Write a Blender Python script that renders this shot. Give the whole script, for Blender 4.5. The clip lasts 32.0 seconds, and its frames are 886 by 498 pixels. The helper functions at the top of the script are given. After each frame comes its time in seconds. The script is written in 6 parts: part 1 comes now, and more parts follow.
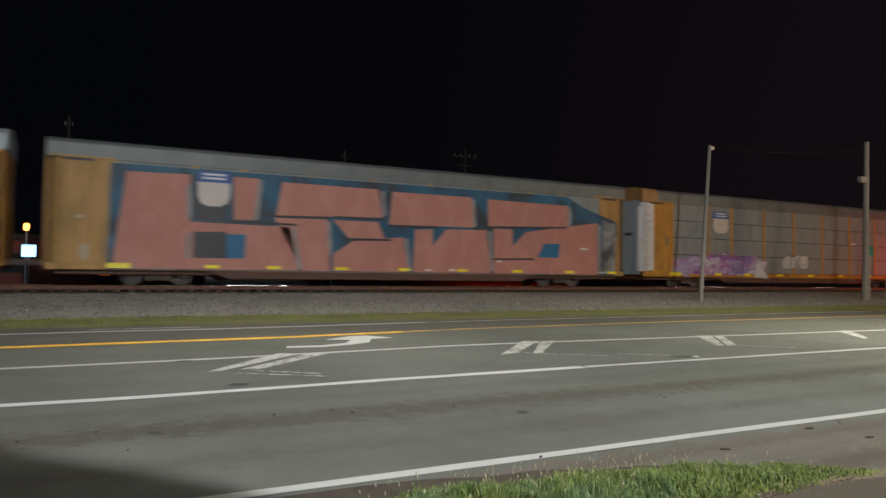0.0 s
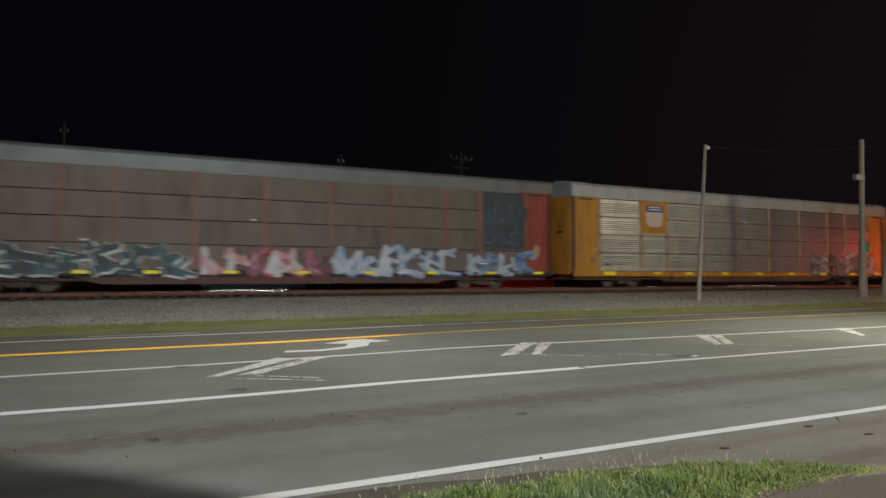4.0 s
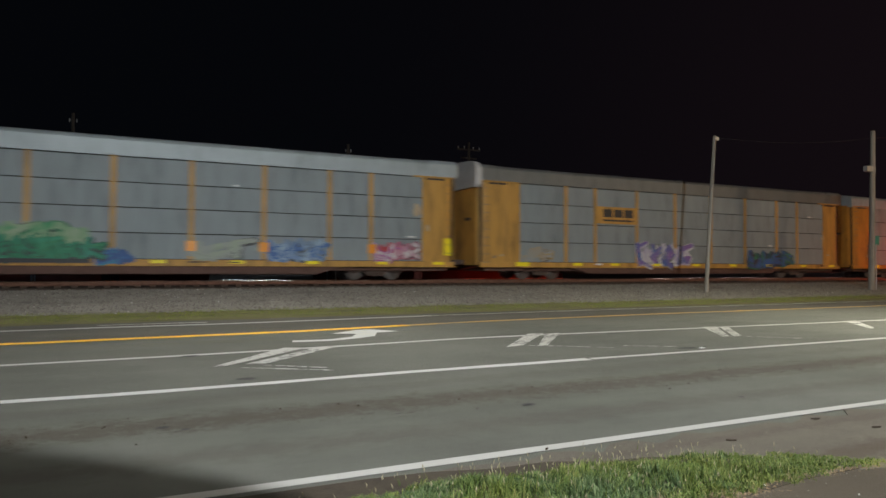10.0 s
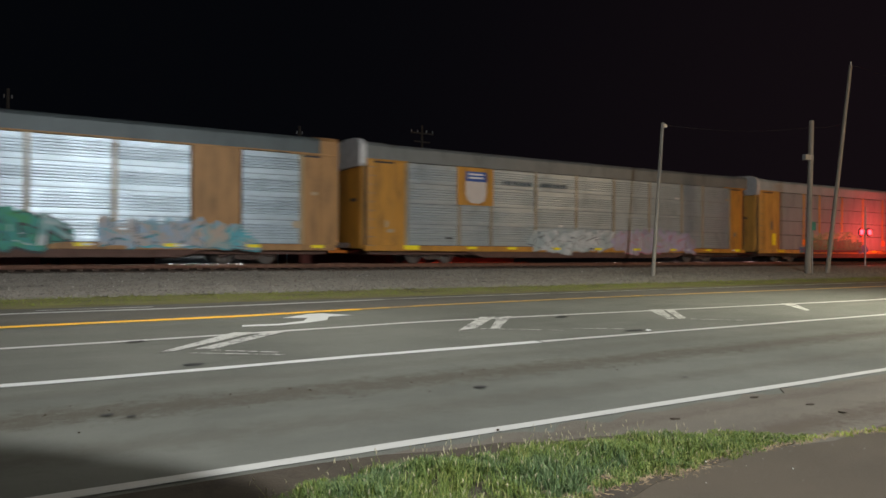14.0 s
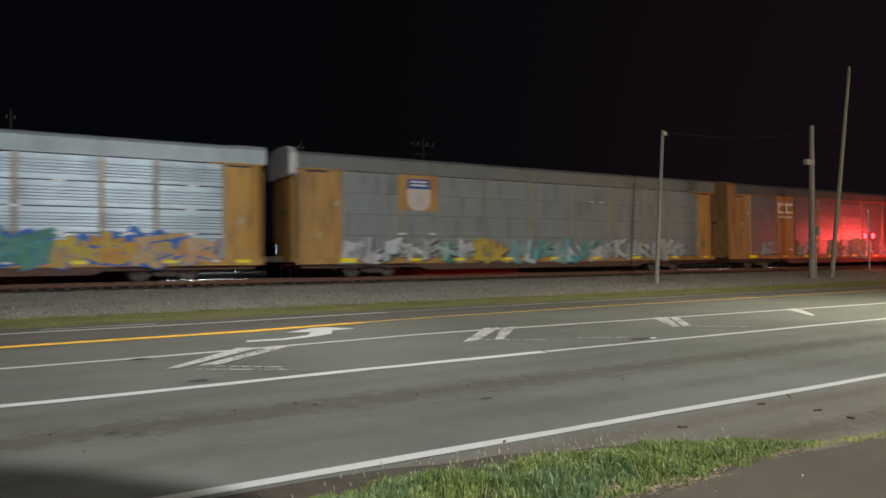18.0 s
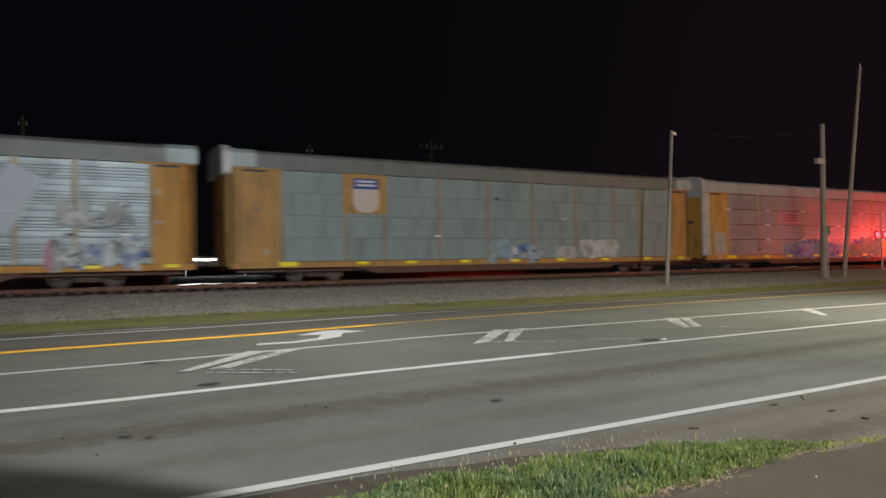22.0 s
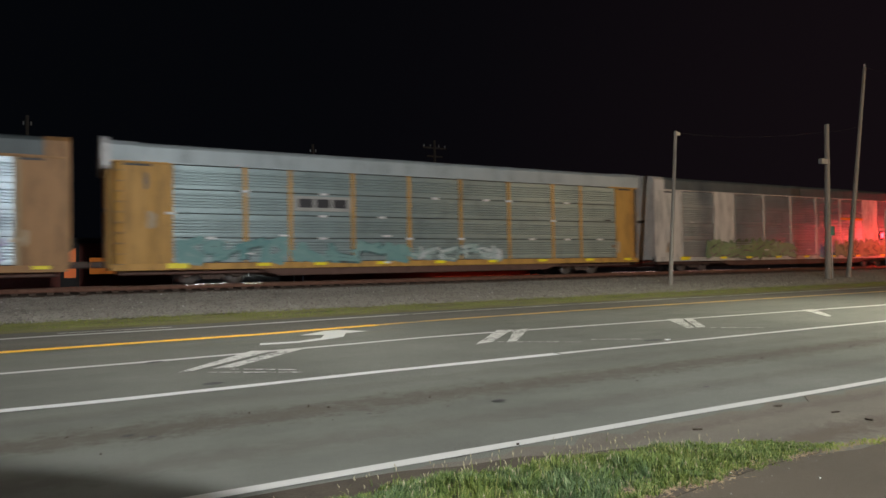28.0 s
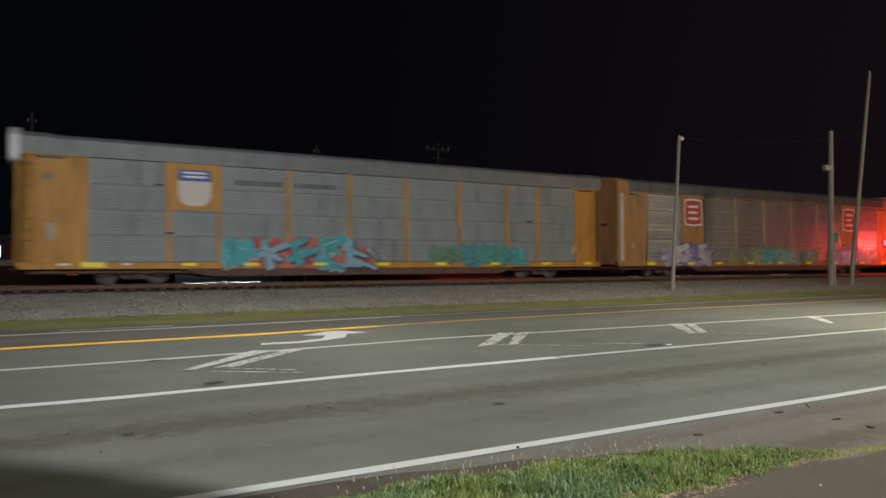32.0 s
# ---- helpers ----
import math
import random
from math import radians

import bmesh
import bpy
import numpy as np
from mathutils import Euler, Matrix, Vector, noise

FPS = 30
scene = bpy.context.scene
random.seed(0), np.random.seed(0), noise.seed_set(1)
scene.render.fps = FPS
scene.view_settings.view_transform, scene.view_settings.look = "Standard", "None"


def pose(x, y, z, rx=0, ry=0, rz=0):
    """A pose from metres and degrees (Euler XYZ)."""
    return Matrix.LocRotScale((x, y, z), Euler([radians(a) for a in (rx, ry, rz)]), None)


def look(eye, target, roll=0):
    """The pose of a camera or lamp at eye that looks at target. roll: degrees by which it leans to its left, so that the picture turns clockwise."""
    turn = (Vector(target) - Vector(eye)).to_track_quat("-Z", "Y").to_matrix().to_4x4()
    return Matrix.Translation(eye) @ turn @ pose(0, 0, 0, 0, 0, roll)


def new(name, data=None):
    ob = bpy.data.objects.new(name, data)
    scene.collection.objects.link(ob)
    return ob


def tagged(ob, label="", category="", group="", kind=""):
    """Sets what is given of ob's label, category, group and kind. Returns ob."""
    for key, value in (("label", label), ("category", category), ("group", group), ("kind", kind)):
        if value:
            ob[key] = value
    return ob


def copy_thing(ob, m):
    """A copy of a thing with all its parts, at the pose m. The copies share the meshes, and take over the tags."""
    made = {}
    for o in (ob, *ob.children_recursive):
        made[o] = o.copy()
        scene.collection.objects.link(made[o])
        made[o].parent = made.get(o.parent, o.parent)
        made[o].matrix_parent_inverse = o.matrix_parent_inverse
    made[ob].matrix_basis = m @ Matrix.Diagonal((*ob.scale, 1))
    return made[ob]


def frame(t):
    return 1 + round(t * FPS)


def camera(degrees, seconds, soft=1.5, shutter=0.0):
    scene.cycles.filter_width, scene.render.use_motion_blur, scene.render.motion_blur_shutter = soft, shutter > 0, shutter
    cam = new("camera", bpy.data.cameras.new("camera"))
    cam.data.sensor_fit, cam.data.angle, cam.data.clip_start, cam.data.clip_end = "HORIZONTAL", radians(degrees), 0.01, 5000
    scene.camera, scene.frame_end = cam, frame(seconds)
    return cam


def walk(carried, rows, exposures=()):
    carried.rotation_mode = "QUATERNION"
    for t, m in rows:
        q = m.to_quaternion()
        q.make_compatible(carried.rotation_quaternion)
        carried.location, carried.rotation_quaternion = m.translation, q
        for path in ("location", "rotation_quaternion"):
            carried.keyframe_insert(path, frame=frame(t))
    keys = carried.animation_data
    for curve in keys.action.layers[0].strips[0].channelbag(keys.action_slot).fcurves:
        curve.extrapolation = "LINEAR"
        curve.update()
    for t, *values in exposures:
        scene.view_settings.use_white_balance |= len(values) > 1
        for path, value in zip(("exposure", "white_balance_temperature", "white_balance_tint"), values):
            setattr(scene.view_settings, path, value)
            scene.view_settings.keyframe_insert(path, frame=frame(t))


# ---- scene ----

# ---- camera ----
cam = camera(66.32, 32.0, soft=1.55, shutter=0.6)
EYE = (0.0, 0.0, 1.42)
ROWS = [
    (0, 91.98, -0.77, -26.7), (0.5, 92.14, -0.55, -26.85), (1, 92.08, -0.51, -26.89), (1.5, 92.17, -0.34, -26.88), (2, 92.13, -0.21, -26.94),
    (2.5, 92.15, -0.02, -27.02), (3, 92.13, -0.07, -27.04), (3.5, 92.18, -0.01, -26.94), (5.5, 92.2, -0.22, -26.79), (6, 92.02, -0.1, -27),
    (6.5, 92.52, -0.09, -26.81), (7, 92.35, -0.39, -26.55), (7.5, 91.84, -0.52, -26.51), (8, 91.79, -0.47, -26.43), (8.5, 91.82, -0.48, -26.41),
    (9, 91.7, -0.39, -26.47), (9.5, 91.03, -0.35, -26.47), (10, 91.41, -0.29, -26.3), (10.5, 91.26, -0.14, -26.46), (11, 91.39, 0.04, -26.67),
    (11.5, 91.32, -0.04, -26.46), (12, 90.95, -0.24, -26.39), (12.1, 91, -0.35, -26.6), (12.2, 90.6, -0.95, -29.3), (12.3, 90.9, -1.1, -29.95),
    (12.5, 90.86, -1.01, -30.08), (13, 90.26, -0.54, -30.44), (13.5, 90.27, -0.39, -30.44), (14, 90.07, -0.43, -30.28), (14.5, 90.14, -0.41, -30.31),
    (15, 90.19, -0.43, -30.24), (15.5, 90.36, -0.14, -30.42), (17.5, 91.14, 0.53, -29.87), (18, 91.05, 0.63, -30.04), (18.5, 90.98, 0.41, -29.99),
    (19, 90.94, 0.63, -30.07), (19.5, 90.9, 1.13, -29.97), (20, 91.32, 0.87, -29.49), (20.5, 91.26, 0.71, -29.32), (21, 91.48, 1.14, -29.63),
    (21.5, 91.38, 1.25, -29.71), (22, 91.24, 1.03, -29.27), (22.5, 91.13, 1.15, -29.14), (23, 91.15, 1.15, -29.14), (23.5, 91.21, 1.2, -29.13),
    (24, 91.35, 0.95, -29.06), (24.5, 91.17, 1.01, -29.01), (26.5, 91.22, 0.8, -28.92), (27, 91.19, 0.76, -29), (27.5, 91.22, 0.86, -28.95),
    (28, 91.26, 0.94, -29), (28.5, 91.2, 0.98, -28.96), (29, 91.19, 1, -28.93), (29.5, 90.98, 1.04, -28.91), (30, 91.14, 0.83, -28.58),
    (30.5, 91.15, 0.78, -28.57), (31, 91.43, 0.31, -28.72), (31.5, 91.58, 0.14, -28.71), (32, 91.43, 0.24, -28.83),
]
walk(cam, [(t, pose(*EYE, rx, ry, rz)) for t, rx, ry, rz in ROWS], [(0, 0.0), (18.6, 0.0), (19.0, 0.05), (19.5, 0.04), (19.8, -0.17), (20.2, -0.16), (20.8, -0.09), (21.6, 0.0), (32, 0.0)])

# ---- plan: x runs along the track, y away from the road, z up from the road ----
TRACK_Y, RAIL_Z = 30.05, 0.75
PITCH = 28.55                    # from coupling to coupling
EDGE, SOLID, TURN, YELLOW, FAR = 4.4, 8.34, 11.45, 14.6, 16.95   # painted lines, distance y


TRAIN = (-2.55, 13.06695, 0.01674417, -0.00020825850, 0.0)


def train_x(t):
    """Where the first coupling is at t seconds."""
    return TRAIN[0] + TRAIN[1] * t + TRAIN[2] * t ** 2 + TRAIN[3] * t ** 3 + TRAIN[4] * t ** 4


# ---- night sky and lamps ----
world = bpy.data.worlds.new("night")
scene.world = world
world.use_nodes = True
bg = world.node_tree.nodes["Background"]
# black sky, with a dull red glow over the crossing far along the road
wn, wl = world.node_tree.nodes, world.node_tree.links
wco, wsep, wramp = wn.new("ShaderNodeTexCoord"), wn.new("ShaderNodeSeparateXYZ"), wn.new("ShaderNodeValToRGB")
wl.new(wco.outputs["Generated"], wsep.inputs[0])
wl.new(wsep.outputs["X"], wramp.inputs[0])
wramp.color_ramp.interpolation = "B_SPLINE"
wramp.color_ramp.elements[0].position, wramp.color_ramp.elements[0].color = 0.1, (0.0013, 0.0016, 0.0024, 1)
wramp.color_ramp.elements[1].position, wramp.color_ramp.elements[1].color = 0.98, (0.0078, 0.0046, 0.006, 1)
wramp.color_ramp.elements.new(0.55).color = (0.0019, 0.0019, 0.0028, 1)
wl.new(wramp.outputs[0], bg.inputs["Color"])
bg.inputs["Strength"].default_value = 1.0


def lamp(name, kind, m, energy, color, size=1.0, angle=None):
    data = bpy.data.lights.new(name, kind)
    data.energy, data.color = energy, color
    if kind == "AREA":
        data.shape, data.size = "DISK", size
        if angle:
            data.spread = radians(angle)
    else:
        data.shadow_soft_size = size
    ob = new(name, data)
    ob.matrix_world = m
    return ob


# two street lamps out of view (behind, far right), two fill lamps added over the road, and the red light of an unseen
# second signal
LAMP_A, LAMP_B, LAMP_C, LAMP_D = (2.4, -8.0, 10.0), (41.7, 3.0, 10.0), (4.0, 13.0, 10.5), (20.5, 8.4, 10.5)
lamp("street_light_behind", "AREA", look(LAMP_A, (5, 14, 0)), 4750, (0.945, 0.975, 0.985), 0.3)
lamp("street_light_warm", "AREA", look(LAMP_B, (38, 18, 0)), 1500, (1.0, 0.66, 0.38), 3.0)
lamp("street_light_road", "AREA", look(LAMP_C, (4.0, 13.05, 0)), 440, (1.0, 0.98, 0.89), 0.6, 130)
lamp("street_light_road_end", "AREA", look(LAMP_D, (20.5, 8.45, 0)), 1750, (0.98, 0.95, 0.76), 0.22, 138)
# red light on the train, set beside an added mast out of view
lamp("signal_glow", "POINT", pose(54.5, 26.2, 2.87), 720, (1.0, 0.05, 0.04), 0.12)


# ---- materials ----
def nodes_of(name):
    m = bpy.data.materials.new(name)
    m.use_nodes = True
    return m, m.node_tree.nodes, m.node_tree.links, m.node_tree.nodes["Principled BSDF"]


def mat(name, base, rough=0.6, metal=0.0, vary=0.25, scale=1.5, grain=60.0, bump=0.15, dirt=None, dirt_amount=0.35, stretch=(1, 1, 1), spec=0.5, bias=0.0):
    """Paint, metal, wood or stone: stains and grain at two scales, and fine relief."""
    m, n, l, b = nodes_of(name)
    co = n.new("ShaderNodeTexCoord")
    info = n.new("ShaderNodeObjectInfo")
    mp = n.new("ShaderNodeMapping")
    mp.inputs["Scale"].default_value = stretch
    shift = n.new("ShaderNodeVectorMath")
    shift.operation = "MULTIPLY_ADD"
    shift.inputs[1].default_value = (1, 1, 1)
    rnd = n.new("ShaderNodeMath")
    rnd.operation = "MULTIPLY"
    rnd.inputs[1].default_value = 37.0
    l.new(info.outputs["Random"], rnd.inputs[0])
    l.new(co.outputs["Object"], shift.inputs[0])
    l.new(rnd.outputs[0], shift.inputs[2])
    l.new(shift.outputs[0], mp.inputs["Vector"])
    big, fine = n.new("ShaderNodeTexNoise"), n.new("ShaderNodeTexNoise")
    big.inputs["Scale"].default_value, big.inputs["Detail"].default_value, big.inputs["Roughness"].default_value = scale, 6, 0.62
    fine.inputs["Scale"].default_value, fine.inputs["Detail"].default_value = grain, 3
    for t in (big, fine):
        l.new(mp.outputs[0], t.inputs["Vector"])
    add = n.new("ShaderNodeMath")
    add.operation = "MULTIPLY_ADD"
    add.inputs[1].default_value = 0.35
    l.new(fine.outputs["Fac"], add.inputs[0])
    l.new(big.outputs["Fac"], add.inputs[2])
    ramp = n.new("ShaderNodeValToRGB")
    dark = dirt or tuple(c * (1 - vary) for c in base)
    lite = tuple(min(1, c * (1 + vary * 0.5)) for c in base)
    e = ramp.color_ramp.elements
    e[0].position, e[0].color = 0.42 + bias, (*[b0 * (1 - dirt_amount) + d * dirt_amount if dirt else d for b0, d in zip(base, dark)], 1)
    e[1].position, e[1].color = 0.95, (*lite, 1)
    mid = ramp.color_ramp.elements.new(0.62 + bias)
    mid.color = (*base, 1)
    l.new(add.outputs[0], ramp.inputs[0])
    l.new(ramp.outputs[0], b.inputs["Base Color"])
    rr = n.new("ShaderNodeMapRange")
    rr.inputs["To Min"].default_value, rr.inputs["To Max"].default_value = min(1, rough + 0.12), max(0.03, rough - 0.1)
    l.new(big.outputs["Fac"], rr.inputs["Value"])
    l.new(rr.outputs[0], b.inputs["Roughness"])
    b.inputs["Metallic"].default_value = metal
    b.inputs["Specular IOR Level"].default_value = spec
    if bump:
        bp = n.new("ShaderNodeBump")
        bp.inputs["Strength"].default_value, bp.inputs["Distance"].default_value = bump, 0.02
        l.new(add.outputs[0], bp.inputs["Height"])
        l.new(bp.outputs[0], b.inputs["Normal"])
    return m


def glow(name, color, strength):
    m, n, l, b = nodes_of(name)
    b.inputs["Base Color"].default_value = (*color, 1)
    b.inputs["Emission Color"].default_value = (*color, 1)
    b.inputs["Emission Strength"].default_value = strength
    return m


def blend_noise(name, cols, scale, rough=0.6, metal=0.0, stretch=(1, 1, 1), bump=0.1, hard=0.06):
    """Sprayed paint: a few colours in cloudy fields with soft borders."""
    m, n, l, b = nodes_of(name)
    co, mp, nz = n.new("ShaderNodeTexCoord"), n.new("ShaderNodeMapping"), n.new("ShaderNodeTexNoise")
    mp.inputs["Scale"].default_value = stretch
    nz.inputs["Scale"].default_value, nz.inputs["Detail"].default_value, nz.inputs["Distortion"].default_value = scale, 2.5, 0.8
    l.new(co.outputs["Object"], mp.inputs["Vector"])
    l.new(mp.outputs[0], nz.inputs["Vector"])
    ramp = n.new("ShaderNodeValToRGB")
    e = ramp.color_ramp.elements
    lo, hi = 0.36, 0.64
    e[0].position, e[0].color = lo, (*cols[0], 1)
    e[1].position, e[1].color = hi, (*cols[-1], 1)
    for i, c in enumerate(cols[1:-1]):
        x = e.new(lo + (hi - lo) * (i + 1) / (len(cols) - 1))
        x.color = (*c, 1)
    l.new(nz.outputs["Fac"], ramp.inputs[0])
    l.new(ramp.outputs[0], b.inputs["Base Color"])
    b.inputs["Roughness"].default_value, b.inputs["Metallic"].default_value = rough, metal
    return m


def asphalt(name, base, streaks=(), tint=(0.058, 0.047, 0.031)):
    """Worn asphalt: stones, patches, crumbly oil along the wheel paths (y of each streak, its width, its depth)."""
    m, n, l, b = nodes_of(name)
    co = n.new("ShaderNodeTexCoord")

    def tex(scale, detail, rough, stretch=(1, 1, 1)):
        mp, t = n.new("ShaderNodeMapping"), n.new("ShaderNodeTexNoise")
        mp.inputs["Scale"].default_value = stretch
        t.inputs["Scale"].default_value, t.inputs["Detail"].default_value, t.inputs["Roughness"].default_value = scale, detail, rough
        l.new(co.outputs["Object"], mp.inputs["Vector"])
        l.new(mp.outputs[0], t.inputs["Vector"])
        return t.outputs["Fac"]

    def m2(op, a, c=None):
        x = n.new("ShaderNodeMath")
        x.operation = op
        for i, s in enumerate((a, c)):
            if s is None:
                continue
            if hasattr(s, "links"):
                l.new(s, x.inputs[i])
            else:
                x.inputs[i].default_value = s
        return x.outputs[0]

    fine, big, mid, crumb = tex(140, 3, 0.6), tex(0.3, 5, 0.6), tex(1.6, 7, 0.65, (0.4, 1, 1)), tex(5.0, 8, 0.78, (0.8, 1.0, 1))
    speck = tex(17, 4, 0.7)
    sep = n.new("ShaderNodeSeparateXYZ")
    l.new(co.outputs["Object"], sep.inputs[0])
    total = m2("ADD", m2("ADD", m2("MULTIPLY", big, 0.55), m2("MULTIPLY", mid, 0.4)), m2("MULTIPLY", fine, 0.55))
    ramp = n.new("ShaderNodeValToRGB")
    e = ramp.color_ramp.elements
    e[0].position, e[0].color = 0.55, (*[c * 0.66 for c in base], 1)
    e[1].position, e[1].color = 0.95, (*[c * 1.3 for c in base], 1)
    l.new(total, ramp.inputs[0])
    col = ramp.outputs[0]
    for y, w, depth in streaks:
        d = m2("DIVIDE", m2("ABSOLUTE", m2("SUBTRACT", sep.outputs["Y"], y)), w)
        d = m2("MAXIMUM", m2("SUBTRACT", 1.0, d), 0.0)
        step = n.new("ShaderNodeMapRange")
        step.inputs["From Min"].default_value, step.inputs["From Max"].default_value = 0.7, 0.84
        l.new(m2("ADD", m2("ADD", m2("MULTIPLY", crumb, 0.7), m2("MULTIPLY", speck, 0.32)), m2("MULTIPLY", d, 0.36)), step.inputs["Value"])
        mix = n.new("ShaderNodeMix")
        mix.data_type = "RGBA"
        l.new(m2("MULTIPLY", step.outputs[0], m2("MULTIPLY", m2("MINIMUM", m2("MULTIPLY", d, 3.0), 1.0), depth)), mix.inputs["Factor"])
        l.new(col, mix.inputs["A"])
        mix.inputs["B"].default_value = (*tint, 1)
        col = mix.outputs["Result"]
    l.new(col, b.inputs["Base Color"])
    b.inputs["Roughness"].default_value = 0.8
    b.inputs["Specular IOR Level"].default_value = 0.35
    bp = n.new("ShaderNodeBump")
    bp.inputs["Strength"].default_value, bp.inputs["Distance"].default_value = 0.55, 0.012
    l.new(m2("ADD", fine, m2("MULTIPLY", crumb, 0.5)), bp.inputs["Height"])
    l.new(bp.outputs[0], b.inputs["Normal"])
    return m


M = {}
M["asphalt"] = asphalt("asphalt", (0.123, 0.126, 0.109), [(6.5, 0.95, 0.68), (7.5, 0.6, 0.2), (5.3, 0.6, 0.3), (3.4, 0.9, 0.4)])
M["far_asphalt"] = asphalt("far_asphalt", (0.115, 0.11, 0.096))
M["apron"] = asphalt("old_apron", (0.07, 0.056, 0.04))
M["dirt"] = mat("dirt", (0.075, 0.062, 0.045), 0.95, 0, 0.5, 0.8, 40, 0.5)
M["soil"] = mat("damp_soil", (0.045, 0.034, 0.022), 0.95, 0, 0.5, 4, 60, 0.6)
M["shoulder"] = asphalt("dusty_shoulder", (0.125, 0.11, 0.089), [(3.3, 0.5, 0.75), (4.0, 0.25, 0.4)], (0.066, 0.05, 0.035))
M["verge_soil"] = mat("mossy_soil", (0.15, 0.14, 0.06), 0.95, 0, 0.5, 1.5, 40, 0.5, stretch=(0.5, 1.5, 1))
M["gravel"] = mat("gravel", (0.25, 0.23, 0.2), 0.95, 0, 0.5, 0.7, 14, 0.8, stretch=(0.6, 1, 1))
M["trackbed"] = mat("oily_ballast", (0.1, 0.072, 0.055), 0.95, 0, 0.5, 1.0, 14, 1.0)
M["stone"] = mat("stone", (0.23, 0.22, 0.2), 0.9, 0, 0.45, 2.0, 30, 0.3)
M["tie"] = mat("creosoted_wood", (0.085, 0.06, 0.045), 0.9, 0, 0.4, 3, 50, 0.4, stretch=(4, 0.5, 4))
M["rail"] = mat("rail_side", (0.19, 0.1, 0.07), 0.8, 0.3, 0.4, 4, 50, 0.3)
M["railhead"], _, _, head = nodes_of("rail_head")
head.inputs["Base Color"].default_value = (0.62, 0.6, 0.58, 1)
head.inputs["Metallic"].default_value, head.inputs["Roughness"].default_value = 1.0, 0.03


def road_paint(name, col, wear, scale=7.0):
    """Thermoplastic road paint, worn through to the asphalt in flecks."""
    m, n, l, b = nodes_of(name)
    co, nz, n2 = n.new("ShaderNodeTexCoord"), n.new("ShaderNodeTexNoise"), n.new("ShaderNodeTexNoise")
    nz.inputs["Scale"].default_value, nz.inputs["Detail"].default_value, nz.inputs["Roughness"].default_value = scale, 8, 0.7
    n2.inputs["Scale"].default_value, n2.inputs["Detail"].default_value = 1.1, 3
    l.new(co.outputs["Object"], nz.inputs["Vector"])
    l.new(co.outputs["Object"], n2.inputs["Vector"])
    add = n.new("ShaderNodeMath")
    add.operation = "MULTIPLY_ADD"
    add.inputs[1].default_value = 0.5
    l.new(n2.outputs["Fac"], add.inputs[0])
    l.new(nz.outputs["Fac"], add.inputs[2])
    ramp = n.new("ShaderNodeValToRGB")
    e = ramp.color_ramp.elements
    e[0].position, e[0].color = wear, (0.11, 0.11, 0.1, 1)
    e[1].position, e[1].color = wear + 0.09, (*col, 1)
    l.new(add.outputs[0], ramp.inputs[0])
    l.new(ramp.outputs[0], b.inputs["Base Color"])
    b.inputs["Roughness"].default_value = 0.55
    return m


M["white_line"] = road_paint("white_line", (0.56, 0.57, 0.56), 0.5)
M["edge_paint"] = road_paint("dirty_edge_line", (0.44, 0.435, 0.41), 0.5)
M["thin_line"] = road_paint("thin_white_line", (0.48, 0.48, 0.465), 0.42)
M["worn_line"] = road_paint("worn_white_paint", (0.49, 0.49, 0.465), 0.665, 9.0)
M["dull_yellow"] = road_paint("dull_yellow_line", (0.52, 0.32, 0.09), 0.6, 9.0)
M["yellow_line"] = road_paint("yellow_line", (0.92, 0.52, 0.05), 0.4)


# ---- mesh helpers ----
def link(name, mesh, parent=None, label="", m=None):
    ob = new(name, mesh)
    if parent is not None:
        ob.parent = parent
    if m is not None:
        ob.matrix_basis = m
    if label:
        ob["label"] = label
    return ob


def mesh_of(name, bm, material, smooth=False):
    me = bpy.data.meshes.new(name)
    bm.to_mesh(me)
    bm.free()
    me.materials.append(material)
    if smooth:
        for p in me.polygons:
            p.use_smooth = True
    return me


def part(name, bm, material, parent=None, label="", m=None, smooth=False):
    return link(name, mesh_of(name, bm, material, smooth), parent, label, m)


def box(x0, x1, y0, y1, z0, z1, bm=None, bevel=0.0):
    bm2 = bmesh.new()
    bmesh.ops.create_cube(bm2, size=1)
    bmesh.ops.transform(bm2, matrix=Matrix.Translation(((x0 + x1) / 2, (y0 + y1) / 2, (z0 + z1) / 2)) @ Matrix.Diagonal((x1 - x0, y1 - y0, z1 - z0, 1)), verts=bm2.verts)
    if bevel:
        bmesh.ops.bevel(bm2, geom=bm2.edges, offset=bevel, segments=1, affect="EDGES")
    return merge(bm, bm2)


def merge(bm, bm2):
    if bm is None:
        return bm2
    me = bpy.data.meshes.new("tmp")
    bm2.to_mesh(me)
    bm2.free()
    bm.from_mesh(me)
    bpy.data.meshes.remove(me)
    return bm


def rod(a, b, r0, r1=None, seg=10, bm=None):
    """A tapered round bar from a to b."""
    a, b = Vector(a), Vector(b)
    bm2 = bmesh.new()
    bmesh.ops.create_cone(bm2, cap_ends=True, segments=seg, radius1=r0, radius2=r0 if r1 is None else r1, depth=(b - a).length)
    turn = (b - a).to_track_quat("Z", "Y").to_matrix().to_4x4()
    bmesh.ops.transform(bm2, matrix=Matrix.Translation((a + b) / 2) @ turn, verts=bm2.verts)
    return merge(bm, bm2)


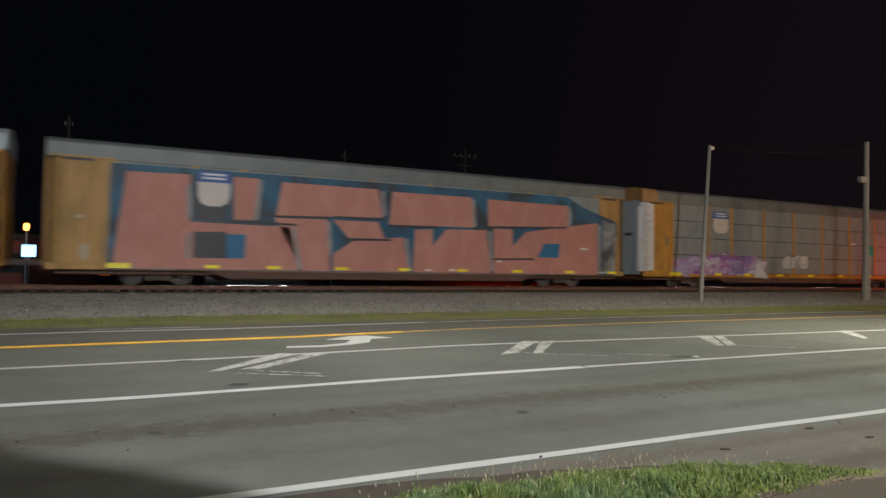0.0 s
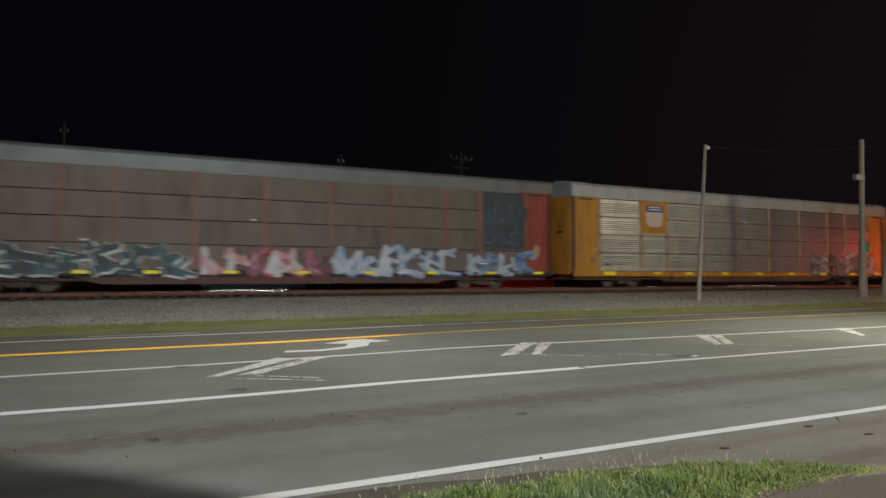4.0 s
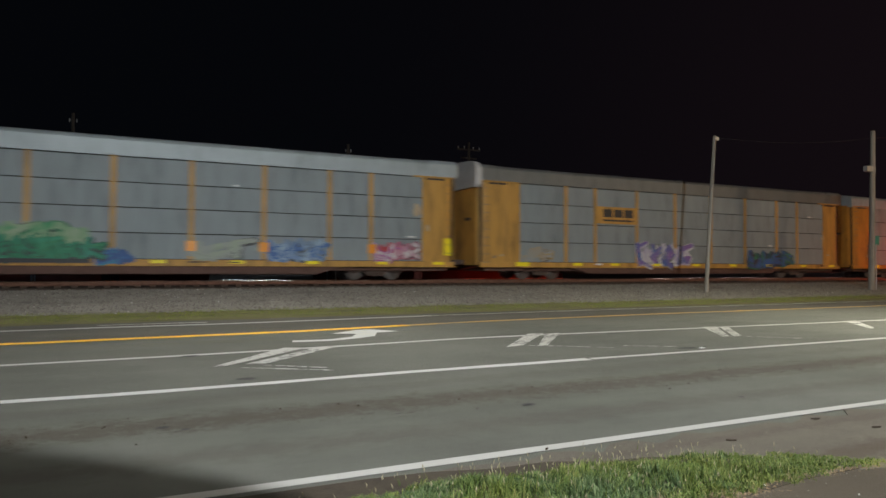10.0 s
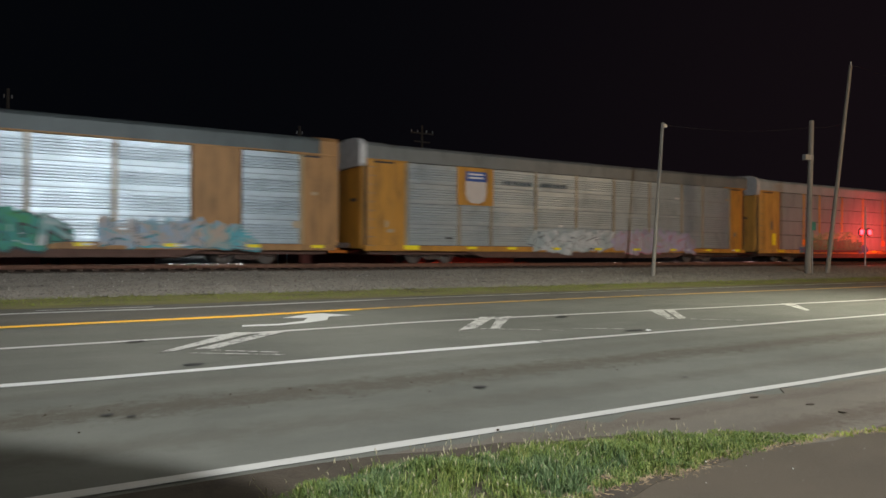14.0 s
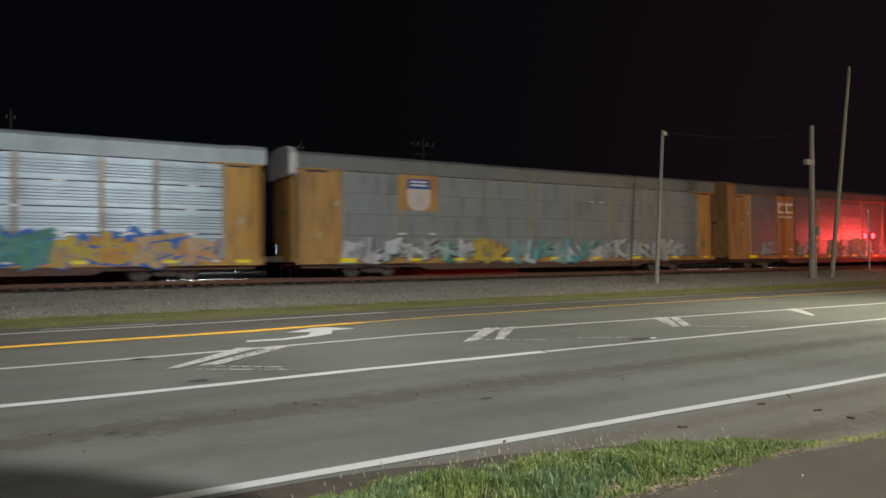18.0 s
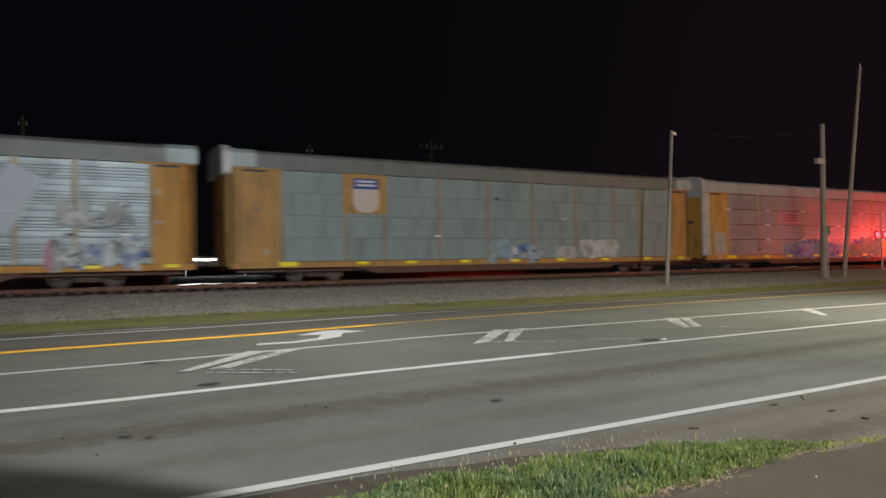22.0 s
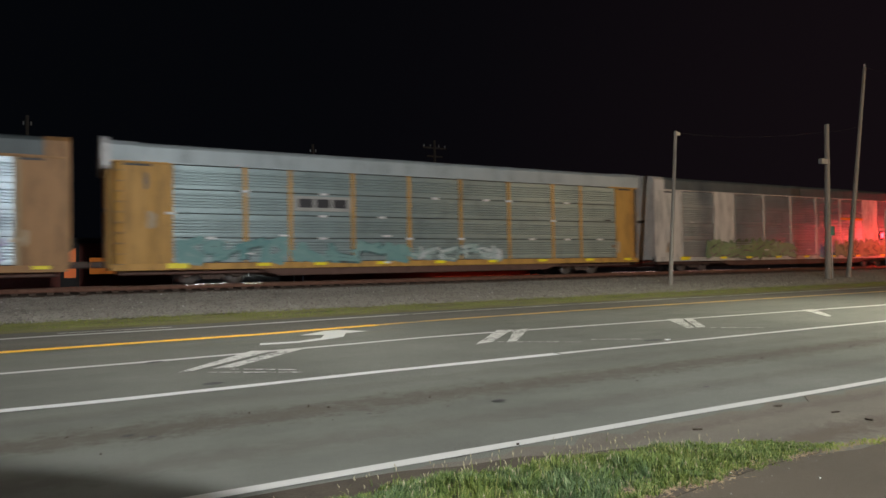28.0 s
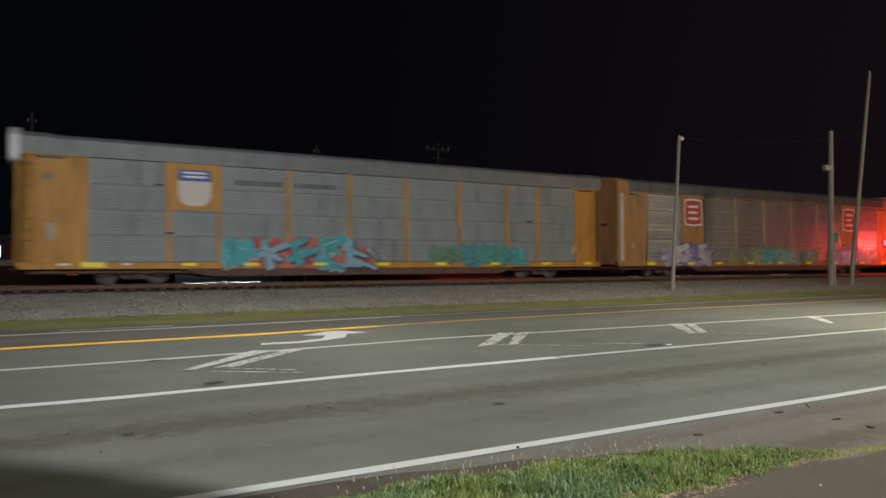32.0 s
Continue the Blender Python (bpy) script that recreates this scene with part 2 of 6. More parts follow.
def prism(pts, y0, y1, bm=None, axis="y"):
    """A flat outline in x, z (or x, y for axis z) given thickness."""
    bm2 = bmesh.new()
    if axis == "y":
        lo, hi = [bm2.verts.new((x, y0, z)) for x, z in pts], [bm2.verts.new((x, y1, z)) for x, z in pts]
    else:
        lo, hi = [bm2.verts.new((x, y, y0)) for x, y in pts], [bm2.verts.new((x, y, y1)) for x, y in pts]
    bm2.faces.new(lo)
    bm2.faces.new(hi[::-1])
    for i in range(len(pts)):
        j = (i + 1) % len(pts)
        bm2.faces.new((lo[j], lo[i], hi[i], hi[j]))
    bmesh.ops.recalc_face_normals(bm2, faces=bm2.faces)
    return merge(bm, bm2)


def sweep(profile, x0, x1, closed=True, caps=True, bm=None):
    """A profile of (y, z) points drawn out along x."""
    bm2 = bmesh.new()
    a, b = [bm2.verts.new((x0, y, z)) for y, z in profile], [bm2.verts.new((x1, y, z)) for y, z in profile]
    k = len(profile)
    for i in range(k if closed else k - 1):
        j = (i + 1) % k
        bm2.faces.new((a[i], a[j], b[j], b[i]))
    if closed and caps:
        bm2.faces.new(a[::-1])
        bm2.faces.new(b)
    bmesh.ops.recalc_face_normals(bm2, faces=bm2.faces)
    return merge(bm, bm2)


# ---- ground ----
bm = bmesh.new()
bmesh.ops.create_grid(bm, x_segments=2, y_segments=2, size=1500)
tagged(part("ground", bm, M["dirt"], m=pose(0, 0, -0.06)), "bare brown dirt ground reaching to the horizon", "ground", kind="structure")

tagged(part("road", box(-160, 260, 2.6, 18.3, -0.3, 0.0), M["asphalt"]), "worn grey asphalt road with painted lines", "road", kind="structure")
tagged(part("far_lane", prism([(-160, 14.3), (3, 14.3), (8.5, 15.2), (15, 15.55), (260, 15.7), (260, 18.3), (-160, 18.3)], -0.1, 0.003, axis="z"), M["far_asphalt"]), "darker asphalt of the far lane", "road", kind="structure")
tagged(part("pavement", prism([(2.4, 2.62), (2.9, 2.9), (3.3, 2.96), (3.7, 3.0), (4.1, 3.04), (4.6, 3.0), (5.1, 2.9), (6.2, 3.0), (60, 3.0), (60, -40), (-40, -40), (-40, 1.5)], -0.3, 0.014, axis="z"), M["apron"]), "dark old asphalt apron beside the road", "pavement", kind="structure")
tagged(part("verge_soil", prism([(-30, 2.6), (1.0, 2.5), (2.3, 2.58), (3.2, 2.9), (4.2, 3.0), (4.75, 3.0), (4.88, 3.14), (4.62, 3.3), (4.3, 3.52), (3.95, 3.66), (3.6, 3.84), (3.2, 3.9), (2.85, 4.06), (2.4, 4.08), (2.0, 4.2), (1.5, 4.24), (-30, 4.28)], -0.1, 0.018, axis="z"), M["soil"]), "bare soil under the roadside grass", "verge", kind="structure")

tagged(part("shoulder", prism([(1.9, 4.16), (2.6, 3.95), (3.4, 3.75), (4.2, 3.4), (4.6, 2.8), (60, 2.8), (60, 4.32), (12, 4.3)] + [(7.6 - 0.2 * i, 4.22 + 0.07 * math.sin(i * 1.7) + 0.05 * math.sin(i * 4.1)) for i in range(28)], -0.1, 0.010, axis="z"), M["shoulder"]), "brown dusty asphalt shoulder beside the edge line", "shoulder", kind="structure")

# verge: from the grass strip up the gravel slope to the track bed
SLOPE = [(17.9, -0.02), (18.5, 0.03), (19.6, 0.12), (22.0, 0.28), (25.6, 0.5), (26.6, 0.5)]


def slope_z(y):
    for (a, za), (b, zb) in zip(SLOPE, SLOPE[1:]):
        if a <= y <= b:
            return za + (zb - za) * (y - a) / (b - a)
    return SLOPE[-1][1] if y > 20 else 0.0


def strip(name, y0, y1, x0, x1, dx, dy, material, jitter, label, category):
    xs, ys = np.arange(x0, x1 + dx, dx), np.arange(y0, y1 + dy * 0.5, dy)
    v, f = [], []
    for y in ys:
        for x in xs:
            v.append((x, y, slope_z(y) + random.uniform(-jitter, jitter)))
    k = len(xs)
    for j in range(len(ys) - 1):
        for i in range(k - 1):
            f.append((j * k + i, j * k + i + 1, (j + 1) * k + i + 1, (j + 1) * k + i))
    me = bpy.data.meshes.new(name)
    me.from_pydata(v, [], f)
    me.materials.append(material)
    return tagged(link(name, me), label, category, kind="structure")


strip("verge", 18.05, 19.85, -40, 110, 0.4, 0.15, M["verge_soil"], 0.012, "dirt verge under sparse grass by the road", "verge")
strip("gravel_slope", 19.6, 26.6, -40, 110, 0.22, 0.2, M["gravel"], 0.03, "grey crushed stone slope beside the track", "gravel")
tagged(part("track_bed", prism([(-160, 26.6), (700, 26.6), (700, 36), (-160, 36)], -0.2, 0.52, axis="z"), M["trackbed"]), "dark oily ballast bed under the rails", "ballast", kind="structure")
for y in (TRACK_Y - 0.7525, TRACK_Y + 0.7525):
    z = RAIL_Z
    tagged(part("rail", sweep([(y - 0.07, z - 0.17), (y + 0.07, z - 0.17), (y + 0.07, z - 0.155), (y + 0.012, z - 0.13), (y + 0.012, z - 0.045), (y + 0.036, z - 0.03), (y + 0.036, z - 0.003), (y - 0.036, z - 0.003), (y - 0.036, z - 0.03), (y - 0.012, z - 0.045), (y - 0.012, z - 0.13), (y - 0.07, z - 0.155)], -160, 700), M["rail"]), "rusty steel rail with a bright worn head", "rail", "rails of the track", "structure")
    part("rail_head", box(-160, 700, y - 0.033, y + 0.033, z - 0.003, z + 0.001), M["railhead"], bpy.data.objects["rail" if y < TRACK_Y else "rail.001"], "polished running surface")
tie_mesh = mesh_of("tie", box(-0.115, 0.115, -1.3, 1.3, -0.09, 0.09, bevel=0.012), M["tie"])
TIES = tagged(new("track_ties"), "row of dark creosoted wooden ties under the rails", "tie", kind="structure")
for i in range(150):
    link("tie", tie_mesh, TIES, m=pose(-20 + i * 0.54, TRACK_Y + random.uniform(-0.04, 0.04), 0.49, 0, 0, random.uniform(-1, 1)))

# ---- painted lines ----
PAINT = 0.008


def line(name, x0, x1, y, w, material, label, wob=0.012, step=1.2, path=None):
    """A painted strip with slightly uneven edges."""
    xs = np.append(np.arange(x0, x1 - step * 0.3, step), x1)
    v, f = [], []
    for x in xs:
        y = np.interp(x, *path) if path else y
        v += [(x, y - w / 2 + random.uniform(-wob, wob), PAINT), (x, y + w / 2 + random.uniform(-wob, wob), PAINT)]
    for i in range(len(xs) - 1):
        f.append((2 * i, 2 * i + 2, 2 * i + 3, 2 * i + 1))
    me = bpy.data.meshes.new(name)
    me.from_pydata(v, [], f)
    me.materials.append(material)
    return tagged(link(name, me), label, "road marking", kind="structure")


line("edge_line", -60, 150, EDGE, 0.124, M["edge_paint"], "white edge line along the near lane")
line("lane_line", -60, 6.6, SOLID, 0.195, M["white_line"], "solid white lane line on the asphalt", wob=0.016, step=0.6, path=([-60, -1, 0.4, 1.9, 3.4, 6.6], [8.23, 8.23, 8.18, 8.23, 8.3, 8.33]))
line("lane_line_end", 6.66, 150, SOLID, 0.15, M["thin_line"], "solid white lane line, thinner and greyer", wob=0.014, step=0.6)
line("turn_lane_line", -60, 150, TURN, 0.165, M["thin_line"], "thin worn white line of the turning lane", path=([-60, -1.3, 1.5, 3.8, 6.5, 13, 21, 60], [11.16, 11.16, 11.24, 11.46, 11.7, 11.45, 11.15, 11.0]))
line("centre_line", -60, 6.4, YELLOW, 0.34, M["yellow_line"], "yellow centre line on the asphalt", path=([-60, -1, 0.6, 3.3, 4.9, 6.4], [14.08, 14.08, 14.22, 14.3, 14.56, 14.79]))
line("centre_line_worn", 6.42, 150, YELLOW, 0.27, M["dull_yellow"], "worn dull yellow centre line on the asphalt", path=([6.4, 8.5, 15, 60], [14.79, 15.1, 15.45, 15.6]))
line("far_edge_line", -60, 8.2, FAR, 0.25, M["thin_line"], "thin white edge line along the far lane", path=([-60, -2, 0, 2.2, 4.5, 8.2], [16.75, 16.75, 16.9, 16.85, 17.0, 17.36]))
line("far_edge_line_worn", 8.22, 40, FAR, 0.16, M["worn_line"], "worn edge line along the far lane", path=([8.2, 10, 20, 60], [17.36, 17.5, 17.7, 17.8]))
line("far_edge_dash", -0.2, 2.2, 17.5, 0.14, M["worn_line"], "short worn leftover of an older edge line", step=0.3)


def paint_shape(name, pts, material, label):
    bm = bmesh.new()
    bm.faces.new([bm.verts.new((x, y, PAINT + 0.004)) for x, y in pts])
    bmesh.ops.recalc_face_normals(bm, faces=bm.faces)
    if bm.faces[:] and bm.faces[:][0].normal.z < 0:
        bmesh.ops.reverse_faces(bm, faces=bm.faces)
    return tagged(part(name, bm, material), label, "road marking", kind="structure")


HATCH = [
    [(1.29, 9.8), (1.49, 9.81), (3.05, 11.42), (2.71, 11.58)], [(1.77, 9.89), (2.05, 9.82), (3.74, 11.54), (3.25, 11.41)],
    [(6.22, 10.1), (6.68, 10.24), (8.24, 11.88), (7.88, 11.93)], [(6.91, 10.12), (7.05, 10.04), (8.62, 11.81), (8.2, 11.75)],
    [(11.2, 9.85), (11.4, 9.84), (12.95, 11.58), (12.55, 11.64)], [(11.5, 9.84), (11.75, 9.85), (13.25, 11.51), (12.97, 11.5)],
    [(15.9, 9.75), (16.15, 9.8), (18.0, 11.45), (17.45, 11.42)], [(20.6, 9.7), (20.9, 9.72), (22.6, 11.3), (22.2, 11.3)],
]
for pts in HATCH:
    paint_shape("hatch_mark", pts, M["worn_line"], "worn white diagonal hatch stroke on asphalt")["group"] = "hatch strokes"
for x0, y0, x1, y1, n in ((1.95, 9.72, 2.75, 9.08, 6), (1.6, 9.62, 2.72, 8.86, 8), (6.7, 10.2, 7.9, 9.3, 9), (11.4, 9.9, 12.4, 9.0, 8), (8.2, 9.5, 9.0, 9.0, 4)):
    rr = random.Random(n * 17 + int(x0 * 10))
    for i in range(n):
        u, L = (i + 0.1 + 0.3 * rr.random()) / n, rr.uniform(0.45, 0.95) / n
        ax, ay, bx, by = x0 + (x1 - x0) * u, y0 + (y1 - y0) * u, x0 + (x1 - x0) * (u + L), y0 + (y1 - y0) * (u + L)
        w = rr.uniform(0.025, 0.06)
        paint_shape("hatch_fleck", [(ax, ay - w), (bx, by - w * 0.6), (bx + 0.02, by + w * 0.5), (ax - 0.01, ay + w * 0.7)], M["worn_line"], "small worn fleck of white road paint")["group"] = "hatch flecks"

# ---- poles ----
M["pole_wood"] = mat("weathered_pole", (0.26, 0.24, 0.21), 0.85, 0, 0.35, 2.0, 40, 0.4, stretch=(6, 6, 0.4))
M["galv"] = mat("galvanised_steel", (0.42, 0.43, 0.43), 0.5, 0.6, 0.2, 3, 60, 0.05)
M["black"] = mat("black_steel", (0.03, 0.03, 0.03), 0.6, 0.2, 0.3, 4, 60, 0.1)


def bare_pole(x, y, z, top, r, label):
    ob = tagged(new("utility_pole"), label, "pole", "poles by the track")
    ob.matrix_world = pose(x, y, z)
    part("shaft", rod((0, 0, -0.3), top, r, r * 0.72, 14), M["pole_wood"], ob, smooth=False)
    return ob


# ---- rail cars ----
M["wheel"] = mat("wheel_steel", (0.3, 0.27, 0.25), 0.5, 0.5, 0.3, 4, 50, 0.1)
M["truck"] = mat("truck_casting", (0.12, 0.085, 0.07), 0.8, 0.2, 0.4, 4, 40, 0.3)
M["reflector"] = mat("reflective_yellow", (1.0, 0.84, 0.02), 0.45, 0.0, 0.1, 4, 90, 0.0)
# near-black colour standing in for shade inside cars and unlit rooms
M["near_black"] = mat("near_black_fill", (0.02, 0.02, 0.02), 0.9, 0, 0.3, 4, 30, 0)
M["under_red"] = mat("rusty_underframe", (0.125, 0.068, 0.052), 0.75, 0.1, 0.4, 3, 40, 0.2)
M["sill_black"] = mat("black_underframe", (0.035, 0.032, 0.03), 0.75, 0.1, 0.4, 3, 40, 0.2)
CAR_PAINT = {
    "yellow": (0.53, 0.25, 0.035), "ochre": (0.47, 0.26, 0.075), "tan": (0.41, 0.22, 0.085), "red": (0.33, 0.06, 0.045), "white": (0.6, 0.58, 0.54), "rust": (0.26, 0.115, 0.08),
    "cream": (0.56, 0.31, 0.07), "drab": (0.33, 0.285, 0.2), "weathered": (0.4, 0.31, 0.18),
}
for k, c in CAR_PAINT.items():
    M[k] = mat("car_paint_" + k, c, 0.58, 0.0, 0.3, 1.3, 30, 0.06, dirt=tuple(q * 0.45 + 0.02 for q in c), dirt_amount=0.8, stretch=(1.9, 1, 0.45), bias=0.07)
PANEL = {"zinc": (0.39, 0.46, 0.505), "teal_zinc": (0.285, 0.36, 0.365), "dull_zinc": (0.28, 0.305, 0.305), "blue_zinc": (0.285, 0.33, 0.345), "brown_zinc": (0.19, 0.155, 0.125)}
for k, c in PANEL.items():
    M[k] = mat("panel_" + k, tuple(q * 0.97 for q in c), 0.66, 0.15, 0.34, 1.1, 35, 0.05, stretch=(1.8, 1, 0.35), spec=0.3)
    M[k + "_semi"] = mat("satin_panel_" + k, tuple(q * 0.94 for q in c), 0.47, 0.55, 0.28, 0.9, 35, 0.05, stretch=(1, 1, 0.5))
    M[k + "_bright"] = mat("bright_panel_" + k, tuple(min(0.8, q * 1.1) for q in c), 0.45, 0.88, 0.25, 0.9, 35, 0.05, stretch=(1, 1, 0.5))
ROOF = {"roof_grey": (0.18, 0.193, 0.19), "roof_light": (0.39, 0.45, 0.47), "roof_dark": (0.1, 0.122, 0.128)}
for k, c in ROOF.items():
    M[k] = mat(k, c, 0.55, 0.2, 0.3, 1.0, 30, 0.05, stretch=(1.4, 1, 0.6))

BAYS = [2.85, 5.75, 7.65, 10.5, 13.3, 16.1, 18.95, 21.75, 23.65, 26.25]
SHIFTED = [b - 0.45 * (1 - 0.6 * (b - 2.85) / 23.4) for b in BAYS]
ROWS_Z = [0.88, 1.89, 2.86, 3.82, 4.78]
MESH = {}
rng_tilt = random.Random(31)


def cached(key, make):
    if key not in MESH:
        MESH[key] = make()
    return MESH[key]


def ribbed(w, h, pitch, depth):
    """A side sheet with level ribs, its outer face towards -y."""
    rr = random.Random(int(w * 977 + h * 331 + pitch * 1000))
    flat = h * rr.uniform(0.17, 0.24)
    prof, z = [(0.0, 0.0), (-depth * 0.6, 0.012), (-depth * 0.6 - 0.004, flat * 0.55), (-depth * 0.6, flat), (0.0, flat + 0.012)], flat + 0.02
    while z + pitch < h - 0.05:
        a, b = depth * rr.uniform(0.9, 1.06) - rr.uniform(-0.0015, 0.0015), depth * rr.uniform(0.9, 1.06)
        prof += [(0.0, z), (-a, z + pitch * 0.2), (-(a + b) / 2 - 0.001, z + pitch * 0.42), (-b, z + pitch * 0.64), (0.0, z + pitch * 0.84)]
        z += pitch
    prof += [(0.0, h), (0.03, h), (0.03, 0.0)]
    return sweep(prof, -w / 2, w / 2)


def panel_mesh(style, w, h, material):
    def make():
        if style == "ribbed":
            bm = ribbed(w, h, 0.112, 0.034)
        elif style == "mid":
            bm = ribbed(w, h, 0.118, 0.022)
        elif style == "fine":
            bm = ribbed(w, h, 0.095, 0.009)
        else:
            bm = box(-w / 2, w / 2, -0.008, 0.03, 0, h, bevel=0.006)
        return mesh_of("panel", bm, M[material + {"ribbed": "_bright", "mid": "_semi"}.get(style, "")])
    return cached((style, round(w, 2), round(h, 2), material), make)


def roof_mesh(material):
    def make():
        half = [(-1.56, 4.74), (-1.578, 4.76), (-1.57, 5.3), (-1.5, 5.41), (-1.3, 5.49), (-0.8, 5.58), (0, 5.62)]
        prof = half + [(-y, z) for y, z in half[-2::-1]]
        bm = sweep(prof, 0.62, 27.93)
        return mesh_of("roof", bm, M[material])
    return cached(("roof", material), make)


def end_panel_mesh(material, inner=2.85):
    """Solid sheet at a car's end, folded inwards at the corner, with stiffening folds."""
    def make():
        bm = prism([(0.66, -1.36), (1.05, -1.53), (1.5, -1.555), (2.12, -1.555), (2.16, -1.575), (2.3, -1.575), (2.34, -1.555), (inner, -1.555), (inner, -1.48), (0.66, -1.2)] if inner > 2.4 else [(0.66, -1.36), (1.05, -1.53), (1.5, -1.555), (inner, -1.555), (inner, -1.48), (0.66, -1.2)], 0.86, 4.84, axis="z")
        return mesh_of("end_panel", bm, M[material])
    return cached(("end", material, round(inner, 2)), make)


def truck(car, x):
    t = link("truck", cached("truck", lambda: mesh_of("truck", truck_bm(), M["truck"])), car, m=pose(x, 0, 0))
    for dx in (-0.9, 0.9):
        for y in (-0.76, 0.76):
            link("wheel", cached("wheel", lambda: mesh_of("wheel", wheel_bm(), M["wheel"], True)), t, m=pose(dx, y, 0.42))
    return t


def truck_bm():
    bm = None
    for y in (-1.02, 1.02):
        bm = prism([(-1.25, 0.34), (-1.15, 0.56), (-0.7, 0.6), (-0.35, 0.66), (0.35, 0.66), (0.7, 0.6), (1.15, 0.56), (1.25, 0.34), (0.95, 0.3), (0.6, 0.42), (0.35, 0.2), (-0.35, 0.2), (-0.6, 0.42), (-0.95, 0.3)], y - 0.07, y + 0.07, bm)
    bm = box(-0.22, 0.22, -1.0, 1.0, 0.3, 0.6, bm)
    for dx in (-0.9, 0.9):
        bm = rod((dx, -1.12, 0.42), (dx, 1.12, 0.42), 0.1, bm=bm)
    for dx in (-0.15, 0.0, 0.15):
        bm = rod((dx, -1.1, 0.24), (dx, -1.1, 0.58), 0.06, bm=bm, seg=8)
    return bm


def wheel_bm():
    bm = rod((0, -0.065, 0), (0, 0.045, 0), 0.42, seg=28)
    bm = rod((0, -0.1, 0), (0, -0.06, 0), 0.12, seg=14, bm=bm)
    return bm


def logo_shield(car, x, z0=3.0, z1=4.6, half=0.62):
    """A shield sign: pale field, blue band with two white bars."""
    xs, w, h = x, half, z1 - z0
    s = [(-w, 0.62), (-w, 0.25), (-w * 0.8, 0.08), (-w * 0.4, 0.0), (w * 0.4, 0.0), (w * 0.8, 0.08), (w, 0.25), (w, 0.62)]
    sh = part("shield_sign", prism([(xs + a, z0 + b * h) for a, b in s], -1.608, -1.590), M["sign_pale"], car, "pale shield sign with a blue band")
    part("blue_band", prism([(xs + a, z0 + b * h) for a, b in [(-w, 0.62), (w, 0.62), (w * 0.96, 0.9), (-w * 0.96, 0.9)]], -1.611, -1.600), M["sign_blue"], sh)
    for b in (0.7, 0.8):
        part("white_bar", box(xs - w * 0.72, xs + w * 0.72, -1.615, -1.6, z0 + b * h, z0 + (b + 0.05) * h), M["sign_white"], sh)


def plate(car, name, x0, x1, z0, z1, material, label="", y=-1.592, d=0.008):
    return part(name, box(x0, x1, y - d, y, z0, z1), M[material], car, label)


def blob(x0, x1, z0, z1, rng, n=18, rough=0.12):
    cx, cz, ax, az = (x0 + x1) / 2, (z0 + z1) / 2, (x1 - x0) / 2, (z1 - z0) / 2
    pts = []
    for i in range(n):
        a = 2 * math.pi * i / n
        c, s = math.cos(a), math.sin(a)
        k = 1 / max(abs(c), abs(s)) ** 0.75
        k *= 1 + rng.uniform(-rough, rough)
        pts.append((cx + ax * c * k, cz + az * s * k))
    return pts


def stroke(a, b, w):
    (x0, z0), (x1, z1) = a, b
    dx, dz = x1 - x0, z1 - z0
    q = math.hypot(dx, dz) or 1
    nx, nz = -dz / q * w / 2, dx / q * w / 2
    return [(x0 + nx, z0 + nz), (x1 + nx, z1 + nz), (x1 - nx, z1 - nz), (x0 - nx, z0 - nz)]


def arc(cx, cz, rx, rz, a0, span, w):
    """A curved band, part of an oval."""
    n = 9
    out, inn = [], []
    for i in range(n):
        a = a0 + span * i / (n - 1)
        q = w * (0.35 + 0.65 * math.sin(math.pi * (i + 0.5) / n))
        out.append((cx + (rx + q / 2) * math.cos(a), cz + (rz + q / 2) * math.sin(a)))
        inn.append((cx + max(0.01, rx - q / 2) * math.cos(a), cz + max(0.01, rz - q / 2) * math.sin(a)))
    return out + inn[::-1]


def wedge(a, b, w0, w1):
    """A straight painted bar that widens from w0 at a to w1 at b."""
    (x0, z0), (x1, z1) = a, b
    dx, dz = x1 - x0, z1 - z0
    q = math.hypot(dx, dz) or 1
    nx, nz, ex, ez = -dz / q / 2, dx / q / 2, dx / q, dz / q
    return [(x0 + nx * w0 - ex * w0 * 0.2, z0 + nz * w0 - ez * w0 * 0.2), (x1 + nx * w1, z1 + nz * w1), (x1 + ex * w1 * 0.3, z1 + ez * w1 * 0.3), (x1 - nx * w1, z1 - nz * w1), (x0 - nx * w0, z0 - nz * w0)]


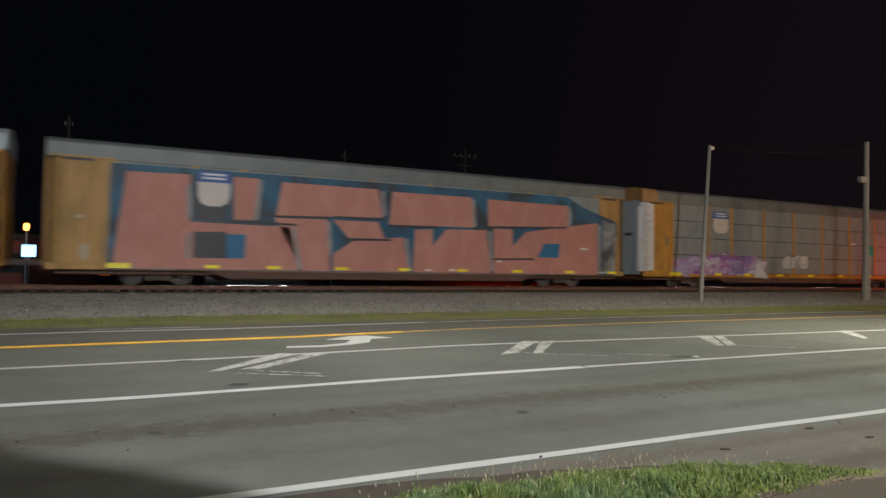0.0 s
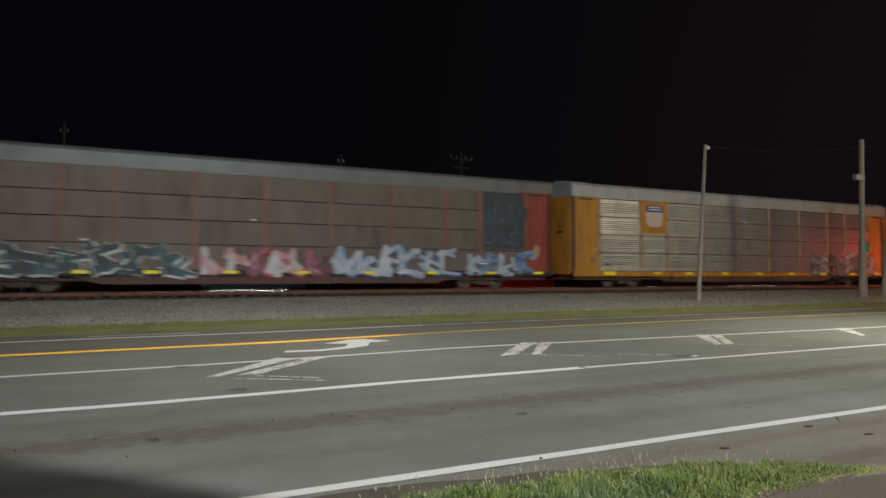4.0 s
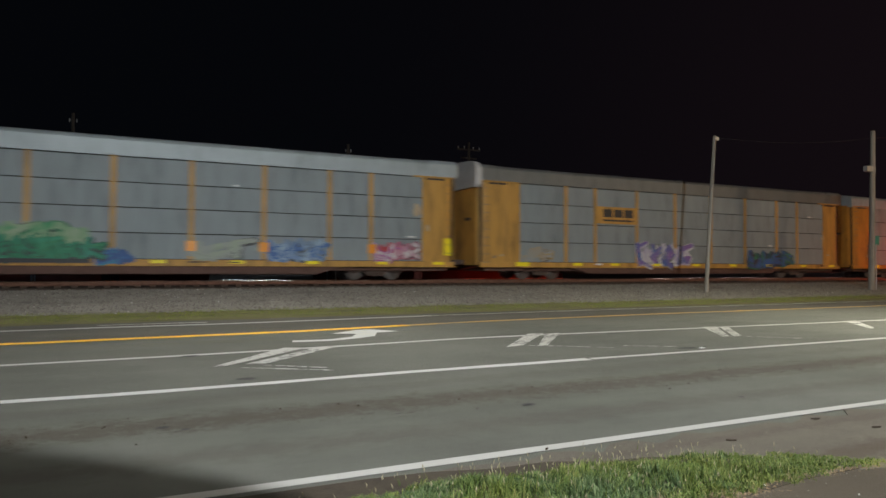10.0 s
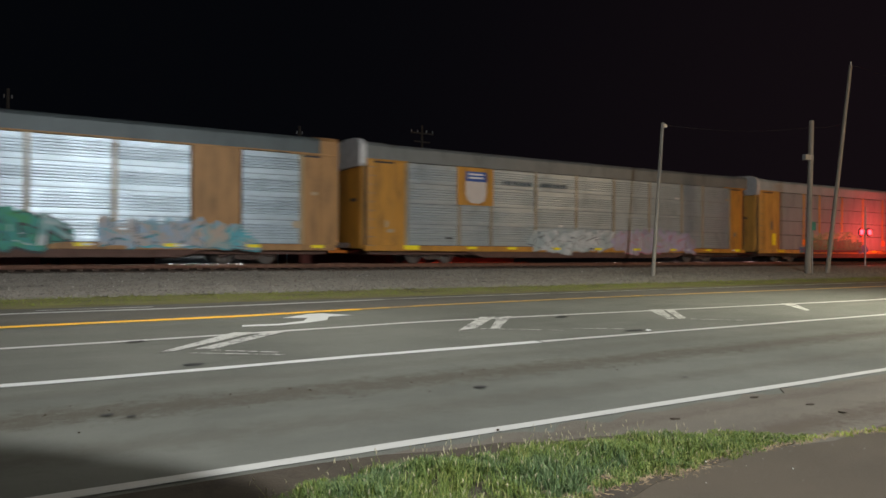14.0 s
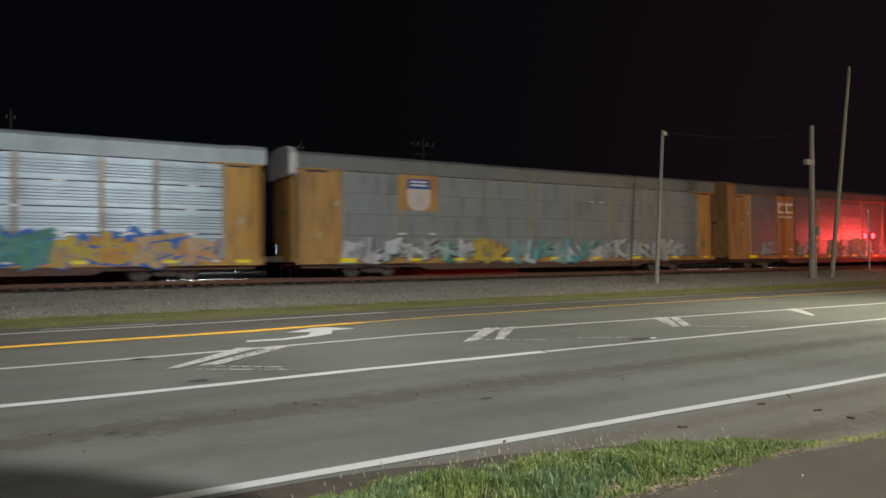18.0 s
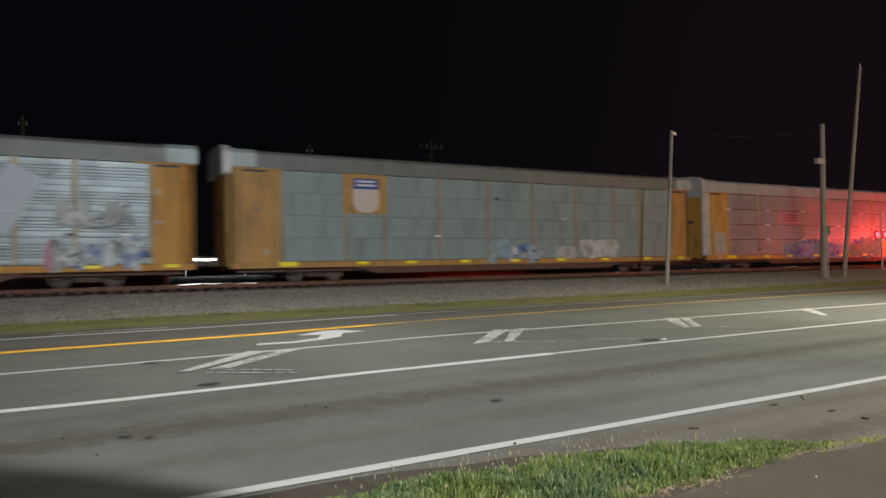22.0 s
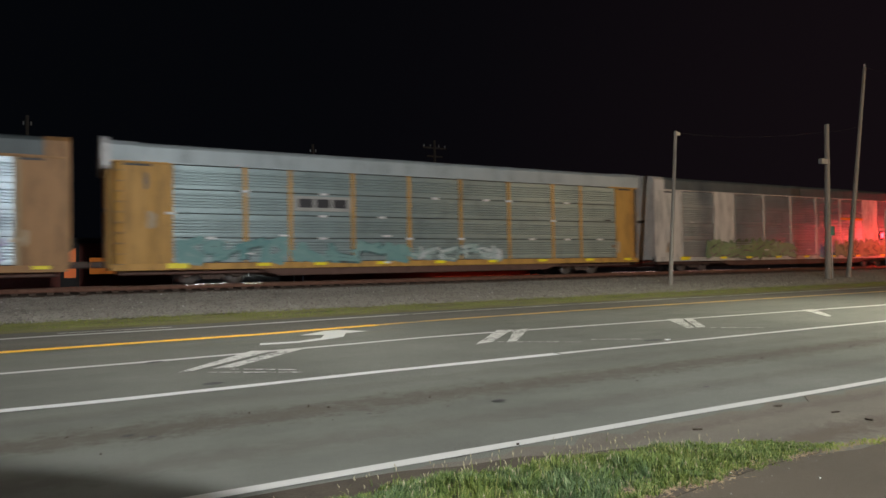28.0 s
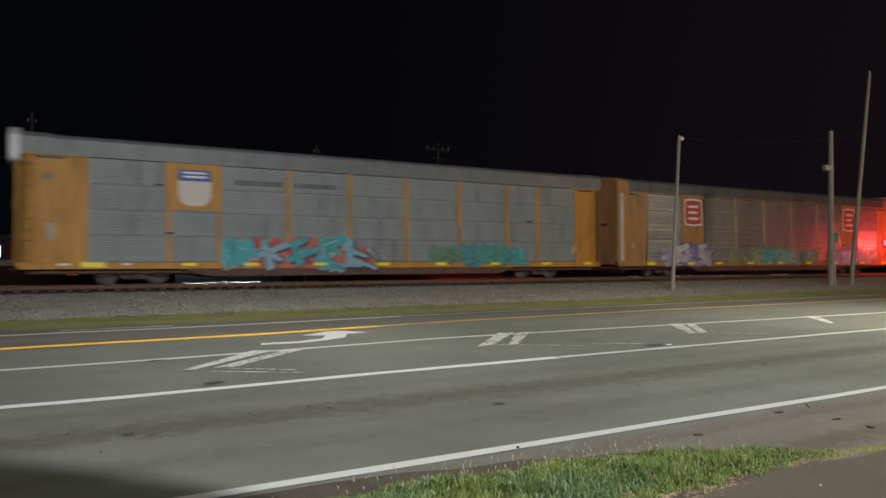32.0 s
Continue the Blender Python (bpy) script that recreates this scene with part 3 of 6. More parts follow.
def glyph(x, w, lo, hi, rng):
    """A knot of sprayed bars and bows that spells nothing: leaning staves, crossing slashes, a bow and arrow tips."""
    h, lean = hi - lo, rng.uniform(-0.25, 0.3)
    at = lambda u, v: (x + w * (u + lean * (v - 0.5)), lo + h * v)
    th = min(w, h) * rng.uniform(0.22, 0.36)
    u0 = rng.uniform(0.1, 0.4)
    bars = [("bar", at(u0, rng.uniform(0.0, 0.12)), at(u0 + rng.uniform(-0.12, 0.12), rng.uniform(0.86, 1.04)), th * 1.2, th * rng.uniform(0.6, 1.3))]
    for k in range(rng.choice((2, 3))):
        v = rng.uniform(0.05, 0.9)
        bars.append(("bar", at(rng.uniform(-0.1, 0.3), v), at(rng.uniform(0.7, 1.12), min(1.05, max(-0.02, v + rng.choice((-1, 1)) * rng.uniform(0.18, 0.5)))), th * rng.uniform(0.6, 1.1), th * rng.uniform(0.4, 1.0)))
    if rng.random() < 0.65:
        bars.append(("bow", at(rng.uniform(0.3, 0.75), rng.uniform(0.25, 0.75)), w * rng.uniform(0.22, 0.4), h * rng.uniform(0.14, 0.3), rng.uniform(0, 6.28), rng.uniform(1.6, 3.4), th))
    if rng.random() < 0.4:
        bars.append(("bar", at(0.85, rng.uniform(0.1, 0.9)), at(1.2, rng.uniform(0.0, 1.1)), th * 0.7, th * 0.12))
    return bars


def bars_mesh(bars, grow, dx, dz, y0, y1):
    """The bars of a glyph as thin painted pieces, each a hair nearer than the last."""
    bm = None
    for k, (kind, *v) in enumerate(bars):
        if kind == "bar":
            (ax, az), (bx, bz), w0, w1 = v
            pts = wedge((ax + dx, az + dz), (bx + dx, bz + dz), w0 + grow, w1 + grow)
        else:
            (cx, cz), rx, rz, a0, span, w = v
            pts = arc(cx + dx, cz + dz, rx, rz, a0, span, (w + grow) * 1.15)
        bm = prism(pts, y0 - k * 0.0003, y1, bm)
    return bm


def graffiti(car, x0, x1, z0, z1, fills, outline, letters, seed, label, ragged=0.14, lift=0.0, cloud=None, body=()):
    """Sprayed lettering that nobody can read: rimmed signs of bars and bows, with shine strokes, over a cloud where there is one."""
    rng = random.Random(seed)
    w, h = (x1 - x0) / letters, z1 - z0
    signs = []
    for i in range(letters):
        lo, hi = z0 + h * rng.uniform(-0.02, 0.1), z1 - h * (rng.uniform(-0.06, 0.14) + (0.12 if body else 0.0))
        signs.append(glyph(x0 + w * i + w * rng.uniform(-0.06, 0.06), w * rng.uniform(0.9, 1.08), lo, hi, rng))
    if cloud:
        n = letters * 9
        span = lambda i: math.sin(math.pi * min(max(i / n, 0.02), 0.98)) ** 0.35
        top = [(x1 - (x1 - x0) * i / n, z0 + h * (0.3 + (0.66 + 0.12 * math.sin(i * 1.1 + seed) + rng.uniform(-0.07, 0.07)) * span(i))) for i in range(n + 1)]
        low = [(x0 + (x1 - x0) * i / n, z0 + h * (0.3 - (0.28 + rng.uniform(-0.05, 0.05)) * span(i))) for i in range(n + 1)]
        g = part("graffiti", prism(low + top, -1.588, -1.582), spray(cloud, seed), car, label)
        for k, cols in enumerate(body):
            a, b = x0 + (x1 - x0) * k / len(body), x0 + (x1 - x0) * (k + 1) / len(body)
            part("painted_body", prism(blob(a + 0.1, b - 0.1, z0 + h * 0.08, z1 - h * rng.uniform(0.16, 0.28), rng, 20, 0.07), -1.5895, -1.586), spray(cols, seed + k), g)
    else:
        g = part("graffiti", prism(blob(x0, x0 + w * 0.5, z0, z0 + h * 0.2, rng, 14, 0.2), -1.587, -1.582), spray(outline, seed), car, label)
    g.matrix_basis = pose(0, -lift, 0)
    for i, bars in enumerate(signs):
        d = 0.0015 * (i % 2)
        rim = outline if body or i % 3 == 0 else (DK, outline[0])
        fill = body[min(len(body) - 1, i * len(body) // letters)] if body else fills[i % len(fills)]
        part("painted_rim", bars_mesh(bars, 0.07 if body else 0.13, 0.035, -0.035, -1.590 - d, -1.587), spray(tuple(rim), seed), g)
        part("painted_shape", bars_mesh(bars, 0.0, 0.0, 0.0, -1.5945 - d, -1.588), spray(fill, seed + i % 3), g)
        thin = [b for b in bars if b[0] == "bar"][:2]
        shine = None
        for _, (ax, az), (bx, bz), w0, w1 in thin:
            u, v = sorted((rng.uniform(0.05, 0.5), rng.uniform(0.5, 0.95)))
            shine = prism(stroke((ax + (bx - ax) * u - w0 * 0.2, az + (bz - az) * u), (ax + (bx - ax) * v - w0 * 0.2, az + (bz - az) * v), 0.05), -1.5995 - d, -1.595, shine)
        part("painted_highlight", shine, spray((outline[-1], fills[(i + 1) % len(fills)][0]), seed + 1), g)
    return g


SPRAY = {}


def spray(cols, seed):
    """Spray paint that fades between two or three colours."""
    key = (cols, seed % 3)
    if key not in SPRAY:
        SPRAY[key] = blend_noise("spray_paint", list(cols) if len(cols) > 1 else [cols[0], tuple(c * 0.7 for c in cols[0])], 0.9 + 0.5 * (seed % 3), 0.6, 0.0, (1, 1, 0.8))
    return SPRAY[key]


M["sign_pale"] = mat("sign_pale", (0.62, 0.55, 0.5), 0.5, 0, 0.15, 2, 40, 0)
M["sign_blue"] = mat("sign_blue", (0.03, 0.09, 0.33), 0.5, 0, 0.2, 2, 40, 0)
M["sign_white"] = mat("sign_white", (0.75, 0.76, 0.76), 0.5, 0, 0.12, 2, 40, 0)
M["slate_blue"] = mat("slate_blue", (0.045, 0.07, 0.085), 0.6, 0, 0.35, 1.5, 30, 0.05, stretch=(2, 1, 0.4))
M["dusty"] = mat("dusty_brown", (0.24, 0.19, 0.14), 0.7, 0, 0.5, 1.5, 30, 0.05, stretch=(3, 1, 0.4))
M["bare_worn"] = mat("worn_bare_paint", (0.46, 0.36, 0.24), 0.7, 0, 0.5, 4, 40, 0, stretch=(3, 1, 0.6))
M["hood_white"] = mat("pale_hood", (0.55, 0.56, 0.56), 0.55, 0.1, 0.35, 2, 30, 0.05)
M["sign_grey"] = mat("sign_grey", (0.4, 0.4, 0.38), 0.6, 0, 0.3, 2, 40, 0)
M["sign_black"] = mat("sign_black", (0.03, 0.03, 0.035), 0.5, 0, 0.2, 2, 40, 0)
M["sign_red"] = mat("sign_red", (0.5, 0.075, 0.06), 0.5, 0, 0.2, 2, 40, 0)
M["sign_orange"] = mat("sign_orange", (0.85, 0.34, 0.03), 0.4, 0, 0.1, 2, 40, 0)
M["hose_red"] = mat("red_oxide", (0.4, 0.06, 0.03), 0.6, 0, 0.3, 4, 40, 0.1)


def rail_car(c, label, paint="yellow", panel="zinc", style="flat", roof="roof_grey", seams=True, solid=(), solid_paint=None, cap=None, sill=None, ladder=True, posts=True, post_paint=None, bays=BAYS, tower=False, leaf=None, clips=False, corner=False):
    car = tagged(new("autorack_car"), label, "rail car", "rail cars of the train")
    sill = sill or paint
    part("underframe", box(1.0, 27.5, -1.3, 1.3, 0.42, 0.66, bevel=0.03), M["under_red"], car)
    link("centre_sill", cached("centre_sill", lambda: mesh_of("centre_sill", prism([(5.8, 0.66), (7.0, 0.24), (21.5, 0.24), (22.7, 0.66)], -0.35, 0.35), M["under_red"])), car)
    link("side_girder", cached("side_girder", lambda: mesh_of("side_girder", prism([(6.2, 0.6), (7.2, 0.3), (21.3, 0.3), (22.3, 0.6)], -1.5, -1.44), M["under_red"])), car)
    # solid core, its near-black colour painted as the shade inside the car
    part("deck_house", box(0.72, 27.83, -1.44, 1.5, 0.66, 4.86), M["near_black"], car, "near-black core standing in for the shaded interior")
    for s in (-1, 1):
        a, b = sorted((s * 1.585, s * 1.44))
        part("side_sill", box(0.7, 27.85, a, b, 0.6, 0.86, bevel=0.012), M[sill], car)
    link("sill_seam", cached("sill_seam", lambda: mesh_of("sill_seam", box(2.9, 26.2, -1.589, -1.5, 0.862, 0.885), M["sign_black"])), car)
    lift = 0.09 if c >= 4 or c == 1 else 0.0
    link("roof", roof_mesh(roof), car, m=pose(0, 0, lift))
    for x in (2.0, 9.4, 14.3, 19.2, 26.6):
        link("roof_seam", cached(("seam", roof), lambda: mesh_of("roof_seam", sweep([(-1.59, 4.9), (-1.585, 5.3), (-1.51, 5.425), (-1.3, 5.505), (-0.8, 5.595), (0, 5.635), (0, 5.5), (-1.5, 5.2), (-1.5, 4.9)], -0.03, 0.03), M[roof])), car, m=pose(x, 0, lift))
    part("eave_trim", box(0.7, 27.85, -1.586, -1.5, 4.8, 4.86), M[paint if solid else roof], car)
    link("end_panel", end_panel_mesh(paint, bays[0]), car)
    link("end_panel", end_panel_mesh(paint, 28.55 - bays[-1]), car, m=Matrix.Translation((28.55, 0, 0)) @ Matrix.Diagonal((-1, 1, 1, 1)))
    part("far_side", box(0.66, 27.89, 1.5, 1.55, 0.86, 4.86), M[panel], car)
    for x in (0.66, 27.84):
        part("end_door", box(x, x + 0.05, -1.3, 1.5, 0.7, 4.86), M[paint], car)
    for x0 in (0.72, 28.55 - bays[0]):
        w = bays[0] - 0.72
        fl = part("top_flange", box(x0, x0 + w, -1.61, -1.5, 4.76, 4.83, bevel=0.01), M[paint], car)
        # black strip painted where the flange casts its shadow
        part("shaded_slot", box(x0 + w * 0.2, x0 + w * 0.75, -1.574, -1.55, 4.66, 4.74), M["sign_black"], fl)
    if tower:
        for x0 in (0.6, 27.1):
            part("end_tower", sweep([(-1.595, 0.86), (-1.595, 5.32 + lift), (-1.42, 5.49 + lift), (-0.8, 5.61 + lift), (0, 5.65 + lift), (0.8, 5.61 + lift), (1.42, 5.49 + lift), (1.595, 5.32 + lift), (1.595, 0.86)], x0, x0 + 0.85), M[paint], car, "full height end frame")
    door = part("end_leaf", prism([(0.6, -1.28), (0.55, -0.7), (0.53, -0.05), (0.57, 1.2), (0.655, 1.2), (0.655, -1.28)], 0.72, 4.86, axis="z"), M[leaf or paint], car, "bowed end door leaf")
    part("grab_slot", box(0.5, 0.56, -0.8, -0.3, 2.9, 3.05), M["sign_black"], door)
    if leaf:
        part("edge_strip", box(0.54, 0.64, -1.44, -1.2, 0.9, 4.5), M["sign_white"], door, "pale strip along the door edge")
    wr = random.Random(c * 7 + 3)
    for x0, x1 in ((1.45, bays[0] - 0.15), (28.55 - bays[0] + 0.15, 27.1)):
        for k in range(2):
            x, z, q = wr.uniform(x0, x1), wr.choice((wr.uniform(0.95, 1.8), wr.uniform(1.5, 4.2))), wr.uniform(0.08, 0.2)
            part("worn_patch", prism(blob(x - q, x + q, z, z + wr.choice((0.15, 0.3, 0.6)), wr, 12, 0.25), -1.59, -1.57), M[wr.choice(("bare_worn", "dusty", "bare_worn"))], car, "worn and repainted patch")
    if not tower and c >= 4:
        part("end_hood", sweep([(-1.5, 4.5), (-1.6, 4.6), (-1.63, 5.0 + lift), (-1.6, 5.36 + lift), (-1.42, 5.58 + lift), (-1.0, 5.71 + lift), (0, 5.76 + lift), (1.0, 5.71 + lift), (1.42, 5.58 + lift), (1.6, 5.36 + lift), (1.6, 4.6), (1.5, 4.5)], 0.4, 0.74), M["hood_white"], car, "pale rounded hood over the end doors")
    if corner:
        part("corner_strip", prism([(0.82, -1.585), (0.86, -1.63), (1.02, -1.63), (1.06, -1.585)] if tower else [(0.6, -1.42), (0.68, -1.52), (0.98, -1.6), (1.06, -1.6), (1.06, -1.54), (0.68, -1.4)], 0.9, 4.72, axis="z"), M["hood_white"], car, "pale strip along the corner of the car")
    if cap:
        for x0, x1 in ((0.58, 1.75), (26.8, 27.97)):
            part("roof_cap", sweep([(-1.6, 4.86), (-1.6, 5.33 + lift), (-1.45, 5.5 + lift), (-0.8, 5.62 + lift), (0, 5.66 + lift), (0, 4.86)], x0, x1), M[cap], car, "pale weathered roof end cap")
    if ladder:
        for x0 in (0.78, 27.35):
            lad = link("ladder", cached(("ladder_rails", paint), lambda: mesh_of("ladder", rod((0.4, -1.63, 0.7), (0.4, -1.63, 4.6), 0.014, bm=rod((0.0, -1.6, 0.7), (0.0, -1.6, 4.6), 0.014, seg=6), seg=6), M[paint])), car, m=pose(x0, 0, 0))
            for k in range(10):
                link("rung", cached(("rung", paint), lambda: mesh_of("rung", rod((0, -1.6, 0), (0.4, -1.63, 0), 0.012, seg=6), M["dusty"])), lad, m=pose(0, 0, 0.85 + k * 0.4))
    for i in range(9):
        x0, x1 = bays[i], bays[i + 1]
        if i in solid:
            sp = solid_paint or paint
            link("side_sheet", cached(("solid", i, sp, x0), lambda: mesh_of("side_sheet", box(x0, x1, -1.56, -1.5, 0.86, 4.84, bevel=0.01), M[sp])), car)
            continue
        for j in range(4):
            z0, z1 = ROWS_Z[j], ROWS_Z[j + 1]
            gap = 0.035 if seams else 0.012
            pm = panel_mesh(style, x1 - x0 - 0.16 if posts else x1 - x0 - 0.02, z1 - z0 - gap, panel)
            link("panel", pm, car, m=pose((x0 + x1) / 2, -1.545, z0, rng_tilt.uniform(-1.3, 1.3) if style in ("ribbed", "mid") else 0, 0, rng_tilt.uniform(-0.8, 0.8) if style in ("ribbed", "mid") else 0))
    if posts:
        for i, x in enumerate(bays):
            if i in solid or (i - 1) in solid:
                continue
            link("post", cached(("post", post_paint or paint), lambda: mesh_of("post", prism([(-0.1, -1.53), (-0.09, -1.575), (-0.04, -1.58), (0.04, -1.58), (0.09, -1.575), (0.1, -1.53)], 0.86, 4.8, axis="z"), M[post_paint or paint])), car, m=pose(x, 0, 0))
    if clips:
        for i in range(9):
            for z in ROWS_Z[1:4]:
                if wr.random() < 0.6:
                    x = bays[i] + (bays[i + 1] - bays[i]) * wr.choice((0.5, 0.52, 0.0))
                    link("seam_clip", cached("clip", lambda: mesh_of("seam_clip", box(-0.19, 0.19, -1.6, -1.56, -0.07, 0.03, bevel=0.008), M["sign_white"])), car, m=pose(x, 0, z))
    for i, x in enumerate((3.1, 6.5, 8.95, 11.9, 14.9, 17.9, 21.0, 24.2, 27.0)):
        big = i == 0
        link("reflector", cached(("refl", big), lambda: mesh_of("reflector", box(-0.4 if big else -0.28, 0.4 if big else 0.28, -1.6, -1.584, 0.67 if big else 0.71, 0.87 if big else 0.84, bevel=0.004), M["reflector"])), car, m=pose(x, 0, 0))
    for x in (4.5, 24.05):
        truck(car, x)
    for x0, x1 in ((0.02, 1.05), (27.5, 28.53)):
        part("coupler", box(x0, x1, -0.16, 0.16, 0.72, 0.98, bevel=0.04), M["truck"], car)
        part("uncoupling_bar", rod((min(max(x0, 0.5), 28.0), -1.3, 0.62), (min(max(x0, 0.5), 28.0), -0.1, 0.5), 0.025, seg=6), M["hose_red"], car)
    for x in (9.0, 12.0, 16.5, 19.5):
        link("brake_rigging", cached("rigging", lambda: mesh_of("brake_rigging", box(-0.35, 0.35, -1.25, -0.9, 0.3, 0.5, bevel=0.03), M["truck"])), car, m=pose(x, 0, 0))
    return car


CARS = {}
W_, LB, BL, PU = (0.62, 0.65, 0.66), (0.3, 0.42, 0.55), (0.05, 0.14, 0.4), (0.25, 0.14, 0.42)
TE, GR, YE, PK, DK = (0.05, 0.3, 0.3), (0.06, 0.32, 0.14), (0.6, 0.45, 0.04), (0.5, 0.16, 0.25), (0.05, 0.055, 0.06)
GY, LI, OC, CY = (0.33, 0.35, 0.35), (0.42, 0.38, 0.55), (0.45, 0.3, 0.1), (0.08, 0.42, 0.5)
SA, RD, MG = (0.52, 0.22, 0.17), (0.5, 0.06, 0.06), (0.36, 0.1, 0.38)
CARS[-2] = rail_car(-2, "yellow autorack rail car with grey steel side panels", cap="roof_light")
c = CARS[-1] = rail_car(-1, "yellow autorack rail car with grey panels and purple graffiti", paint="yellow", panel="dull_zinc", seams=True, cap="tan", leaf="zinc", corner=True)
logo_shield(c, 6.7, 3.2, 4.6)
plate(c, "paint_patch", 1.06, 1.45, 0.95, 4.7, "sign_white", "tall pale paint patch", y=-1.556)
graffiti(c, 3.0, 10.6, 0.72, 1.95, ((MG, LI), (PU, W_), (MG, PU)), (PU, W_), 7, 3, "purple and white sprayed graffiti", cloud=(MG, PU), body=((MG, LI), (W_, MG), (PU, LI), (MG, W_)))
part("graffiti", prism(blob(12.2, 14.6, 1.2, 2.0, random.Random(5), 16), -1.59, -1.582), spray((W_, GY), 1), c, "pale sprayed blob")
c = CARS[0] = rail_car(0, "yellow autorack rail car painted over with huge salmon pink block graffiti", paint="ochre", panel="dull_zinc", style="fine", seams=False)
PINK_CAR = c
c = CARS[1] = rail_car(1, "yellow autorack rail car with bright ribbed steel panels", paint="yellow", panel="zinc", style="ribbed", roof="roof_light", cap="roof_light", bays=SHIFTED, post_paint="weathered")
plate(c, "sign_board", SHIFTED[1], SHIFTED[2], 3.0, 4.78, "yellow", "yellow sign board")
bolt = mesh_of("bolt_plate", rod((0, -1.592, 0), (0, -1.575, 0), 0.15, seg=16), M["dusty"])
for x in SHIFTED:
    for z in ROWS_Z[1:4]:
        link("bolt_plate", bolt, c, m=pose(x, 0, z - 0.015))
logo_shield(c, 6.3, 3.35, 4.7)
graffiti(c, 19.8, 27.0, 0.75, 2.2, (((0.3, 0.36, 0.42), DK), (W_, GY), (DK, (0.2, 0.26, 0.32))), (DK, (0.08, 0.1, 0.13)), 8, 11, "black and silver sprayed graffiti")
c = CARS[2] = rail_car(2, "rusty brown autorack rail car with red ends and pale blue graffiti", paint="red", panel="brown_zinc", style="flat", roof="roof_grey", sill="sill_black", post_paint="rust")
plate(c, "replaced_panel", 23.76, 26.14, 1.95, 4.74, "slate_blue", "dark slate blue replaced panels", y=-1.558)
graffiti(c, 23.9, 26.0, 2.2, 4.5, (((0.05, 0.09, 0.12), DK),), ((0.12, 0.17, 0.19), DK), 2, 10, "faint dark scribble on the replaced panels")
graffiti(c, 16.2, 22.4, 0.7, 1.95, ((LB, W_), (W_, LB)), (BL, LB), 6, 4, "pale blue sprayed graffiti")
graffiti(c, 10.8, 15.9, 0.68, 1.8, ((PK, W_), (W_, SA), (DK, PK)), (RD, W_), 6, 7, "red and white sprayed graffiti")
graffiti(c, 3.0, 10.4, 0.7, 1.85, ((DK, (0.04, 0.12, 0.12)), ((0.05, 0.14, 0.14), DK)), (W_, (0.5, 0.58, 0.55)), 6, 9, "black sprayed graffiti with pale rims")
graffiti(c, 22.7, 26.6, 0.72, 1.85, ((W_, LB), (LB, BL)), (LB, DK), 4, 8, "white sprayed graffiti")
c = CARS[3] = rail_car(3, "yellow autorack rail car with flat grey panels and blue graffiti", panel="teal_zinc", roof="roof_light")
plate(c, "sign_board", 5.75, 7.65, 2.88, 4.78, "yellow", "yellow sign board")
logo_shield(c, 6.7, 3.5, 4.5, 0.43)
graffiti(c, 10.0, 16.6, 0.68, 2.1, (((0.32, 0.43, 0.56), (0.1, 0.2, 0.42)), ((0.1, 0.2, 0.42), (0.32, 0.43, 0.56))), ((0.1, 0.2, 0.42), (0.5, 0.56, 0.62)), 6, 21, "light blue sprayed graffiti")
graffiti(c, 8.2, 10.2, 0.95, 1.7, ((W_,),), (GY, W_), 2, 22, "white sprayed graffiti")
graffiti(c, 17.9, 20.6, 0.75, 1.6, ((DK, GY),), (DK, GY), 2, 23, "dark sprayed graffiti")
graffiti(c, 22.4, 25.6, 0.8, 1.75, ((LB, GY),), (LB, GY), 3, 24, "pale blue sprayed graffiti")
c = CARS[4] = rail_car(4, "cream yellow autorack rail car with flat blue-grey panels", paint="cream", panel="blue_zinc", roof="roof_grey", cap="roof_grey")
plate(c, "sign_board", 7.7, 10.45, 2.95, 3.85, "cream", "yellow sign board with dark bars")
for k in range(3):
    plate(c, "dark_bar", 8.15 + k * 0.72, 8.75 + k * 0.72, 3.3, 3.72, "sign_black", y=-1.6)
plate(c, "dark_bar", 8.15, 10.2, 3.08, 3.17, "sign_black", y=-1.6)
graffiti(c, 10.5, 14.5, 0.68, 1.9, ((BL, PU), (PU, (0.12, 0.2, 0.45))), (W_, LI), 4, 31, "purple and blue sprayed graffiti with white rims", cloud=(W_, LI))
graffiti(c, 19.2, 23.2, 0.7, 1.65, ((BL, DK), ((0.03, 0.12, 0.1), BL)), (DK, GR), 4, 32, "dark blue and green sprayed graffiti", cloud=((0.02, 0.06, 0.14), (0.03, 0.14, 0.08)))
graffiti(c, 3.2, 5.0, 0.95, 1.6, ((OC, GY),), (OC, GY), 2, 33, "faded ochre sprayed patch")
c = CARS[5] = rail_car(5, "cream yellow autorack rail car with grey panels and green graffiti", paint="cream", panel="blue_zinc", roof="roof_light", cap="roof_light")
graffiti(c, 6.4, 12.6, 1.05, 2.15, (((0.35, 0.45, 0.3), (0.2, 0.36, 0.2)), ((0.3, 0.42, 0.26), GR)), (GR, (0.3, 0.4, 0.26)), 7, 41, "pale green sprayed tops of the graffiti", cloud=((0.3, 0.42, 0.26), (0.12, 0.3, 0.16)))
g = graffiti(c, 6.3, 13.0, 0.8, 1.65, (((0.02, 0.2, 0.1), (0.05, 0.34, 0.2)), ((0.03, 0.26, 0.14), (0.02, 0.16, 0.09)), ((0.05, 0.32, 0.24), (0.02, 0.2, 0.1))), ((0.02, 0.14, 0.08), GR), 9, 46, "green sprayed body of the graffiti", lift=0.02, cloud=((0.02, 0.18, 0.09), (0.04, 0.3, 0.18)))
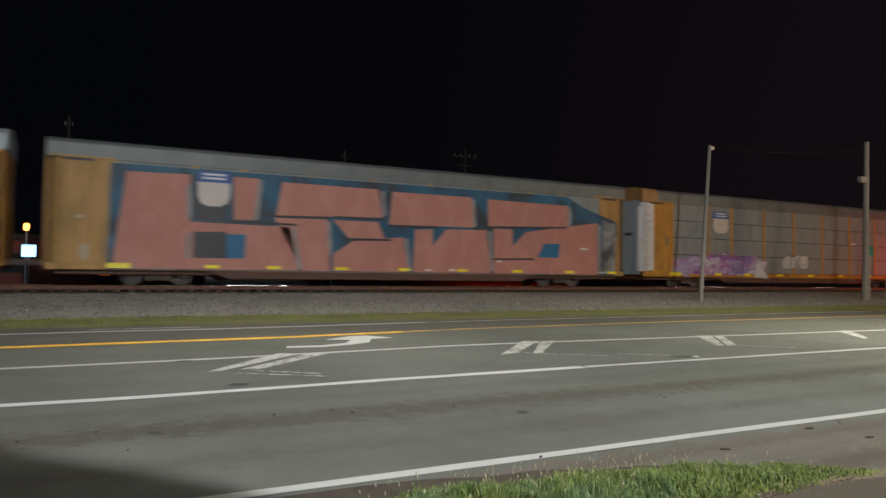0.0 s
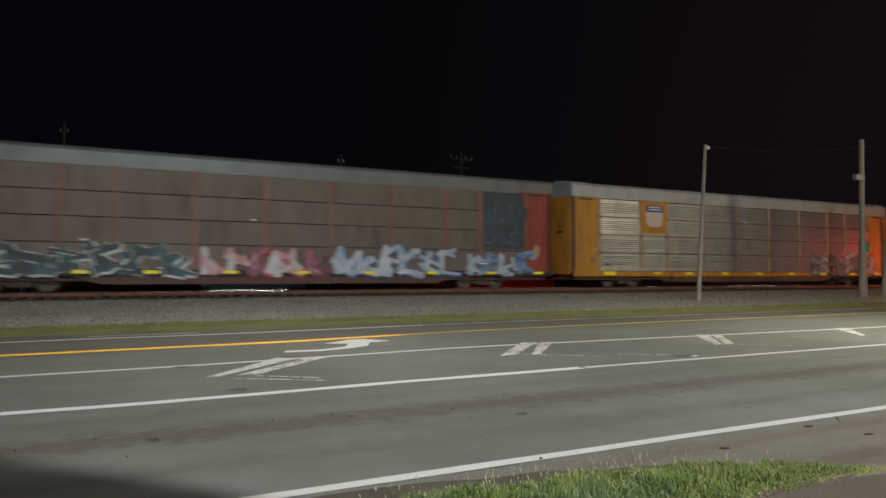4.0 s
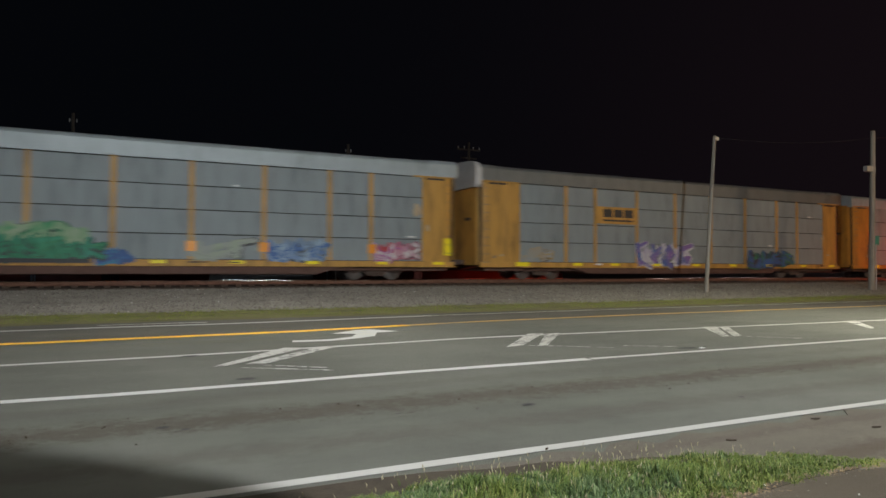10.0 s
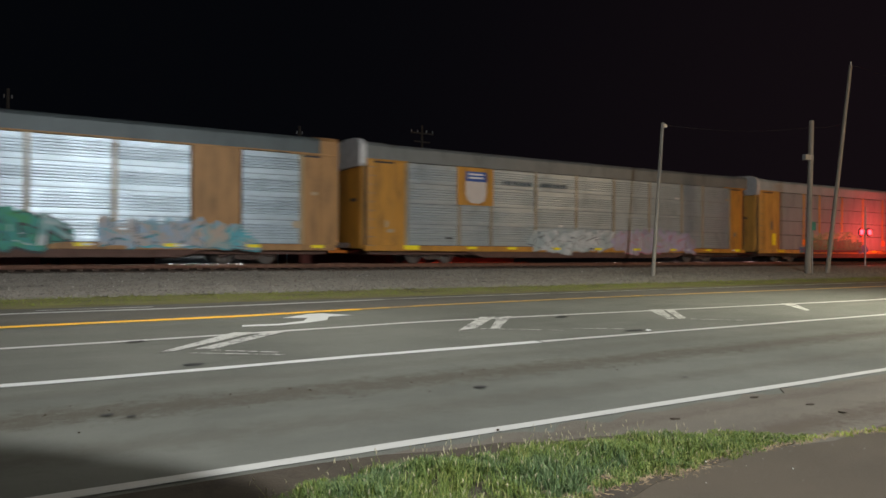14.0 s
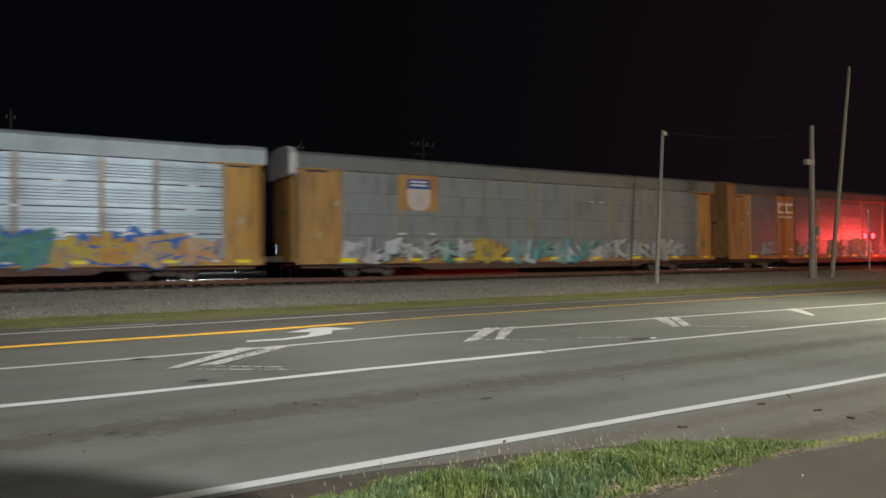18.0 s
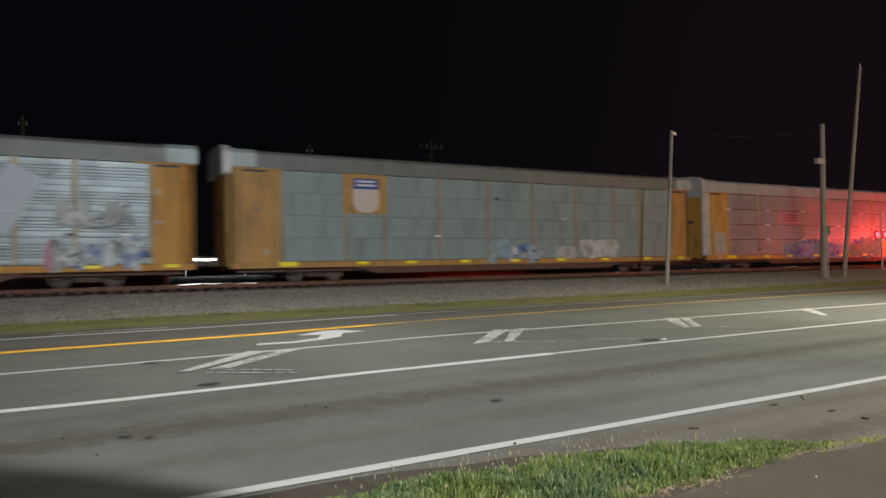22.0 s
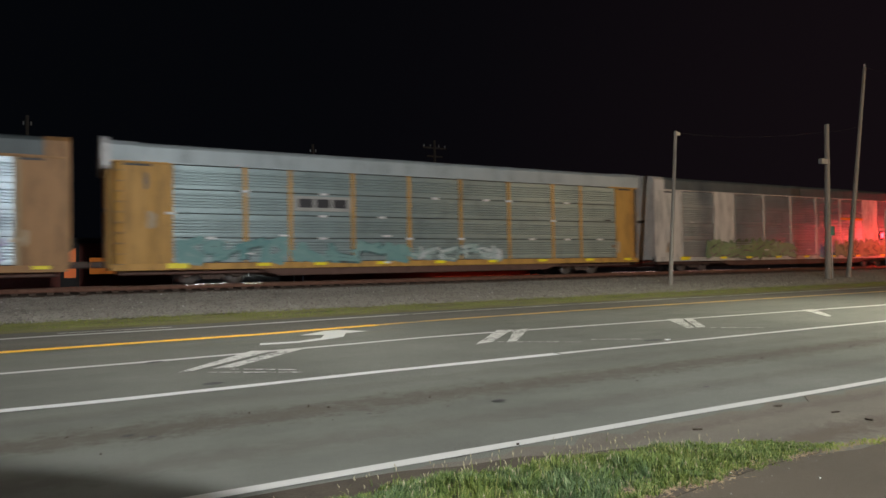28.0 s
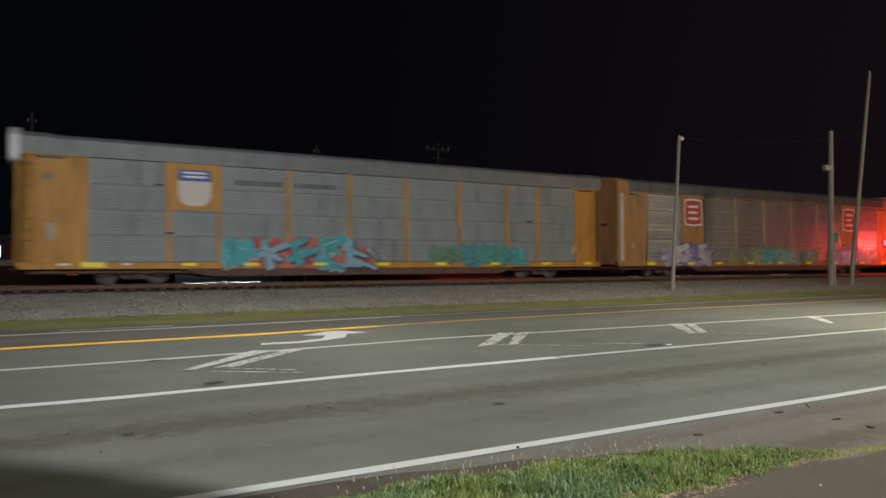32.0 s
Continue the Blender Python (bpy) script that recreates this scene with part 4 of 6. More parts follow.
part("base_stripe", box(6.4, 12.6, -1.618, -1.6, 0.7, 0.86), M["sign_black"], g)
graffiti(c, 12.7, 14.0, 0.66, 1.25, ((BL,),), (BL, TE), 2, 42, "blue sprayed patch", cloud=(BL, (0.03, 0.1, 0.3)))
graffiti(c, 5.3, 6.3, 0.66, 1.1, ((BL,),), (BL, TE), 1, 47, "blue sprayed patch")
graffiti(c, 16.2, 18.8, 0.9, 1.7, ((GY, (0.35, 0.42, 0.32)),), (GY, (0.3, 0.36, 0.28)), 2, 43, "pale green sprayed patch")
graffiti(c, 19.1, 21.7, 0.9, 1.75, ((BL, LB),), (LB, BL), 3, 44, "blue sprayed patch", cloud=((0.16, 0.24, 0.36), LB))
graffiti(c, 23.8, 26.0, 0.9, 1.7, ((PK, W_),), (PK, MG), 3, 45, "pink sprayed patch", cloud=(PK, RD))
for x in (2.3, 5.75, 16.1, 18.95, 23.7, 27.45):
    plate(c, "placard", x - 0.2, x + 0.2, 1.2 if 3 < x < 27 else 1.15, 1.6 if 3 < x < 27 else 1.95, "sign_orange" if 3 < x < 27 else "reflector", "orange placard" if 3 < x < 27 else "bright yellow placard", y=-1.6)
c = CARS[6] = rail_car(6, "yellow autorack rail car with ribbed bright panels and pale graffiti", panel="zinc", style="mid", seams=False, cap="roof_grey", post_paint="drab")
plate(c, "sign_board", 5.6, 7.75, 2.9, 4.78, "yellow", "yellow sign board")
logo_shield(c, 6.7, 3.0, 4.75)
graffiti(c, 10.1, 15.9, 0.62, 1.9, ((GY, W_), (W_, GY)), (W_, DK), 6, 51, "silver and white sprayed graffiti", cloud=((0.3, 0.38, 0.4), (0.4, 0.46, 0.48)), body=((W_, (0.36, 0.44, 0.46)), ((0.4, 0.48, 0.5), W_), (W_, (0.36, 0.44, 0.46))))
graffiti(c, 16.0, 23.0, 0.62, 1.95, ((LI, W_), (W_, LI)), (PK, GY), 7, 52, "lilac and pink sprayed graffiti", cloud=((0.3, 0.27, 0.36), LI), body=((LI, (0.4, 0.34, 0.38)), (LI, GY), ((0.42, 0.36, 0.4), LI)))
c = CARS[7] = rail_car(7, "brown-yellow autorack rail car with solid sheets and ribbed bays", paint="tan", panel="zinc", style="ribbed", roof="roof_dark", seams=False, solid=(1, 7), ladder=False, tower=True, post_paint="weathered")
for x in (6.22, 7.08):
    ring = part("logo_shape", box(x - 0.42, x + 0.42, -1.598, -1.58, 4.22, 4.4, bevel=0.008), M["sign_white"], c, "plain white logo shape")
    part("logo_bar", box(x - 0.42, x - 0.25, -1.598, -1.58, 3.85, 4.22), M["sign_white"], ring)
    part("logo_bar", box(x - 0.42, x + 0.36, -1.598, -1.58, 3.7, 3.85), M["sign_white"], ring)
plate(c, "white_bar", 5.95, 7.4, 3.4, 3.5, "sign_white")
graffiti(c, 11.4, 17.6, 0.66, 2.0, ((TE, GR), (GR, TE), (W_, TE)), (DK, TE), 6, 61, "dark teal sprayed graffiti", cloud=((0.03, 0.2, 0.18), (0.05, 0.28, 0.2)))
graffiti(c, 7.8, 10.4, 0.9, 1.9, ((GY, DK), (W_, GY)), (DK, GY), 3, 63, "grey and white sprayed scribble")
graffiti(c, 3.9, 5.5, 0.95, 1.8, ((GY, LB),), (GY, DK), 2, 64, "grey sprayed scribble")
graffiti(c, 18.4, 24.2, 0.64, 1.85, ((LB, W_), (CY, LB), (W_, PK)), (CY, DK), 6, 62, "pale blue and pink sprayed graffiti", cloud=((0.2, 0.36, 0.42), LB), body=(((0.46, 0.36, 0.28), LB), (LB, (0.46, 0.36, 0.28)), ((0.46, 0.36, 0.28), CY)))
c = CARS[8] = rail_car(8, "yellow autorack rail car with smooth grey panels and white graffiti", paint="ochre", panel="dull_zinc", style="fine", seams=False, post_paint="drab")
plate(c, "sign_board", 5.6, 7.75, 3.1, 4.78, "ochre", "yellow sign board")
logo_shield(c, 6.7, 3.1, 4.75)
graffiti(c, 2.9, 9.8, 0.64, 1.75, ((W_, GY), (W_, GY), (TE, W_)), (DK, GY), 7, 71, "white and teal sprayed graffiti")
graffiti(c, 9.8, 11.8, 0.66, 1.7, ((YE, OC),), (DK, YE), 2, 74, "yellow sprayed graffiti")
graffiti(c, 11.9, 17.6, 0.64, 1.8, ((CY, GY), (W_, CY), (GY, TE)), (TE, GY), 6, 72, "pale teal sprayed graffiti")
graffiti(c, 17.4, 25.0, 0.64, 1.8, ((W_, GY), (LB, GY)), (GY, W_), 8, 73, "grey and white sprayed graffiti")
c = CARS[9] = rail_car(9, "yellow autorack rail car with ribbed panels and blue and yellow graffiti", paint="cream", panel="zinc", style="mid", roof="roof_light", cap="roof_light", clips=True, post_paint="weathered", corner=True)
plate(c, "sign_board", 7.75, 10.4, 2.98, 3.78, "zinc_bright", "bright steel sign board with dark bars")
for k in range(3):
    plate(c, "dark_bar", 8.35, 9.9, 3.16 + k * 0.17, 3.22 + k * 0.17, "sign_black", y=-1.6)
plate(c, "paint_patch", 1.5, 2.5, 0.95, 2.3, "sign_grey", "pale paint patch")
graffiti(c, 8.4, 14.8, 0.62, 1.85, ((BL, PU), (CY, BL), (LI, BL)), (BL, LB), 6, 81, "blue and purple sprayed graffiti", cloud=(BL, (0.05, 0.2, 0.42), BL), body=((LB, BL), (PU, LB), (CY, BL), (LI, BL)))
graffiti(c, 16.0, 20.4, 0.6, 2.05, ((TE, GR), (GR, TE)), (BL, CY), 3, 83, "teal green sprayed graffiti", cloud=((0.02, 0.12, 0.5), (0.03, 0.16, 0.5)), body=(((0.07, 0.26, 0.22), (0.12, 0.3, 0.22)), ((0.1, 0.3, 0.22), (0.06, 0.22, 0.2))))
graffiti(c, 20.0, 25.8, 0.6, 2.0, ((YE, OC), ((0.6, 0.42, 0.24), OC), (YE, (0.55, 0.24, 0.06))), (BL, (0.02, 0.12, 0.5)), 4, 82, "yellow and blue sprayed graffiti", cloud=((0.02, 0.12, 0.5), (0.03, 0.16, 0.5)), body=((YE, OC), (YE, (0.55, 0.24, 0.06)), ((0.6, 0.42, 0.24), OC), ((0.6, 0.42, 0.24), (0.55, 0.24, 0.06))))
c = CARS[10] = rail_car(10, "yellow autorack rail car with smooth grey panels and pale blobs", paint="ochre", panel="teal_zinc", style="fine", seams=False, cap="roof_light", post_paint="drab")
plate(c, "sign_board", 5.6, 7.75, 3.0, 4.78, "ochre", "yellow sign board")
logo_shield(c, 6.7, 3.05, 4.75)
graffiti(c, 13.2, 16.8, 0.7, 1.65, ((LB, GY), (W_, BL)), (LB, TE), 3, 91, "pale blue sprayed graffiti")
for x, w, z in ((18.2, 0.7, 1.5), (20.6, 1.3, 1.85), (15.9, 0.7, 1.5)):
    part("graffiti", prism(blob(x - w, x + w, 0.85, z, random.Random(int(x)), 16), -1.59, -1.582), spray((W_, GY), 2), c, "pale sprayed blob")
c = CARS[11] = rail_car(11, "yellow autorack rail car with giant pale blue painted lettering", paint="yellow", panel="blue_zinc", style="mid", seams=False, cap="roof_light", post_paint="weathered")
NAME_CAR = c
c = CARS[12] = rail_car(12, "white autorack rail car with ribbed bays and green graffiti", paint="white", panel="zinc", style="ribbed", roof="roof_dark", seams=False, solid=(1, 7), solid_paint="white", ladder=False, tower=True)
graffiti(c, 4.9, 13.6, 0.72, 1.95, (((0.14, 0.27, 0.1), (0.25, 0.33, 0.16)), ((0.2, 0.3, 0.15), (0.12, 0.24, 0.1))), (DK, (0.3, 0.14, 0.2)), 8, 101, "olive green sprayed graffiti", cloud=((0.1, 0.16, 0.09), (0.16, 0.22, 0.11)), body=(((0.2, 0.28, 0.13), (0.27, 0.34, 0.19)), ((0.24, 0.31, 0.16), (0.16, 0.24, 0.11)), ((0.22, 0.3, 0.15), (0.3, 0.36, 0.24))))
graffiti(c, 18.2, 25.4, 0.72, 1.95, (((0.18, 0.29, 0.13), (0.27, 0.34, 0.2)),), ((0.12, 0.17, 0.1), (0.3, 0.36, 0.25)), 7, 102, "olive green sprayed graffiti", cloud=((0.2, 0.27, 0.15), (0.14, 0.2, 0.1)))
graffiti(c, 16.4, 18.0, 0.7, 1.6, ((BL, CY),), (BL, CY), 2, 103, "blue sprayed patch")
graffiti(c, 26.2, 27.2, 0.8, 1.8, ((BL, OC),), (BL, OC), 1, 104, "blue sprayed patch")
plate(c, "orange_bar", 18.98, 21.7, 3.35, 3.5, "sign_orange", "orange bar", y=-1.575)
c = CARS[13] = rail_car(13, "cream yellow autorack rail car with grey and teal panels", paint="cream", panel="teal_zinc", style="mid", roof="roof_light", cap="roof_light", clips=True)
plate(c, "sign_board", 7.8, 10.4, 3.05, 3.7, "sign_grey", "pale sign board with dark bars")
for k in range(3):
    plate(c, "dark_bar", 8.0 + k * 0.78, 8.62 + k * 0.78, 3.2, 3.58, "sign_black", y=-1.6)
graffiti(c, 3.0, 7.5, 0.9, 1.8, (((0.12, 0.3, 0.3), (0.2, 0.37, 0.36)),), ((0.14, 0.32, 0.31), (0.25, 0.4, 0.39)), 4, 111, "teal sprayed patch")
graffiti(c, 7.8, 13.2, 0.9, 1.75, (((0.16, 0.33, 0.32), (0.25, 0.42, 0.4)),), ((0.14, 0.32, 0.31), (0.25, 0.4, 0.39)), 4, 112, "teal sprayed patch")
graffiti(c, 13.4, 18.6, 0.9, 1.6, (((0.3, 0.45, 0.42), W_),), ((0.3, 0.42, 0.4), GY), 4, 113, "pale teal sprayed patch")
c = CARS[14] = rail_car(14, "brown-yellow autorack rail car with ribbed bays and red signs", paint="tan", panel="zinc", style="ribbed", roof="roof_dark", seams=False, solid=(1, 7), ladder=False, tower=True, post_paint="weathered", corner=True)
for x in (6.7, 22.7):
    s = part("red_sign", prism(blob(x - 0.7, x + 0.7, 3.1, 4.55, random.Random(1), 24, 0.0), -1.59, -1.58), M["sign_red"], c, "red sign with white bars")
    part("white_border", prism(blob(x - 0.8, x + 0.8, 3.0, 4.65, random.Random(1), 24, 0.0), -1.584, -1.575), M["sign_white"], s)
    for k in range(3):
        part("white_bar", box(x - 0.42, x + 0.42 - 0.12 * (k % 2), -1.598, -1.59, 3.38 + k * 0.36, 3.53 + k * 0.36), M["sign_white"], s)
graffiti(c, 4.1, 8.3, 0.6, 2.0, ((W_, LI), (LI, PU)), (DK, PU), 4, 121, "purple and white sprayed graffiti", cloud=((0.2, 0.19, 0.4), (0.12, 0.12, 0.28)), body=((W_, (0.36, 0.37, 0.52)), ((0.36, 0.37, 0.52), (0.22, 0.21, 0.4)), (W_, (0.3, 0.3, 0.48))))
graffiti(c, 9.8, 19.0, 0.7, 1.9, (((0.35, 0.36, 0.16), GY), (CY, TE), (CY, (0.04, 0.3, 0.45)), ((0.4, 0.4, 0.2), TE)), ((0.06, 0.07, 0.05), (0.4, 0.42, 0.2)), 8, 122, "yellow-green and turquoise sprayed graffiti", cloud=((0.3, 0.32, 0.18), (0.12, 0.16, 0.12)), body=(((0.33, 0.34, 0.2), (0.14, 0.2, 0.14)), ((0.3, 0.34, 0.2), (0.12, 0.26, 0.28)), ((0.03, 0.32, 0.44), (0.05, 0.4, 0.5)), ((0.26, 0.34, 0.22), CY), ((0.04, 0.34, 0.46), (0.06, 0.26, 0.32)), ((0.3, 0.33, 0.2), (0.12, 0.24, 0.2))))
graffiti(c, 19.9, 25.5, 0.64, 1.85, ((LI, PU), (W_, LI)), (PU, LI), 6, 123, "lilac sprayed graffiti", cloud=((0.2, 0.19, 0.4), (0.26, 0.26, 0.42)), body=(((0.36, 0.37, 0.52), (0.2, 0.19, 0.4)), (W_, (0.36, 0.37, 0.52)), ((0.28, 0.29, 0.48), W_)))
c = CARS[15] = rail_car(15, "yellow autorack rail car with ribbed panels and red and turquoise graffiti", panel="dull_zinc", style="fine", seams=False, cap="roof_grey")
plate(c, "sign_board", 5.6, 7.75, 2.95, 4.78, "yellow", "yellow sign board")
logo_shield(c, 6.7, 3.1, 4.7)
graffiti(c, 7.9, 14.4, 0.6, 1.95, ((CY, TE), (CY, LB), (TE, CY)), (DK, W_), 5, 131, "turquoise graffiti on red", cloud=(RD, SA, RD))
graffiti(c, 17.2, 22.9, 0.75, 1.75, ((GR, TE), (TE, GR)), (TE, DK), 6, 132, "green and teal sprayed graffiti", cloud=((0.06, 0.22, 0.2), (0.12, 0.28, 0.26)), body=(((0.1, 0.3, 0.2), (0.2, 0.22, 0.1)), ((0.08, 0.26, 0.36), TE), (TE, (0.1, 0.34, 0.24)), (CY, TE)))
CARS[16] = rail_car(16, "yellow autorack rail car with grey steel side panels", cap="roof_light")
CARS[17] = rail_car(17, "yellow autorack rail car with plain grey side panels", panel="dull_zinc")

# the salmon pink blocks painted over one car
PINK = ((0.56, 0.25, 0.2), (0.5, 0.21, 0.165))
c = PINK_CAR
g = part("graffiti", prism([(2.7, 0.62), (2.75, 4.66), (24.0, 4.68), (25.0, 4.2), (27.3, 3.5), (27.2, 0.62)], -1.586, -1.58), blend_noise("blue_black_spray", [(0.03, 0.12, 0.2), (0.025, 0.1, 0.18), (0.04, 0.045, 0.05), (0.03, 0.14, 0.24)], 0.35, 0.6), c, "blue and black sprayed ground of the graffiti")
BLOCKS = [
    [(3.3, 4.38), (5.6, 4.42), (5.62, 2.55), (9.6, 2.5), (10.0, 0.66), (2.85, 0.66)],
    [(7.25, 4.45), (8.3, 4.45), (8.1, 2.72), (7.3, 2.7)],
    [(9.25, 4.38), (13.55, 4.36), (13.8, 3.1), (9.0, 2.95)],
    [(8.95, 2.86), (11.2, 2.9), (11.4, 0.66), (10.15, 0.66)],
    [(11.5, 2.88), (13.55, 2.9), (13.9, 2.15), (12.2, 2.12)],
    [(12.4, 2.0), (14.8, 2.25), (15.1, 0.66), (11.5, 0.66), (11.5, 1.4)],
    [(14.25, 4.3), (18.35, 4.3), (18.5, 2.85), (14.1, 2.8)],
    [(15.4, 2.62), (16.3, 2.68), (16.3, 1.9), (17.0, 2.7), (19.2, 2.76), (19.5, 0.66), (15.3, 0.66)],
    [(19.25, 4.26), (24.1, 4.2), (24.1, 3.12), (19.3, 2.95)],
    [(19.6, 2.85), (20.7, 2.85), (20.7, 2.0), (21.5, 2.75), (26.0, 3.4), (26.05, 0.66), (19.65, 0.66)],
]
pm = blend_noise("salmon_spray", [PINK[0], PINK[1], PINK[0]], 0.8, 0.65, 0, (1, 1, 0.6))
for pts in BLOCKS:
    part("letter_block", prism(pts, -1.592, -1.586), pm, g, "salmon pink painted block")
for pts, k in (([(5.75, 3.95), (7.2, 3.5), (6.9, 2.62), (5.72, 2.66)], 0), ([(5.75, 2.15), (7.0, 2.2), (7.05, 1.12), (5.75, 1.12)], 0), ([(7.0, 2.1), (7.8, 2.12), (7.75, 1.14), (7.05, 1.12)], 1), ([(22.2, 1.5), (22.6, 2.2), (23.6, 2.22), (23.5, 1.5)], 1), ([(26.4, 3.55), (27.35, 3.4), (27.2, 0.7), (26.3, 0.7)], 2)):
    part("letter_block", prism(pts, -1.594, -1.588), (M["sign_black"], spray(((0.02, 0.17, 0.33), (0.02, 0.14, 0.28)), 0), spray((GY, DK), 1))[k], g)
for x0, z0, x1, z1 in ((5.55, 4.0, 5.6, 2.7), (8.35, 4.4, 8.2, 2.75), (9.75, 2.5, 10.05, 0.75), (5.6, 2.1, 5.55, 1.1), (11.3, 2.8, 11.4, 1.4), (13.75, 4.3, 13.9, 3.2), (14.95, 2.2, 15.15, 0.75), (18.45, 4.2, 18.55, 2.9), (24.2, 4.1, 24.2, 3.2), (26.15, 3.3, 26.15, 0.75), (19.4, 2.7, 19.55, 0.8)):
    part("letter_edge", prism(stroke((x0, z0), (x1, z1), 0.16), -1.596, -1.59), spray((GY, (0.25, 0.24, 0.24)), 1), g)
for x0, z0, x1, z1 in ((7.3, 2.64, 9.9, 2.6), (9.0, 2.92, 11.4, 2.98), (11.5, 3.02, 13.8, 3.02), (12.3, 2.06, 14.2, 2.1), (14.1, 2.74, 16.6, 2.78), (19.3, 2.9, 24.0, 3.06), (19.6, 1.35, 22.0, 1.4)):
    part("letter_edge", prism(stroke((x0, z0), (x1, z1), 0.09), -1.5965, -1.59), M["sign_black"], g)
logo_shield(c, 6.5, 3.2, 4.75)

# the giant pale lettering: two upright bars for each letter
c = NAME_CAR
nm = blend_noise("pale_blue_spray", [(0.46, 0.53, 0.62), (0.54, 0.6, 0.66), (0.48, 0.53, 0.63)], 0.5, 0.6, 0, (1, 1, 0.5))
g = part("graffiti", prism([(3.0, 0.62), (3.0, 4.72), (4.35, 4.75), (4.3, 0.62)], -1.592, -1.584), nm, c, "giant pale blue painted bars of lettering")
for a, b in (((5.75, 0.9), (5.75, 4.45)), ((6.95, 0.65), (7.9, 4.35)), ((9.75, 0.65), (8.75, 4.35)), ((10.95, 0.65), (10.95, 4.35)), ((13.5, 0.65), (13.5, 4.35)), ((15.2, 0.65), (15.15, 4.35)), ((17.6, 0.65), (17.55, 4.35)), ((20.4, 0.6), (19.6, 4.3)), ((21.0, 2.2), (22.1, 4.3))):
    part("letter_bar", prism(stroke(a, b, 1.2), -1.592, -1.585), nm, g)
graffiti(c, 22.9, 26.0, 0.64, 1.9, ((DK, W_), (W_, BL)), (W_, DK), 4, 142, "black, white and blue sprayed graffiti")
graffiti(c, 23.0, 25.4, 2.3, 3.4, ((W_, GY),), (GY, (0.3, 0.3, 0.3)), 3, 143, "white sprayed scribble")
for x in (9.9, 14.2, 18.2, 22.8):
    part("paint_patch", prism(blob(x - 0.16, x + 0.16, 0.7, 1.75, random.Random(int(x)), 12, 0.25), -1.5965, -1.592), spray((PK, (0.45, 0.3, 0.38)), 1), c, "pink sprayed smear")
graffiti(c, 1.3, 2.7, 0.7, 1.9, ((PK, W_), (W_, LI)), (PK, RD), 2, 144, "pink and white sprayed scribble")
plate(c, "red_bar", 8.4, 10.0, 3.78, 3.9, "sign_red", y=-1.6)

# faded lettering high on two cars, as rows of short dark strokes
rng = random.Random(55)
for car in (CARS[6], CARS[15]):
    for x0 in (8.3, 10.75):
        row = part("faded_lettering", box(x0, x0 + 1.9, -1.5905, -1.585, 3.98, 4.0), M["sign_grey"], car, "row of faded dark strokes")
        for k in range(8):
            part("stroke", box(x0 + 0.02 + k * 0.24, x0 + 0.02 + k * 0.24 + rng.uniform(0.1, 0.17), -1.592, -1.585, 4.02, 4.24), M["slate_blue"], row)

# pale inspection stencils on many car sides
rng = random.Random(77)
for k, car in CARS.items():
    for i in range(5):
        x, z = rng.uniform(1.2, 26.5), rng.choice((1.95, 2.9, 3.85, 1.2, 0.74, 0.74))
        plate(car, "stencil_bar", x, x + rng.uniform(0.18, 0.45), z, z + rng.uniform(0.05, 0.1), "sign_white" if rng.random() < 0.7 else "sign_black", y=-1.6)

# ---- poles, signal and wires beside the track ----
ob = bare_pole(24.2, 22.2, 0.28, (0.6, 0, 7.15), 0.1, "slender weathered grey utility pole beside the track")
part("cap_bracket", box(0.55, 0.85, -0.04, 0.04, 6.95, 7.1), M["galv"], ob)
ob = bare_pole(36.0, 22.0, 0.27, (0.25, 0, 8.4), 0.165, "thick weathered wooden utility pole by the track")
part("crossarm_bracket", box(-0.42, 0.3, -0.1, 0.1, 6.22, 6.5), M["galv"], ob, "steel bracket")
part("meter_box", box(0.15, 0.5, -0.14, 0.14, 2.35, 2.85, bevel=0.02), mat("green_enamel", (0.03, 0.22, 0.18), 0.4), ob, "small green box")
part("conduit", rod((0.22, -0.12, 0.0), (0.24, -0.12, 2.4), 0.03), M["galv"], ob)
ob = bare_pole(37.8, 22.0, 0.27, (2.25, 0, 12.0), 0.125, "tall leaning weathered wooden utility pole")
part("insulator", rod((2.25, 0, 12.0), (2.25, 0, 12.2), 0.05), M["galv"], ob)


def wire(a, b, sag, r=0.006):
    a, b = Vector(a), Vector(b)
    cu = bpy.data.curves.new("overhead_wire", "CURVE")
    cu.dimensions, cu.bevel_depth, cu.bevel_resolution = "3D", r, 1
    sp = cu.splines.new("POLY")
    sp.points.add(12)
    for i in range(13):
        u = i / 12
        p = a.lerp(b, u) - Vector((0, 0, sag * 4 * u * (1 - u)))
        sp.points[i].co = (*p, 1)
    cu.materials.append(M["black"])
    return tagged(new("overhead_wire", cu), "thin dark sagging overhead wire between poles", "wire", "overhead wires")


wire((24.8, 22.2, 7.35), (36.2, 22.0, 8.3), 0.25)
wire((36.25, 22.0, 8.3), (40.0, 22.0, 9.0), 0.1)
wire((40.05, 22.0, 12.3), (90, 21, 13), 0.8)


# weak light on the far poles, put into a darker wood colour
M["dimmed_wood"] = mat("dimmed_pole_wood", (0.07, 0.06, 0.05), 0.9, 0, 0.3)


def line_pole(x, y, z, arm, lamp_on=False):
    ob = tagged(new("line_pole"), "dim wooden line pole with a crossarm beyond the track", "pole", "line poles behind the track")
    ob.matrix_world = pose(x, y, 0)
    part("shaft", rod((0, 0, -0.5), (0, 0, z), 0.17, 0.12), M["dimmed_wood"], ob)
    if arm:
        part("crossarm", box(-1.3, 1.3, -0.06, 0.06, z - 0.85, z - 0.7), M["dimmed_wood"], ob)
